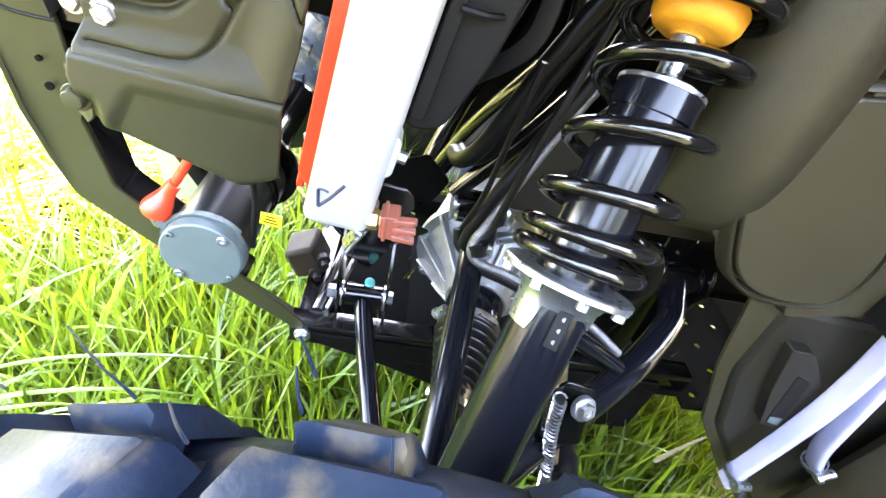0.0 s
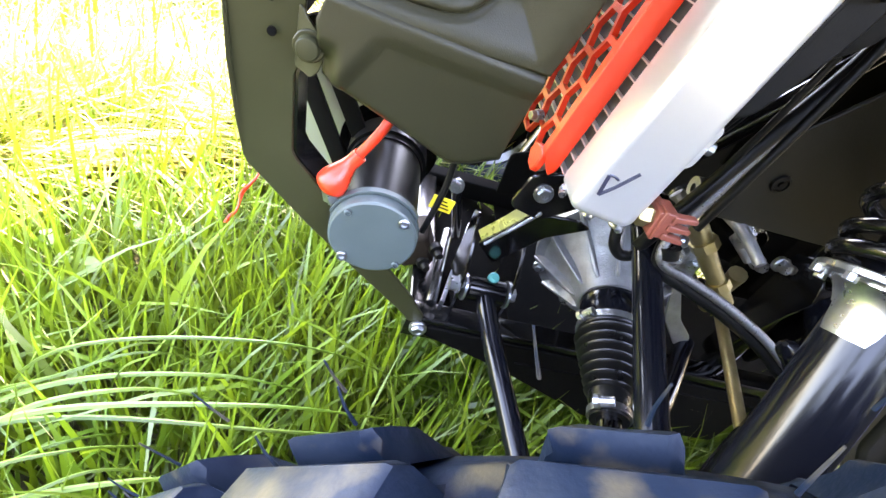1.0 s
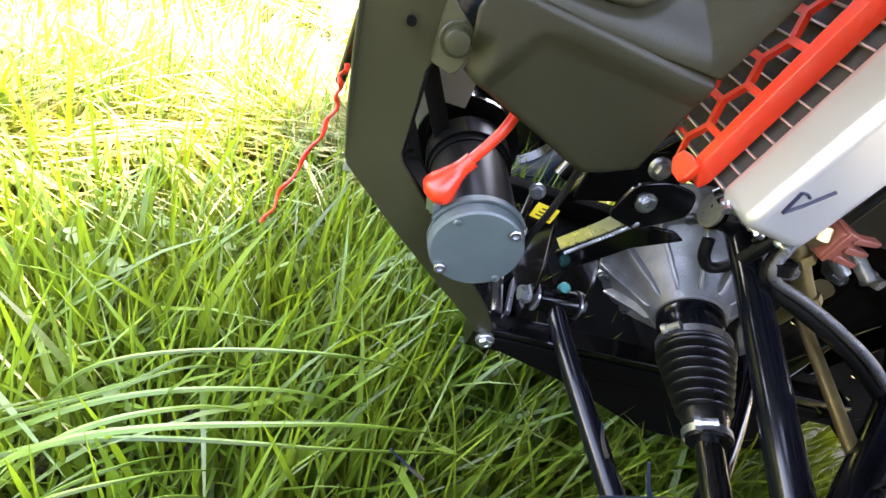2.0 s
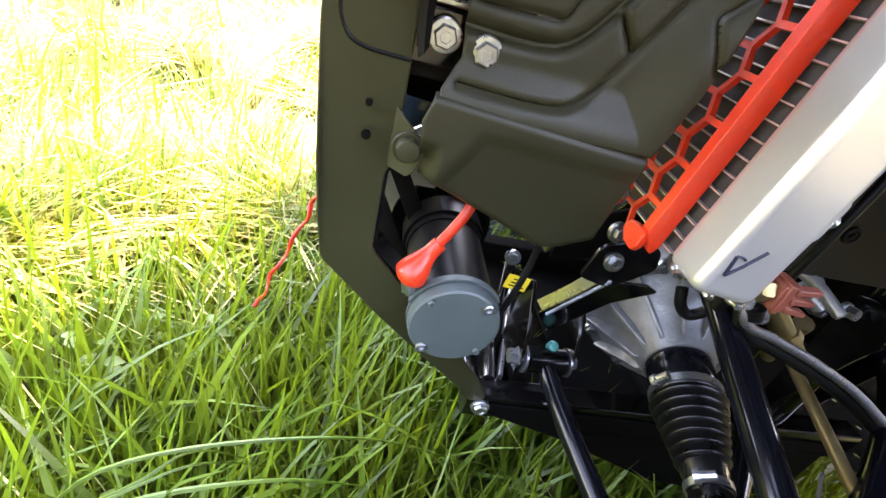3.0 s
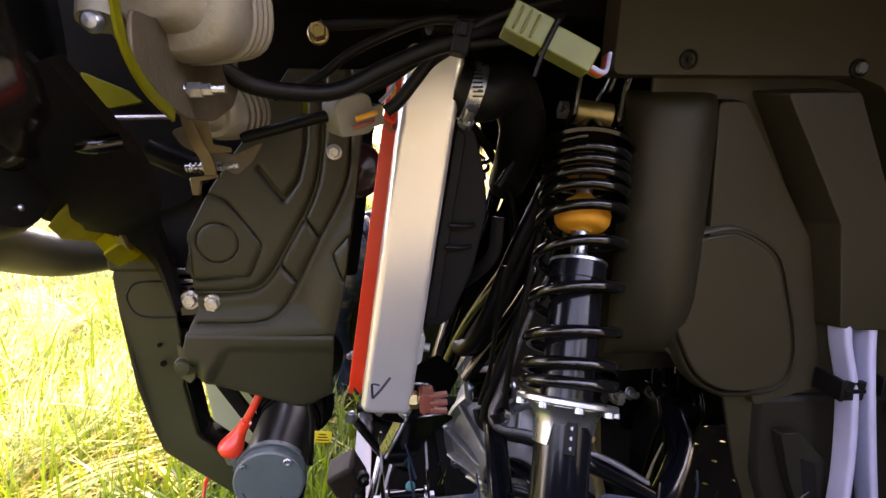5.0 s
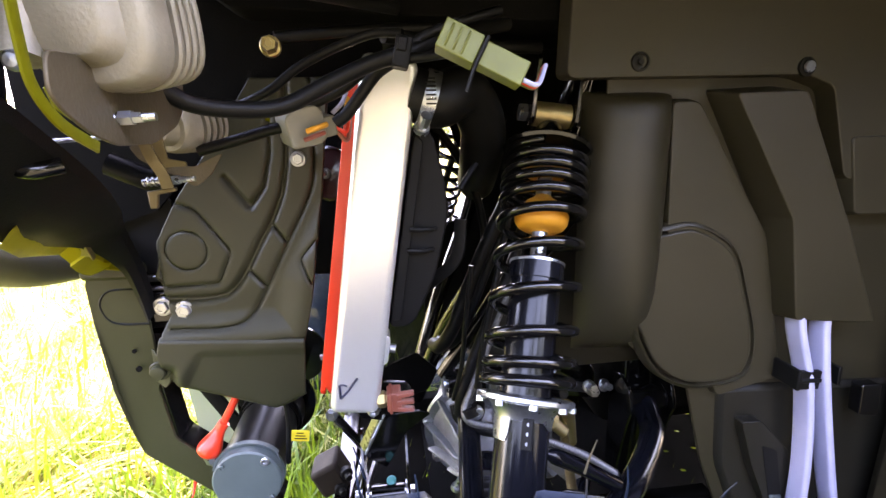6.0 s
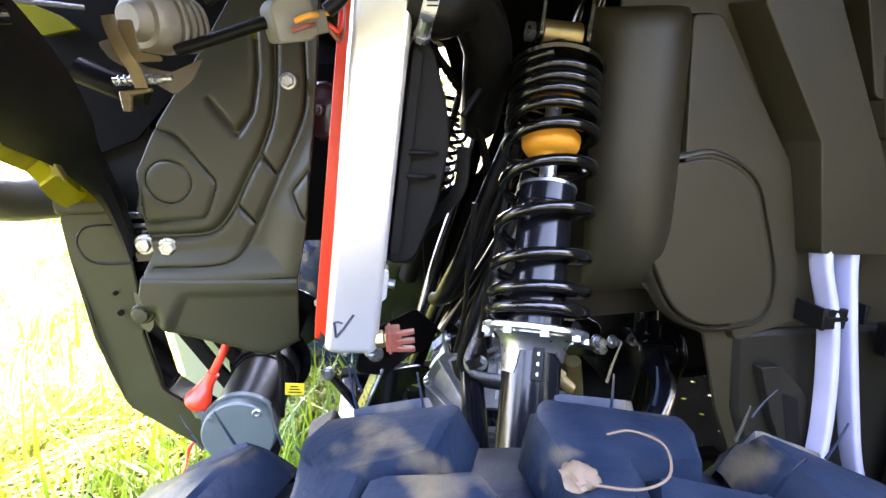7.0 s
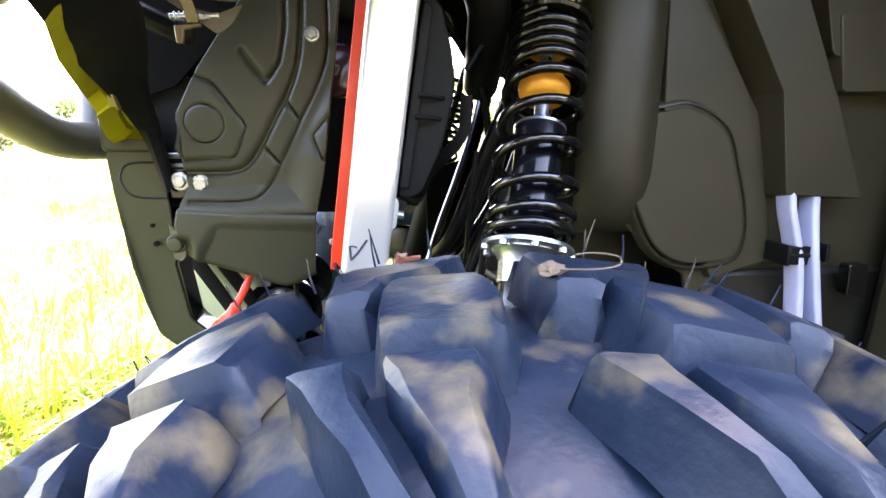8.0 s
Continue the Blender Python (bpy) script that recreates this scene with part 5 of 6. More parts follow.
PA, PU, PV = frame_of(PX)
PD = Vector((math.cos(radians(130)), math.sin(radians(130)), 0.0))


def bowl(bm, steps, inner):
    """The shell's skin: rings round the rim's centre, drawn back along the pod."""
    rings = []
    for i in range(steps + 1):
        s = i / steps
        k = max(0.02, math.sqrt(max(0.0, 1 - 0.97 * s ** 2.5))) - inner
        rings.append([bm.verts.new(PC + PD * (0.125 - inner * 0.1) * s + (PU * math.cos(t) + PV * math.sin(t)) * 0.1 * k) for t in (2 * math.pi * q / 56 for q in range(56))])
    for p, q in zip(rings, rings[1:]):
        for m in range(56):
            bm.faces.new((p[m], p[(m + 1) % 56], q[(m + 1) % 56], q[m]))
    bm.faces.new(rings[-1])
    return rings[0]


bm = bmesh.new()
a, b = bowl(bm, 12, 0.0), bowl(bm, 12, 0.04)
for m in range(56):
    bm.faces.new((a[m], a[(m + 1) % 56], b[(m + 1) % 56], b[m]))
part("shell", bm, OLIVE_SHELL, pod, "olive plastic outer shell", sharp=60)
bm = lathe(bmesh.new(), PC, PX, [(-0.014, 0.076), (-0.014, 0.0975), (-0.010, 0.1005), (-0.001, 0.1015), (-0.001, 0.076)], 56)
part("rim", bm, MATT, pod, "black rim of the pod")
bm = lathe(bmesh.new(), PC, PX, [(-0.010, 0.078), (-0.020, 0.072), (-0.022, 0.064), (-0.030, 0.056), (-0.034, 0.044), (-0.036, 0.0)], 48)
part("lamp_back", bm, GLOSS, pod, "glossy black lamp housing")
bm = rod(bmesh.new(), [(-0.192, 0.118, 0.868), (-0.182, 0.118, 0.859), (-0.172, 0.118, 0.851), (-0.162, 0.118, 0.845), (-0.149, 0.119, 0.842), (-0.140, 0.126, 0.8435)], 0.0042, 12)
part("bezel", bm, GLOSS, pod, "glossy black bezel")
for ang in (5, 40, 62, 95, 130, 170):
    t = radians(ang)
    for sgn in (1, -1):
        c = PC - PX * 0.014 + (PU * math.cos(t) + PV * math.sin(t) * sgn) * 0.090
        bm = lathe(bmesh.new(), c, -PX, [(0, 0.0015), (0.0010, 0.0013), (0.0012, 0)], 10)
        part("screw", bm, ZINC, pod)


def casting(bm, at, axis, profile, power, n=40):
    """Squared-round casting: rings of (along, radius) about an axis."""
    a, u, v = frame_of(Vector(axis).normalized())
    rings = []
    for s, r in profile:
        ring = []
        for k in range(n):
            t = 2 * math.pi * k / n
            c, d = math.cos(t), math.sin(t)
            q = r * (abs(c) ** power + abs(d) ** power) ** (-1 / power)
            ring.append(bm.verts.new(Vector(at) + a * s + u * (q * c) + v * (q * d)))
        rings.append(ring)
    for p, q in zip(rings, rings[1:]):
        for k in range(n):
            bm.faces.new((p[k], p[(k + 1) % n], q[(k + 1) % n], q[k]))
    bm.faces.new(rings[0][::-1]), bm.faces.new(rings[-1])
    return bm


def finned_lamp(at, axis, r, power, pitch):
    """Cast lamp body with a stepped back and cooling fins."""
    g = group("regulator", bike, "weathered finned metal lamp body in a steel bracket")
    prof = [(-0.012, r * 0.46), (-0.011, r * 0.52), (-0.006, r * 0.62), (-0.0045, r * 0.66), (-0.004, r * 0.84), (-0.002, r * 0.93), (0.002, r * 0.98), (0.006, r), (0.010, r)]
    for k in range(4):
        s = 0.0135 + k * pitch
        rr = r * (1.02 - 0.03 * k)
        prof += [(s, rr * 0.76), (s, rr * 0.97), (s + 0.001, rr), (s + pitch * 0.40, rr), (s + pitch * 0.52, rr * 0.97), (s + pitch * 0.52, rr * 0.76)]
    prof += [(0.014 + 4 * pitch, r * 0.7)]
    part("body", casting(bmesh.new(), at, axis, prof, power), FINS, g, sharp=34)
    return g


l1 = finned_lamp((-0.0975, 0.088, 0.9005), (0.20, 0.96, 0.10), 0.0275, 3.2, 0.0068)
l2 = finned_lamp((-0.1325, 0.236, 0.8630), (0.40, 0.89, 0.08), 0.0192, 2.2, 0.0068)
bm = prism(bmesh.new(), rounded([(-0.163, 0.851), (-0.150, 0.856), (-0.143, 0.838), (-0.127, 0.834), (-0.107, 0.844), (-0.116, 0.828), (-0.127, 0.819), (-0.140, 0.829), (-0.158, 0.841)], 0.003, 3), side(lambda x, z: 0.246 + 0.4 * (x + 0.14)), 0.0016)
part("back_plate", bm, RUSTY, l2, "weathered steel plate below the lamp", bevel=0.0005)
# screw ear beside the upper lamp
bm = rod(bmesh.new(), [(-0.1162, 0.0857, 0.918), (-0.1174, 0.0826, 0.8945), (-0.1170, 0.079, 0.8843)], 0.0070, 14, 6)
part("ear", bm, FINS, l1)
bm = lathe(bmesh.new(), (-0.1155, 0.0725, 0.8830), (0.05, -1, 0.0), [(0, 0), (0, 0.0038), (0.0014, 0.0036), (0.0025, 0.0025), (0.0028, 0)], 18)
part("rivet_head", bm, ZINC, l1)
pts, w = [(-0.1435, 0.216, 0.862), (-0.1425, 0.215, 0.855), (-0.1385, 0.215, 0.842), (-0.1355, 0.217, 0.834), (-0.1345, 0.219, 0.828), (-0.1345, 0.221, 0.822)], 0.0075
bm = sweep(bmesh.new(), curve_points(pts, 8), rounded([(-0.0011, -w / 2), (0.0011, -w / 2), (0.0011, w / 2), (-0.0011, w / 2)], 0.0005, 2))
part("bracket", bm, STRAPSTEEL, l2, "tarnished yellow plated bracket")
bm = prism(bmesh.new(), rounded([(-0.1395, 0.8600), (-0.1310, 0.8600), (-0.1295, 0.8420), (-0.1180, 0.8395), (-0.1180, 0.8365), (-0.1365, 0.8360), (-0.1385, 0.8410)], 0.0012, 2), side(0.216), 0.0016)
part("bracket_ear", bm, STRAPSTEEL, l2, bevel=0.0005)
# tongue under the upper lamp and the olive strip in front of it
bm = bmesh.new()
outline = rounded([(0.060, 0.885), (0.0575, 0.871), (0.063, 0.865), (0.077, 0.857), (0.095, 0.852), (0.128, 0.8525), (0.158, 0.861), (0.172, 0.872), (0.176, 0.890)], 0.005, 4)
lo = [bm.verts.new((-0.0990, y, z)) for y, z in outline]
hi = [bm.verts.new((-0.0974, y, z)) for y, z in outline]
bm.faces.new(lo), bm.faces.new(hi[::-1])
for k in range(len(lo)):
    bm.faces.new((lo[k], lo[(k + 1) % len(lo)], hi[(k + 1) % len(lo)], hi[k]))
part("bracket", bm, RUSTY, l1, "weathered steel lamp bracket", bevel=0.0005)
bm = sweep(bmesh.new(), curve_points([(-0.0925, 0.041, 0.905), (-0.0925, 0.0405, 0.882), (-0.0925, 0.0425, 0.870), (-0.0925, 0.052, 0.860), (-0.0930, 0.071, 0.852)], 8), rounded([(-0.0022, -0.0006), (0.0022, -0.0006), (0.0022, 0.0006), (-0.0022, 0.0006)], 0.0003, 2))
part("bracket_rim", bm, OLIVE, l1, "olive edge strip of the bracket")
bm = rod(bmesh.new(), [(-0.1580, 0.148, 0.8550), (-0.1350, 0.175, 0.8570)], 0.0012, 8, 4)
part("pin", bm, ZINC, l1)
for g, at, spring in ((l1, Vector((-0.0975, 0.098, 0.8635)), 0), (l2, Vector((-0.133, 0.224, 0.827)), 1)):
    d = Vector((0.93, 0.05, 0.03)).normalized()
    bm = lathe(bmesh.new(), at - d * (0.018 if spring else 0.012), d, [(0, 0), (0, 0.0019), (0.034 if spring else 0.027, 0.0019), (0.034 if spring else 0.027, 0)], 10)
    lathe(bm, at + d * 0.001, d, [(0, 0), (0, 0.0033), (0.005, 0.0033), (0.005, 0.0025), (0.009, 0.0025), (0.009, 0)], 6)
    part("adjuster_screw", bm, ZINC, g, sharp=25)
    pts = []
    aa, uu, vv = frame_of(d)
    for i in range(90):
        t = i / 89 * (5 if spring else 3) * 2 * math.pi
        pts.append(at - d * (0.017 if spring else 0.011) * (1 - i / 89) + (uu * math.cos(t) + vv * math.sin(t)) * 0.0029)
    part("adjuster_spring", sweep(bmesh.new(), pts, circle(0.0006, 6)), ZINC, g, sharp=60)
bm = prism(bmesh.new(), rounded([(-0.149, 0.820), (-0.130, 0.822), (-0.130, 0.8195), (-0.1425, 0.8175), (-0.1440, 0.8080), (-0.1485, 0.8080)], 0.001), side(0.222), 0.004)
part("lower_bracket", bm, STRAPSTEEL, l2, bevel=0.0006)
bm = rod(bmesh.new(), [(-0.190, 0.262, 0.838), (-0.165, 0.262, 0.826), (-0.150, 0.264, 0.822)], 0.009, 12)
part("adjuster_knob", bm, MOTOR, l2, "black adjuster knob")

# dark sheets put where the space behind the lamps is in shade
innerf = group("shade_backing", bike, "dark sheets filling shaded gaps above the bumper, with olive bodywork edges")
bm = prism(bmesh.new(), [(-0.245, 0.775), (-0.20, 0.79), (-0.16, 0.83), (-0.10, 0.89), (-0.03, 0.905), (0.02, 0.93), (0.02, 1.02), (-0.30, 1.02), (-0.30, 0.86)], side(0.345), 0.004)
part("sheet", bm, DULL, innerf)
# second dark sheet, added to close the bright gap beside the panel
bm = prism(bmesh.new(), [(-0.255, 0.648), (-0.150, 0.640), (-0.100, 0.80), (-0.060, 0.90), (-0.235, 0.90)], side(0.392), 0.004)
part("gap_backing", bm, DULL, innerf, bevel=0.001)
bm = prism(bmesh.new(), rounded([(-0.268, 0.902), (-0.263, 0.884), (-0.250, 0.872), (-0.222, 0.877), (-0.234, 0.887), (-0.250, 0.894)], 0.003), side(0.333), 0.006)
part("body_edge", bm, OLIVE, innerf, "olive edge of the bodywork", bevel=0.001)
bm = prism(bmesh.new(), rounded([(-0.108, 0.880), (-0.098, 0.8805), (-0.073, 0.8745), (-0.082, 0.8665), (-0.094, 0.8700)], 0.0015), side(0.330), 0.006)
part("body_edge", bm, OLIVE, innerf, "olive edge of the bodywork", bevel=0.001)

# ---- rear liner of the wheel arch ----
liner = group("wheel_arch_liner", bike, "ribbed dark plastic wheel arch liner")


def ly(x, z):
    """The liner's surface: slightly turned, leaning out towards the bottom rear."""
    return 0.290 - 0.10 * (x - 0.20)


def pad(bm, poly, h, draft=0.004, r=0.008, base=0.0):
    poly = rounded(poly, r, 4)
    c = sum((Vector(p) for p in poly), Vector((0, 0))) / len(poly)
    lo, hi = [], []
    for x, z in poly:
        k = 1 - draft / max(0.02, (Vector((x, z)) - c).length)
        lo.append(bm.verts.new((x, ly(x, z) - base, z)))
        x2, z2 = c.x + (x - c.x) * k, c.y + (z - c.y) * k
        hi.append(bm.verts.new((x2, ly(x2, z2) - h, z2)))
    bm.faces.new(hi)
    for i in range(len(lo)):
        bm.faces.new((lo[i], lo[(i + 1) % len(lo)], hi[(i + 1) % len(lo)], hi[i]))


bm = prism(bmesh.new(), [(0.215, 0.905), (0.215, 0.70), (0.250, 0.640), (0.286, 0.606), (0.316, 0.585), (0.338, 0.500), (0.372, 0.415), (0.44, 0.33), (0.53, 0.24), (0.62, 0.24), (0.62, 1.02), (0.205, 1.02)], side(ly), 0.004)
pad(bm, [(0.168, 0.895), (0.172, 0.990), (0.62, 0.985), (0.62, 0.80), (0.425, 0.80), (0.402, 0.882), (0.372, 0.893)], 0.020, 0.003, 0.008)
pad(bm, [(0.268, 0.877), (0.292, 0.877), (0.372, 0.752), (0.405, 0.60), (0.34, 0.58), (0.272, 0.75)], 0.010, 0.003, 0.006)
pad(bm, [(0.302, 0.884), (0.364, 0.886), (0.425, 0.77), (0.466, 0.664), (0.386, 0.668), (0.362, 0.77)], 0.036, 0.007, 0.004)
pad(bm, [(0.418, 0.842), (0.62, 0.842), (0.62, 0.768), (0.432, 0.768)], 0.022, 0.006, 0.006)
part("liner", bm, LINER, liner, bevel=0.0045, segments=4)
# lower liner in the darker copy: its shade is put into the colour
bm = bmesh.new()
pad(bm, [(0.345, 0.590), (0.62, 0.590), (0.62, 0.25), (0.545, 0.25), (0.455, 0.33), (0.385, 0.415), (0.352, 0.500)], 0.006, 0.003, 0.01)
part("lower_liner", bm, SHADED_LINER, liner, "lower part of the liner, coloured darker for shade", bevel=0.004)
# upright half round bulge
bm = bmesh.new()
rows = []
for z, k in ((0.886, 0.0), (0.880, 0.75), (0.872, 0.95), (0.86, 1.0), (0.74, 1.0), (0.70, 0.95), (0.675, 0.82), (0.655, 0.60), (0.640, 0.30), (0.632, 0.0)):
    row = []
    for i in range(17):
        t = math.pi * i / 16
        x = 0.2355 - 0.0395 * math.cos(t)
        row.append(bm.verts.new((x, ly(x, z) + 0.012 - (0.034 * math.sin(t) + 0.004) * k, z)))
    rows.append(row)
for p, q in zip(rows, rows[1:]):
    for i in range(16):
        bm.faces.new((p[i], p[i + 1], q[i + 1], q[i]))
part("bulge", bm, LINER, liner, sharp=50)
# round cover
corners = ((0.267, 0.757), (0.300, 0.760), (0.336, 0.738), (0.352, 0.700), (0.367, 0.645), (0.362, 0.610), (0.335, 0.600), (0.300, 0.602), (0.272, 0.622), (0.250, 0.664), (0.231, 0.706), (0.238, 0.736))
disc = [(p.x, p.y) for p in curve_points([Vector((*c, 0)) for c in corners + corners[:1]], 5)[:-1]]
bm = bmesh.new()
pad(bm, disc, 0.0135, 0.0020, 0.001)
part("cover", bm, LINER, liner, "flat round plastic cover", bevel=0.0016)
# the apron round it falls away to the liner; a groove parts the two
def swell(k, h):
    return [bm.verts.new((0.300 + (x - 0.300) * k, ly(x, z) - h, 0.681 + (z - 0.681) * k)) for x, z in disc]


bm = bmesh.new()
rings = [swell(1.018, 0.002), swell(1.020, 0.0120), swell(1.026, 0.0130), swell(1.05, 0.0124), swell(1.085, 0.0090), swell(1.115, -0.004)]
for p, q in zip(rings, rings[1:]):
    for i in range(len(p)):
        bm.faces.new((p[i], p[(i + 1) % len(p)], q[(i + 1) % len(p)], q[i]))
part("cover_apron", bm, LINER, liner, sharp=50)
for x, z in ((0.232, 0.9065), (0.3745, 0.899)):
    bm = lathe(bmesh.new(), (x, ly(x, z) - 0.0190, z), (0, -1, 0), [(0, 0), (0, 0.0082), (0.0022, 0.0078), (0.0026, 0.0058), (0.0012, 0.0054), (0.0012, 0.0028), (0.003, 0.0024), (0.003, 0)], 24)
    part("push_rivet", bm, BLACK, liner)
bm = lathe(bmesh.new(), (0.3745, ly(0.3745, 0.9) - 0.0222, 0.899), (0, -1, 0), [(0, 0), (0, 0.005), (0.002, 0.0045), (0.002, 0)], 16)
part("rivet_head", bm, ZINC, liner)
bm = bmesh.new()
slot_out = rounded([(0.364, 0.556), (0.385, 0.556), (0.418, 0.520), (0.430, 0.448), (0.404, 0.450), (0.382, 0.500)], 0.004, 3)
slot_in = rounded([(0.389, 0.527), (0.405, 0.521), (0.420, 0.452), (0.406, 0.456)], 0.003, 5)
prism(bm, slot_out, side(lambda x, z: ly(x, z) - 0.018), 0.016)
part("slot_frame", bm, SHADED_LINER, liner, bevel=0.0015)
# flat dark fill stands for the shade inside the slot
bm = prism(bmesh.new(), slot_in, side(lambda x, z: ly(x, z) - 0.0186), 0.002)
part("slot", bm, MATT, liner)
# pale patch stands for the light at the foot of the slot
bm = prism(bmesh.new(), rounded([(0.404, 0.466), (0.417, 0.466), (0.4195, 0.4535), (0.4065, 0.457)], 0.001), side(lambda x, z: ly(x, z) - 0.0192), 0.001)
part("slot_lit_end", bm, CAPGREY, liner)
bm = prism(bmesh.new(), rounded([(0.470, 0.60), (0.490, 0.60), (0.492, 0.565), (0.472, 0.567)], 0.003), side(lambda x, z: ly(x, z) - 0.030), 0.012)
part("latch", bm, GLOSS, liner, bevel=0.001)
bm = prism(bmesh.new(), [(0.20, 0.985), (0.64, 0.985), (0.64, 1.0), (0.20, 1.0)], side(0.10), 0.20)
part("arch_roof", bm, LINER, liner)

# drain tubes in their clip
drain = group("drain_tubes", bike, "pair of milky plastic drain tubes held by a clip")
tubes = ([(0.394, 0.246, 0.690), (0.396, 0.243, 0.660), (0.409, 0.238, 0.605), (0.419, 0.236, 0.52), (0.423, 0.238, 0.45), (0.422, 0.240, 0.352)],
         [(0.422, 0.246, 0.690), (0.421, 0.243, 0.660), (0.424, 0.236, 0.608), (0.443, 0.234, 0.52), (0.464, 0.235, 0.45), (0.486, 0.236, 0.410)])
for pts in tubes:
    q = curve_points(pts, 10)
    part("tube", sweep(bmesh.new(), q, rounded([(-0.0100, -0.004), (0.0100, -0.004), (0.0100, 0.004), (-0.0100, 0.004)], 0.004, 4)), TUBE, drain, sharp=50)
    clamp_band(drain, q[-3], q[-1] - q[-4], 0.0105, 0.006, (0, -1, 0.2), name="end_clamp")
    bm = lathe(bmesh.new(), q[-1], q[-1] - q[-2], [(0, 0), (0, 0.006), (0.010, 0.006), (0.010, 0)], 12)
    part("plug", bm, GOLD, drain)
bm = box(bmesh.new(), (0.4060, 0.2315, 0.614), (0.022, 0.005, 0.019), pose(0, 0, 0, 0, 4, 0))
box(bm, (0.4060, 0.2285, 0.6145), (0.021, 0.003, 0.004), pose(0, 0, 0, 0, 4, 0))
box(bm, (0.3955, 0.245, 0.614), (0.004, 0.03, 0.021))
part("clip", bm, BLACK, drain, "black rubber clip", bevel=0.001)
bm = box(bmesh.new(), (0.440, 0.242, 0.614), (0.004, 0.022, 0.019))
part("clip_tongue", bm, BLACK, drain, bevel=0.001)

# ---- front wheel ----
R0, W0 = 0.340, 0.222


def wheel(at, steer, mirror=1):
    """Mud tyre with deep angled blocks on a black rim, axle along its local y."""
    g = group("front_wheel", bike, "front wheel with a dusty deep-lugged mud tyre")
    g.matrix_basis = pose(*at, 0, 0, steer)
    hw = W0 / 2
    prof = [(-hw * 0.72, 0.162), (-hw * 0.90, 0.172), (-hw * 0.985, 0.21), (-hw * 0.97, 0.250), (-hw * 0.90, 0.280), (-hw * 0.76, 0.2985), (-hw * 0.4, 0.3125), (0, 0.3165)]
    prof += [(-s, r) for s, r in prof[-2::-1]]
    prof += [(hw * 0.7, 0.162), (hw * 0.6, 0.170), (-hw * 0.6, 0.170), (-hw * 0.72, 0.162)]
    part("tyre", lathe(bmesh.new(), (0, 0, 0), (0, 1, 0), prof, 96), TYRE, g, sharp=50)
    rim = [(-hw * 0.72, 0.160), (-hw * 0.70, 0.168), (-hw * 0.62, 0.166), (-hw * 0.5, 0.150), (hw * 0.5, 0.150), (hw * 0.62, 0.166), (hw * 0.70, 0.168), (hw * 0.72, 0.160), (hw * 0.45, 0.142), (-hw * 0.3, 0.142), (-hw * 0.35, 0.05), (-hw * 0.35, 0.0)]
    part("rim", lathe(bmesh.new(), (0, 0, 0), (0, 1, 0), rim, 48), GLOSS, g, sharp=30)

    def block(rows):
        """One tread block from rows of (across, from, to, drop, slot): degrees round the wheel, the slot a (middle, half) pair or None."""
        bm = bmesh.new()
        first, last = rows[0], rows[-1]
        sgn = 1 if last[0] > first[0] else -1
        run = [(first[0] - sgn * 0.0050, *first[1:], 0.030), (first[0], *first[1:], 0.0055), (first[0] + sgn * 0.0040, *first[1:], 0.0)]
        run += [(*r, 0.0) for r in rows[1:-1]]
        run += [(last[0] - sgn * 0.0040, *last[1:], 0.0), (last[0], *last[1:], 0.0055), (last[0] + sgn * 0.0020, *last[1:], 0.022)]
        ring = []
        for w, lo, hi, drop, slot, sink in run:
            top = R0 - 0.0075 * (w / hw) ** 2 - drop - sink
            low = min(top, R0 - 0.0075 * (w / hw) ** 2 - drop - 0.024)
            cross = [(lo - 0.9, low), (lo, top - 0.0050), (lo + 0.28, top - 0.0016), (lo + 0.75, top)]
            if slot:
                m, h = slot
                cross += [(m - h - 0.35, top), (m - h, top - 0.002), (m - h * 0.7, top - 0.0145), (m + h * 0.7, top - 0.0145), (m + h, top - 0.002), (m + h + 0.35, top)]
            cross += [(hi - 0.75, top), (hi - 0.28, top - 0.0016), (hi, top - 0.0050), (hi + 0.9, low)]
            ring.append([bm.verts.new((max(rr, low) * math.sin(radians(t)), w, max(rr, low) * math.cos(radians(t)))) for t, rr in cross])
        for p, q in zip(ring, ring[1:]):
            for k in range(len(p) - 1):
                bm.faces.new((p[k], p[k + 1], q[k + 1], q[k]))
        for v in bm.verts:
            v.co += Vector((random.gauss(0, 0.0008), random.gauss(0, 0.0008), random.gauss(0, 0.0005)))
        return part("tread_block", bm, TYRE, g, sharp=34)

    n = 22
    lugs = [[(-0.034, -8.6, -1.2, 0.0, None), (-0.010, -9.2, -0.9, 0.0, None), (0.012, -9.6, -1.4, 0.0, None), (0.026, -9.4, -2.6, 0.0, None)],
            [(0.004, 2.6, 6.2, 0.0, None), (0.026, 2.4, 6.8, 0.0, None), (0.033, 1.8, 11.2, 0.0, None), (0.052, 1.3, 12.2, 0.0, None), (0.071, 1.7, 12.8, 0.002, None)],
            [(-0.041, -13.4, -2.2, 0.004, (-8.8, 0.8)), (-0.054, -12.0, -2.4, 0.004, (-8.3, 1.0)), (-0.066, -10.6, -2.8, 0.0045, (-7.3, 1.1)), (-0.080, -8.6, -2.4, 0.007, (-5.7, 0.95)),
             (-0.093, -7.0, -2.0, 0.016, (-4.4, 0.75)), (-0.101, -6.2, -1.8, 0.030, (-3.8, 0.5)), (-0.108, -5.6, -1.8, 0.052, (-3.6, 0.4))],
            [(0.077, 3.4, 10.0, 0.005, None), (0.088, 4.0, 10.4, 0.014, None), (0.099, 4.8, 10.6, 0.030, None), (0.107, 5.4, 10.8, 0.052, None)]]
    first = [block(rows) for rows in lugs]
    for i in range(n):
        for src in first:
            o = src if i == 0 else src.copy()
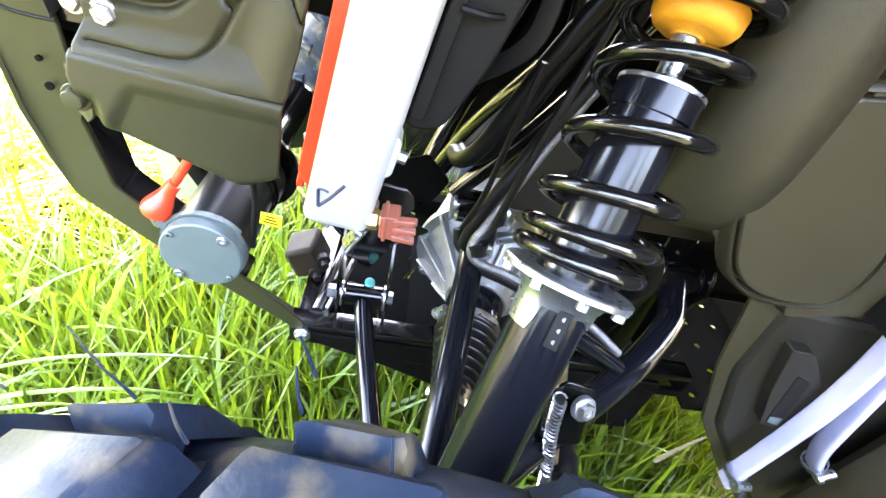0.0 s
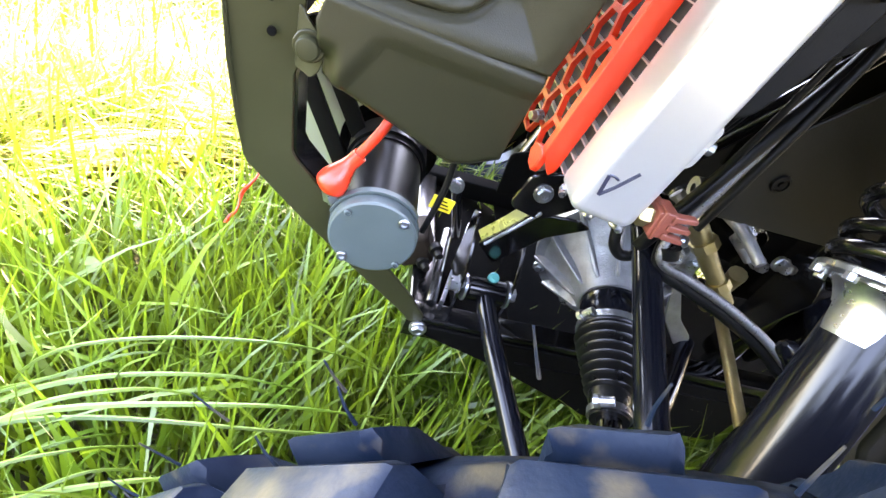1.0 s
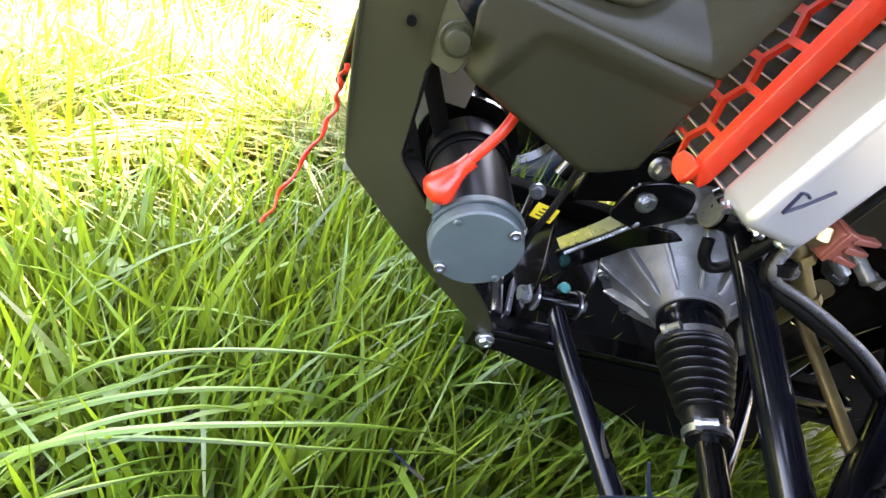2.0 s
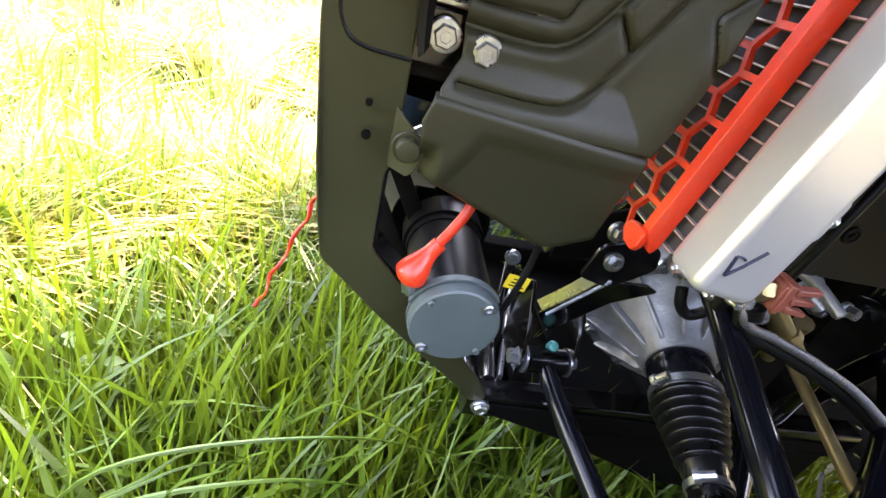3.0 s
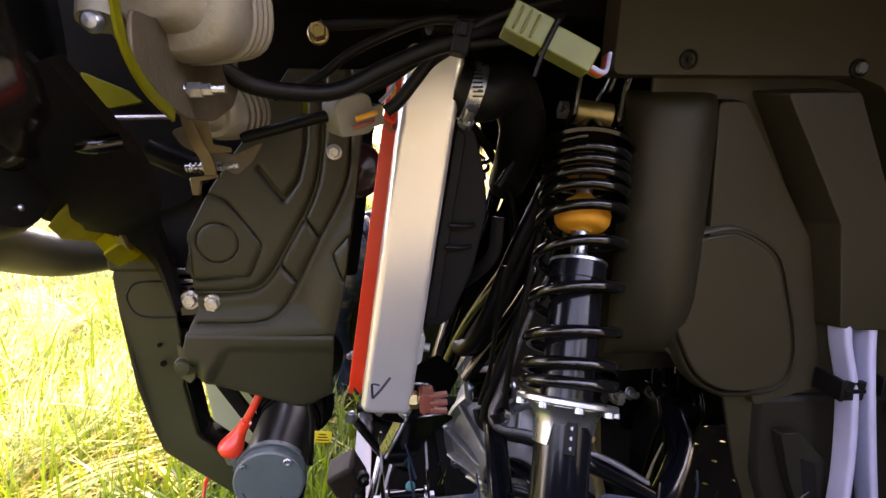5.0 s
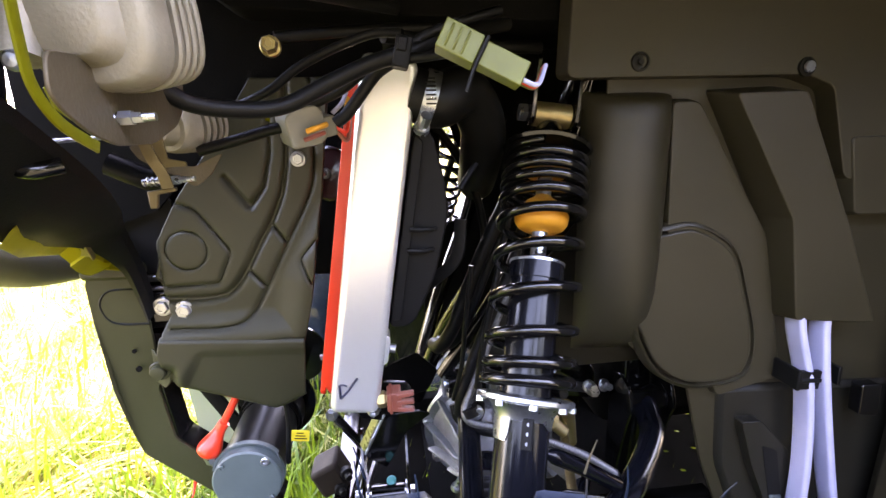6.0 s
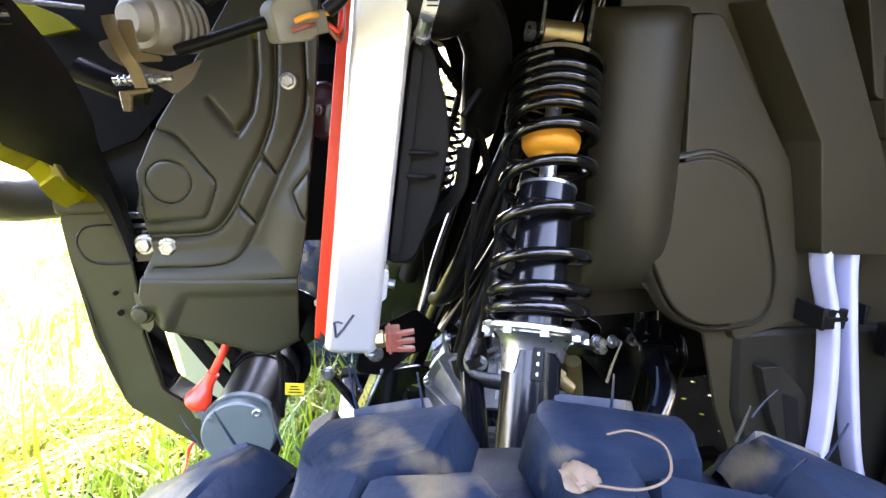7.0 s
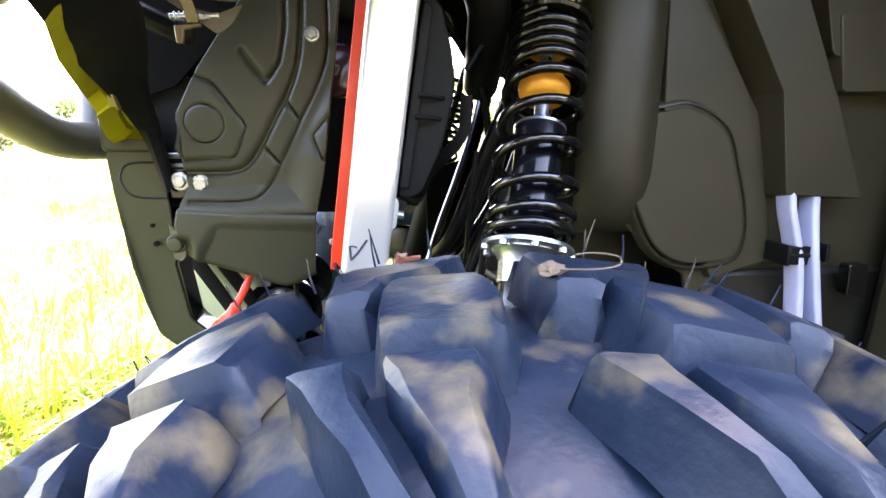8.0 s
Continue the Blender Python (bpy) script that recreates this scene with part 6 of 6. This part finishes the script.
            if i:
                scene.collection.objects.link(o)
                o.parent = g
            o.matrix_basis = pose(0, 0, 0, 0, 360.0 * i / n, 0)
    # moulding whiskers
    for i in range(n):
        for h, w in ((1, 0.070), (-1, 0.075), (1, 0.1), (-1, 0.02), (1, 0.035), (1, 0.085)):
            if random.random() < (0.8 if h > 0 else 0.3):
                t = radians(360.0 * (i + random.uniform(0, 1)) / n)
                d = Vector((math.sin(t), 0, math.cos(t)))
                base = d * (R0 - 0.012) + Vector((0, h * w, 0))
                lean = Vector((random.uniform(-0.3, 0.3), random.uniform(-0.3, 0.3), 0.2))
                q = [base, base + (d + lean * 0.3) * 0.009, base + (d + lean * 0.6) * random.uniform(0.016, 0.021)]
                part("whisker", rod(bmesh.new(), q, lambda t: 0.0008 - 0.0004 * t, 5, 2), TYRE, g)
    return g


wheel((0.047, -0.003, 0.343), -10.0)

# ---- the far side of the bike, partly seen between the parts ----
far = wheel((0.047, 1.13, 0.343), -10.0)
sh2 = group("shock_absorber", bike, "far coil-over shock absorber with a black spring")
FT, FB = Vector((0.173, 0.800, 0.866)), Vector((0.107, 0.935, 0.60))
fa = (FT - FB).normalized()
aa, uu, vv = frame_of(fa)
pts = [FB + fa * (0.03 + 0.24 * i / 260) + (uu * math.cos(i / 260 * 2 * math.pi * 10) + vv * math.sin(i / 260 * 2 * math.pi * 10)) * 0.0345 for i in range(261)]
part("spring", sweep(bmesh.new(), pts, circle(0.0047, 8)), GLOSS, sh2, sharp=60)
part("damper_body", lathe(bmesh.new(), FB - fa * 0.2, fa, [(0, 0), (0, 0.024), (0.33, 0.024), (0.33, 0.007), (0.5, 0.007), (0.5, 0)], 24), MATT, sh2)
for y in (0.44, 0.70):
    part("frame_tube", rod(bmesh.new(), [(0.25, y, 1.0), (0.0, y, 0.985), (-0.20, y, 0.96), (-0.29, y, 0.90)], 0.0135, 12), GLOSS, fr)

# inner panel coloured darker for the shade behind the spring
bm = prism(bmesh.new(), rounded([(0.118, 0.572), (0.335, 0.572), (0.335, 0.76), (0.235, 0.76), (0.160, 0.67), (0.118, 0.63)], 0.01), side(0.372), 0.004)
part("inner_panel", bm, SHADED_LINER, liner, bevel=0.001)
bm = lathe(bmesh.new(), (0.171, 0.371, 0.618), (0, -1, 0), [(0, 0), (0, 0.0085), (0.0022, 0.008), (0.0026, 0.006), (0.0012, 0.0055), (0.0012, 0.003), (0.003, 0.0026), (0.003, 0)], 24)
part("push_rivet", bm, BLACK, liner)

body = group("body", bike, "dark bodywork over the engine")
bm = box(bmesh.new(), (0.87, 0.635, 0.71), (1.10, 0.33, 0.62))
part("engine_cover", bm, DULL, body, bevel=0.03)
bm = prism(bmesh.new(), rounded([(0.02, 1.00), (0.1, 1.06), (1.4, 1.09), (1.4, 1.06), (0.62, 1.005), (0.1, 0.995)], 0.01), side(0.02), 1.22)
part("upper_body", bm, DULL, body, "dark upper bodywork", bevel=0.01)
bm = prism(bmesh.new(), rounded([(-0.19, 1.00), (0.1, 1.07), (0.1, 1.0), (-0.15, 0.985)], 0.01), side(0.25), 0.64)
part("hood", bm, DULL, body, bevel=0.008)
bm = prism(bmesh.new(), [(0.42, 0.40), (1.4, 0.40), (1.4, 1.03), (0.62, 1.03), (0.42, 0.9)], side(0.88), 0.20)
part("far_fender", bm, DULL, body, bevel=0.01)
bm = prism(bmesh.new(), [(-0.18, 1.02), (-0.19, 0.82), (-0.15, 0.80), (-0.02, 0.90), (0.02, 1.02)], side(0.84), 0.20)
part("far_lamp_pod", bm, MATT, body, bevel=0.02)

# black plate added to darken the bright gap above the radiator
bm = prism(bmesh.new(), rounded([(-0.14, 0.985), (0.62, 0.985), (0.62, 0.955), (0.16, 0.945), (-0.10, 0.955)], 0.008), side(0.30), 0.54)
part("top_backing", bm, DULL, body, bevel=0.003)
bm = prism(bmesh.new(), [(0.6075, 0.292), (1.4, 0.292), (1.4, 0.306), (0.6075, 0.306)], side(0.30), 0.54)
part("belly_plate", bm, DULL, body, bevel=0.002)

# wall behind the arch, out of view, added to block sky light
bm = prism(bmesh.new(), rounded([(0.50, 0.30), (0.52, 0.995), (0.60, 1.04), (1.2, 1.04), (1.2, 0.34), (0.62, 0.30)], 0.02), side(-0.13), 0.37)
part("sky_block_rear", bm, LINER, body, bevel=0.012)

# cover above the lamps, out of view, added to block sky light
bm = prism(bmesh.new(), rounded([(-0.30, 0.985), (-0.27, 1.02), (0.05, 1.07), (0.05, 1.04), (-0.24, 1.0)], 0.006), side(-0.06), 0.34)
part("sky_block_top", bm, MATT, body, "unseen dark cover added to keep the sky off the lamps", bevel=0.004)

# dark sheet added where the space behind the shock is only dark
bm = prism(bmesh.new(), rounded([(0.105, 0.838), (0.09, 0.885), (0.03, 0.895), (0.03, 0.965), (0.36, 0.965), (0.36, 0.585), (0.180, 0.585), (0.170, 0.80)], 0.006), side(0.455), 0.006)
part("shock_backing", bm, DULL, body, bevel=0.001)
# plate added across the front, to shade the guard and darken gaps
bm = bmesh.new()
lo = [bm.verts.new((-0.275 + 0.02 * (z < 0.7), y, z)) for y, z in ((0.36, 0.60), (0.86, 0.60), (0.86, 0.99), (0.36, 0.99))]
hi = [bm.verts.new(v.co + Vector((0.006, 0, 0))) for v in lo]
bm.faces.new(lo), bm.faces.new(hi[::-1])
for i in range(4):
    bm.faces.new((lo[i], lo[(i + 1) % 4], hi[(i + 1) % 4], hi[i]))
part("front_shade_plate", bm, DULL, body, "dark plate added across the front to shade the radiator guard", bevel=0.001)
# small dark plate, added to blacken the gap left of the panel
bm = prism(bmesh.new(), rounded([(-0.250, 0.668), (-0.196, 0.668), (-0.190, 0.80), (-0.245, 0.80)], 0.006), side(0.356), 0.003)
part("gap_backing_low", bm, MATT, innerf, bevel=0.001)

bm = prism(bmesh.new(), rounded([(-0.205, 0.59), (-0.080, 0.585), (-0.060, 0.70), (-0.030, 0.905), (-0.16, 0.905), (-0.205, 0.80)], 0.01), side(0.795), 0.004)
part("far_side_panel", bm, DULL, body, bevel=0.001)
# dark sheet added to hide the bright far side between the parts
bm = prism(bmesh.new(), rounded([(0.085, 0.40), (0.60, 0.40), (0.60, 0.96), (0.30, 0.96), (0.20, 0.70), (0.085, 0.66)], 0.02), side(0.785), 0.004)
part("far_backing", bm, DULL, body, "dark backing added to close off the far side", bevel=0.001)

bm = prism(bmesh.new(), rounded([(-0.024, 0.478), (-0.026, 0.530), (0.045, 0.560), (0.075, 0.530), (0.060, 0.500)], 0.006), side(0.470), 0.004)
part("front_gusset", bm, DULL, fr, bevel=0.001)

# ---- field ----
gm = bpy.data.meshes.new("ground")
gx = np.concatenate([-np.geomspace(400, 3, 16), np.linspace(-2.6, 2.6, 28), np.geomspace(3, 400, 16)])
gv = []
for y in gx + 0.3:
    for x in gx:
        near = max(0.0, 1 - math.hypot(x, y) / 60)
        gv.append((x, y, 0.02 * noise.noise(Vector((x * 1.3, y * 1.3, 0))) * near))
k = len(gx)
gm.from_pydata(gv, [], [(r * k + c, r * k + c + 1, (r + 1) * k + c + 1, (r + 1) * k + c) for r in range(k - 1) for c in range(k - 1)])
gm.materials.append(SOIL)
ground = tagged(new("ground", gm), "grassy meadow ground reaching to the trees", "ground", kind="structure")


def blades(name, count, area, height, width, mat, seed, lean=0.35, droop=0.55, keep=None, wind=(0.10, 0.02), flow=None, rise=1.0, tufts=None):
    """Many bent grass blades in one mesh: four joints each, folded to a point."""
    rng = np.random.default_rng(seed)
    x = rng.uniform(area[0], area[1], count)
    y = rng.uniform(area[2], area[3], count)
    if tufts:
        # blades gather round tuft middles, more of them near the bike, and lean one way in each tuft
        number, spread = tufts
        near = 0.75 + 6.0 * rng.random(number) ** 1.9
        way = rng.uniform(area[0], area[1], number)
        mx, my = -0.3 + near * np.sin(way), 0.3 + near * np.cos(way)
        turn = rng.uniform(0, 2 * np.pi, number)
        which = rng.integers(0, number, count)
        wider = (spread * (0.5 + 0.25 * near))[which]
        x, y = mx[which] + rng.normal(0, 1, count) * wider, my[which] + rng.normal(0, 1, count) * wider
    if keep is not None:
        ok = keep(x, y, rng)
        x, y = x[ok], y[ok]
        if tufts:
            which = which[ok]
    n = len(x)
    h = rng.uniform(*height, n) * (0.75 + 0.5 * rng.random(n))
    w = rng.uniform(*width, n)
    ang = rng.uniform(0, 2 * np.pi, n) if flow is None else flow(x, y) + rng.normal(0, 0.55, n)
    if tufts:
        ang = turn[which] + rng.normal(0, 0.55, n)
    le = np.abs(rng.normal(0, lean, n))
    dr = rng.uniform(0.1, 1.0, n) ** 1.6 * droop
    dx, dy = np.cos(ang), np.sin(ang)
    face = ang + np.pi / 2 + rng.normal(0, 0.5, n)
    sx, sy = np.cos(face), np.sin(face)
    steps = np.array([0.0, 0.3, 0.58, 0.82, 1.0])
    wide = np.array([0.75, 1.0, 0.85, 0.5, 0.0])
    verts = np.zeros((n, 9, 3))
    for i, (s, ww) in enumerate(zip(steps, wide)):
        out = h * (le * s + dr * s ** 2.4)
        up = rise * h * (s - 0.45 * (le * 0.4 + dr) * s ** 2.6) + (1 - rise) * 0.16 * min(1.0, s * 3)
        cx, cy, cz = x + dx * out + wind[0] * h * s ** 2, y + dy * out + wind[1] * h * s ** 2, up - 0.01
        if i < 4:
            verts[:, 2 * i] = np.stack([cx - sx * w * ww / 2, cy - sy * w * ww / 2, cz], -1)
            verts[:, 2 * i + 1] = np.stack([cx + sx * w * ww / 2, cy + sy * w * ww / 2, cz], -1)
        else:
            verts[:, 8] = np.stack([cx, cy, cz], -1)
    base = (np.arange(n) * 9)[:, None]
    quads = np.concatenate([base + [0, 1, 3, 2], base + [2, 3, 5, 4], base + [4, 5, 7, 6]]).reshape(-1, 4)
    tris = base + [6, 7, 8]
    me = bpy.data.meshes.new(name)
    me.from_pydata(verts.reshape(-1, 3).tolist(), [], quads.tolist() + tris.tolist())
    for f in me.polygons:
        f.use_smooth = True
    me.materials.append(mat)
    return new(name, me)


def clear_of_tyre(x, y, rng):
    return ~((np.abs(x - 0.047) < 0.14) & (np.abs(y) < 0.13))


def thin_far(x, y, rng):
    d = np.hypot(x + 0.3, y - 0.5)
    return (rng.random(len(x)) < np.clip(1.6 / (0.6 + d), 0.05, 1.0)) & clear_of_tyre(x, y, rng)


tagged(blades("grass", 20000, (-1.3, 0.7, -0.25, 1.5), (0.16, 0.31), (0.0036, 0.0080), GRASS, 3, lean=0.20, droop=0.36, wind=(0.04, 0.03), keep=lambda x, y, g: clear_of_tyre(x, y, g) & ((y - 0.5 * x < 0.97 + g.normal(0, 0.07, len(x))) | (g.random(len(x)) < 0.20))), "dense long green meadow grass round the wheel", "grass", kind="stuff")
tagged(blades("grass", 1500, (-1.1, 0.5, -0.1, 1.4), (0.16, 0.33), (0.008, 0.0135), GRASS, 4, lean=0.30, droop=0.7, wind=(0.03, 0.03), keep=clear_of_tyre), "broad bending green grass blades", "grass", kind="stuff")


def clumps(x, y, s):
    """A number from about -2 to 2 that changes from clump to clump."""
    return np.sin(x * 7.1 * s + 1.3 * np.sin(y * 4.3 * s)) + np.sin(y * 8.3 * s + 1.7 * np.sin(x * 5.1 * s))


def sunny(x, y, rng):
    """Standing grass of the open meadow, thin in places."""
    return thin_far(x, y, rng) & ((x < -1.0) | (y > 1.2) | (y - 0.5 * x > 1.0)) & (clumps(x + 3, y, 0.8) + rng.normal(0, 0.6, len(x)) > -0.9)


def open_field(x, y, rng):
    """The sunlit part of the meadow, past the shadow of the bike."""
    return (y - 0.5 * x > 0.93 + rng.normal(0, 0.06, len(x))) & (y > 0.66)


def lodged(x, y):
    return 2.4 + 2.2 * np.sin(x * 5.1 + y * 2.7) + 1.9 * np.sin(y * 6.3 - x * 2.0)


tagged(blades("grass", 30000, (-6.0, 2.5, 0.4, 7.5), (0.10, 0.22), (0.0038, 0.0075), GRASS, 5, lean=0.6, droop=0.8, keep=sunny, flow=lambda x, y: lodged(x, y) + 0.8), "long meadow grass in the sun", "grass", kind="stuff")
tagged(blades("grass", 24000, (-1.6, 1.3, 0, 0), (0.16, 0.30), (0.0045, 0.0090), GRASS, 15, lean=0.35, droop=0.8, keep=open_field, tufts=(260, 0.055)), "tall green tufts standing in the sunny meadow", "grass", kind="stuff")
# bleached blades only past the bike's shadow; their paleness adds to the sunlight
tagged(blades("grass", 56000, (-1.6, 1.3, 0, 0), (0.16, 0.32), (0.0036, 0.0078), GRASS_DRY_LIT, 6, lean=0.75, droop=0.8, keep=open_field, tufts=(250, 0.062), rise=0.66), "sun-bleached grass lying over in swathes, paled further for sunlight", "grass", kind="stuff")
tagged(blades("grass", 45000, (-45, 22, 6, 55), (0.15, 0.30), (0.03, 0.07), GRASS_DRY_LIT, 7, lean=0.6), "distant sunlit meadow grass", "grass", kind="stuff")


# broad weeds among the grass
rng = random.Random(11)
for k in range(14):
    g = tagged(new("meadow_weed"), "small broad-leaved green weed in the grass", "weed", "weeds in the grass")
    g.location = (rng.uniform(-0.75, -0.3), rng.uniform(0.25, 0.75), 0.0)
    hgt = rng.uniform(0.10, 0.20)
    part("stem", rod(bmesh.new(), [(0, 0, 0), (0.004, 0.003, hgt * 0.5), (0.0, 0.006, hgt)], 0.0011, 6), GRASS, g)
    for j in range(7):
        t, zz = rng.uniform(0, 6.28), hgt * (0.35 + 0.65 * j / 6)
        d = Vector((math.cos(t), math.sin(t), 0.5)).normalized()
        s = d.cross(Vector((0, 0, 1))).normalized()
        bm = bmesh.new()
        ln, wd = rng.uniform(0.018, 0.034), rng.uniform(0.006, 0.011)
        c = Vector((0.002, 0.004, zz))
        rows = [[bm.verts.new(c + d * ln * f + s * wd * e * k2 + Vector((0, 0, -ln * 0.5 * f * f + abs(e) * 0.002))) for e in (-1, 0, 1)] for f, k2 in ((0.05, 0.15), (0.35, 0.9), (0.65, 0.8), (1.0, 0.05))]
        for p, q in zip(rows, rows[1:]):
            for i in range(2):
                bm.faces.new((p[i], p[i + 1], q[i + 1], q[i]))
        part("leaf", bm, GRASS, g)

# long blades lying across in front of the wheel
rb = random.Random(21)
blade_lines = [[(-0.42, 0.34, 0.04), (-0.40, 0.33, 0.16), (-0.36, 0.31, 0.27), (-0.31, 0.29, 0.34)],
               [(-0.160, 0.335, 0.05), (-0.160, 0.33, 0.2), (-0.158, 0.325, 0.33), (-0.160, 0.325, 0.44)]]
for k in range(13):
    y0, z0 = 0.14 + 0.016 * k + rb.uniform(-0.015, 0.015), rb.uniform(0.20, 0.26)
    x1 = rb.uniform(-0.34, 0.02)
    blade_lines.append([(-0.62 + rb.uniform(-0.1, 0.1), y0 - 0.05, 0.10), (-0.44, y0, z0), (-0.44 + (x1 + 0.44) * 0.55, y0 + 0.035 + rb.uniform(-0.01, 0.01), z0 + rb.uniform(0.0, 0.035)), (x1, y0 + 0.07, z0 - rb.uniform(0.01, 0.07))])
for pts in blade_lines:
    q = curve_points(pts, 8)
    half = rb.uniform(0.0026, 0.0048)
    bm = sweep(bmesh.new(), q, lambda t: [(-half * (1.02 - t) ** 0.6, 0.0006), (0.0, -0.0008), (half * (1.02 - t) ** 0.6, 0.0006)])
    tagged(part("grass_blade", bm, GRASS), "single long green grass blade lying over the others", "grass blade", "long grass blades")

# straw and a clod stuck to the tyre
bm = rod(bmesh.new(), [(0.067, 0.004, 0.6855), (0.080, -0.001, 0.6862), (0.092, 0.003, 0.6862), (0.0985, 0.0165, 0.6860), (0.092, 0.026, 0.6855), (0.083, 0.0265, 0.685)], 0.00045, 6)
tagged(part("straw", bm, STRAW), "curled dry straw stuck on the tyre tread", "straw")
bm = bmesh.new()
bmesh.ops.create_icosphere(bm, subdivisions=3, radius=0.006, matrix=pose(0.066, 0.010, 0.6835))
for v in bm.verts:
    v.co += (v.co - Vector((0.066, 0.010, 0.6835))) * 0.5 * noise.noise(v.co * 300)
    v.co.z = 0.6835 + (v.co.z - 0.6835) * 0.5
tagged(part("mud_clod", bm, STRAW), "small dried mud clod on the tyre", "mud")


# ---- trees at the meadow's edge ----
def bush(at, height, seed):
    """Trunk with limbs and a ragged crown of many leaf cards."""
    r = np.random.default_rng(seed)
    g = tagged(new("tree"), "leafy green bush at the edge of the meadow", "tree", "trees along the meadow edge")
    g.location = at
    bm = bmesh.new()
    rod(bm, [(0, 0, -0.1), (0.05, 0.02, height * 0.35), (0.0, 0.1, height * 0.75)], lambda t: 0.12 * (1.05 - t), 8)
    for k in range(6):
        t = k * 1.05
        rod(bm, [(0.03, 0.02, height * (0.15 + 0.07 * k)), (math.cos(t) * height * 0.2, math.sin(t) * height * 0.2, height * (0.35 + 0.07 * k)), (math.cos(t) * height * 0.34, math.sin(t) * height * 0.34, height * (0.45 + 0.08 * k))], lambda u: 0.05 * (1.1 - u), 6)
    part("trunk", bm, WOOD, g)
    cl = 26
    cen = np.stack([r.normal(0, height * 0.24, cl), r.normal(0, height * 0.24, cl), height * (0.12 + 0.8 * r.random(cl))], -1)
    n = 2600
    c = cen[r.integers(0, cl, n)] + r.normal(0, height * 0.085, (n, 3))
    c[:, 2] = np.abs(c[:, 2])
    a = r.normal(0, 1, (n, 3))
    a /= np.linalg.norm(a, axis=1, keepdims=True)
    b = np.cross(a, r.normal(0, 1, (n, 3)))
    b /= np.linalg.norm(b, axis=1, keepdims=True)
    s = height * r.uniform(0.018, 0.045, (n, 1))
    v = np.stack([c - a * s, c + b * s * 0.5, c + a * s, c - b * s * 0.5], 1).reshape(-1, 3)
    me = bpy.data.meshes.new("crown")
    me.from_pydata(v.tolist(), [], (np.arange(n)[:, None] * 4 + [0, 1, 2, 3]).tolist())
    me.materials.append(LEAF)
    o = new("crown", me)
    o.parent = g


rt = random.Random(5)
for k in range(22):
    az = radians(-12 + 4.6 * k + rt.uniform(-1.5, 1.5))
    d = rt.uniform(30, 36)
    bush((-math.sin(az) * d, math.cos(az) * d, 0), rt.uniform(2.4, 4.6), 100 + k)
# unseen taller trees close the meadow, added to cut the low sky light
for k in range(20):
    az = radians(112 + 11.5 * k + rt.uniform(-3, 3))
    d = rt.uniform(11, 16)
    bush((-math.sin(az) * d, math.cos(az) * d, 0), rt.uniform(4.5, 7.0), 200 + k)
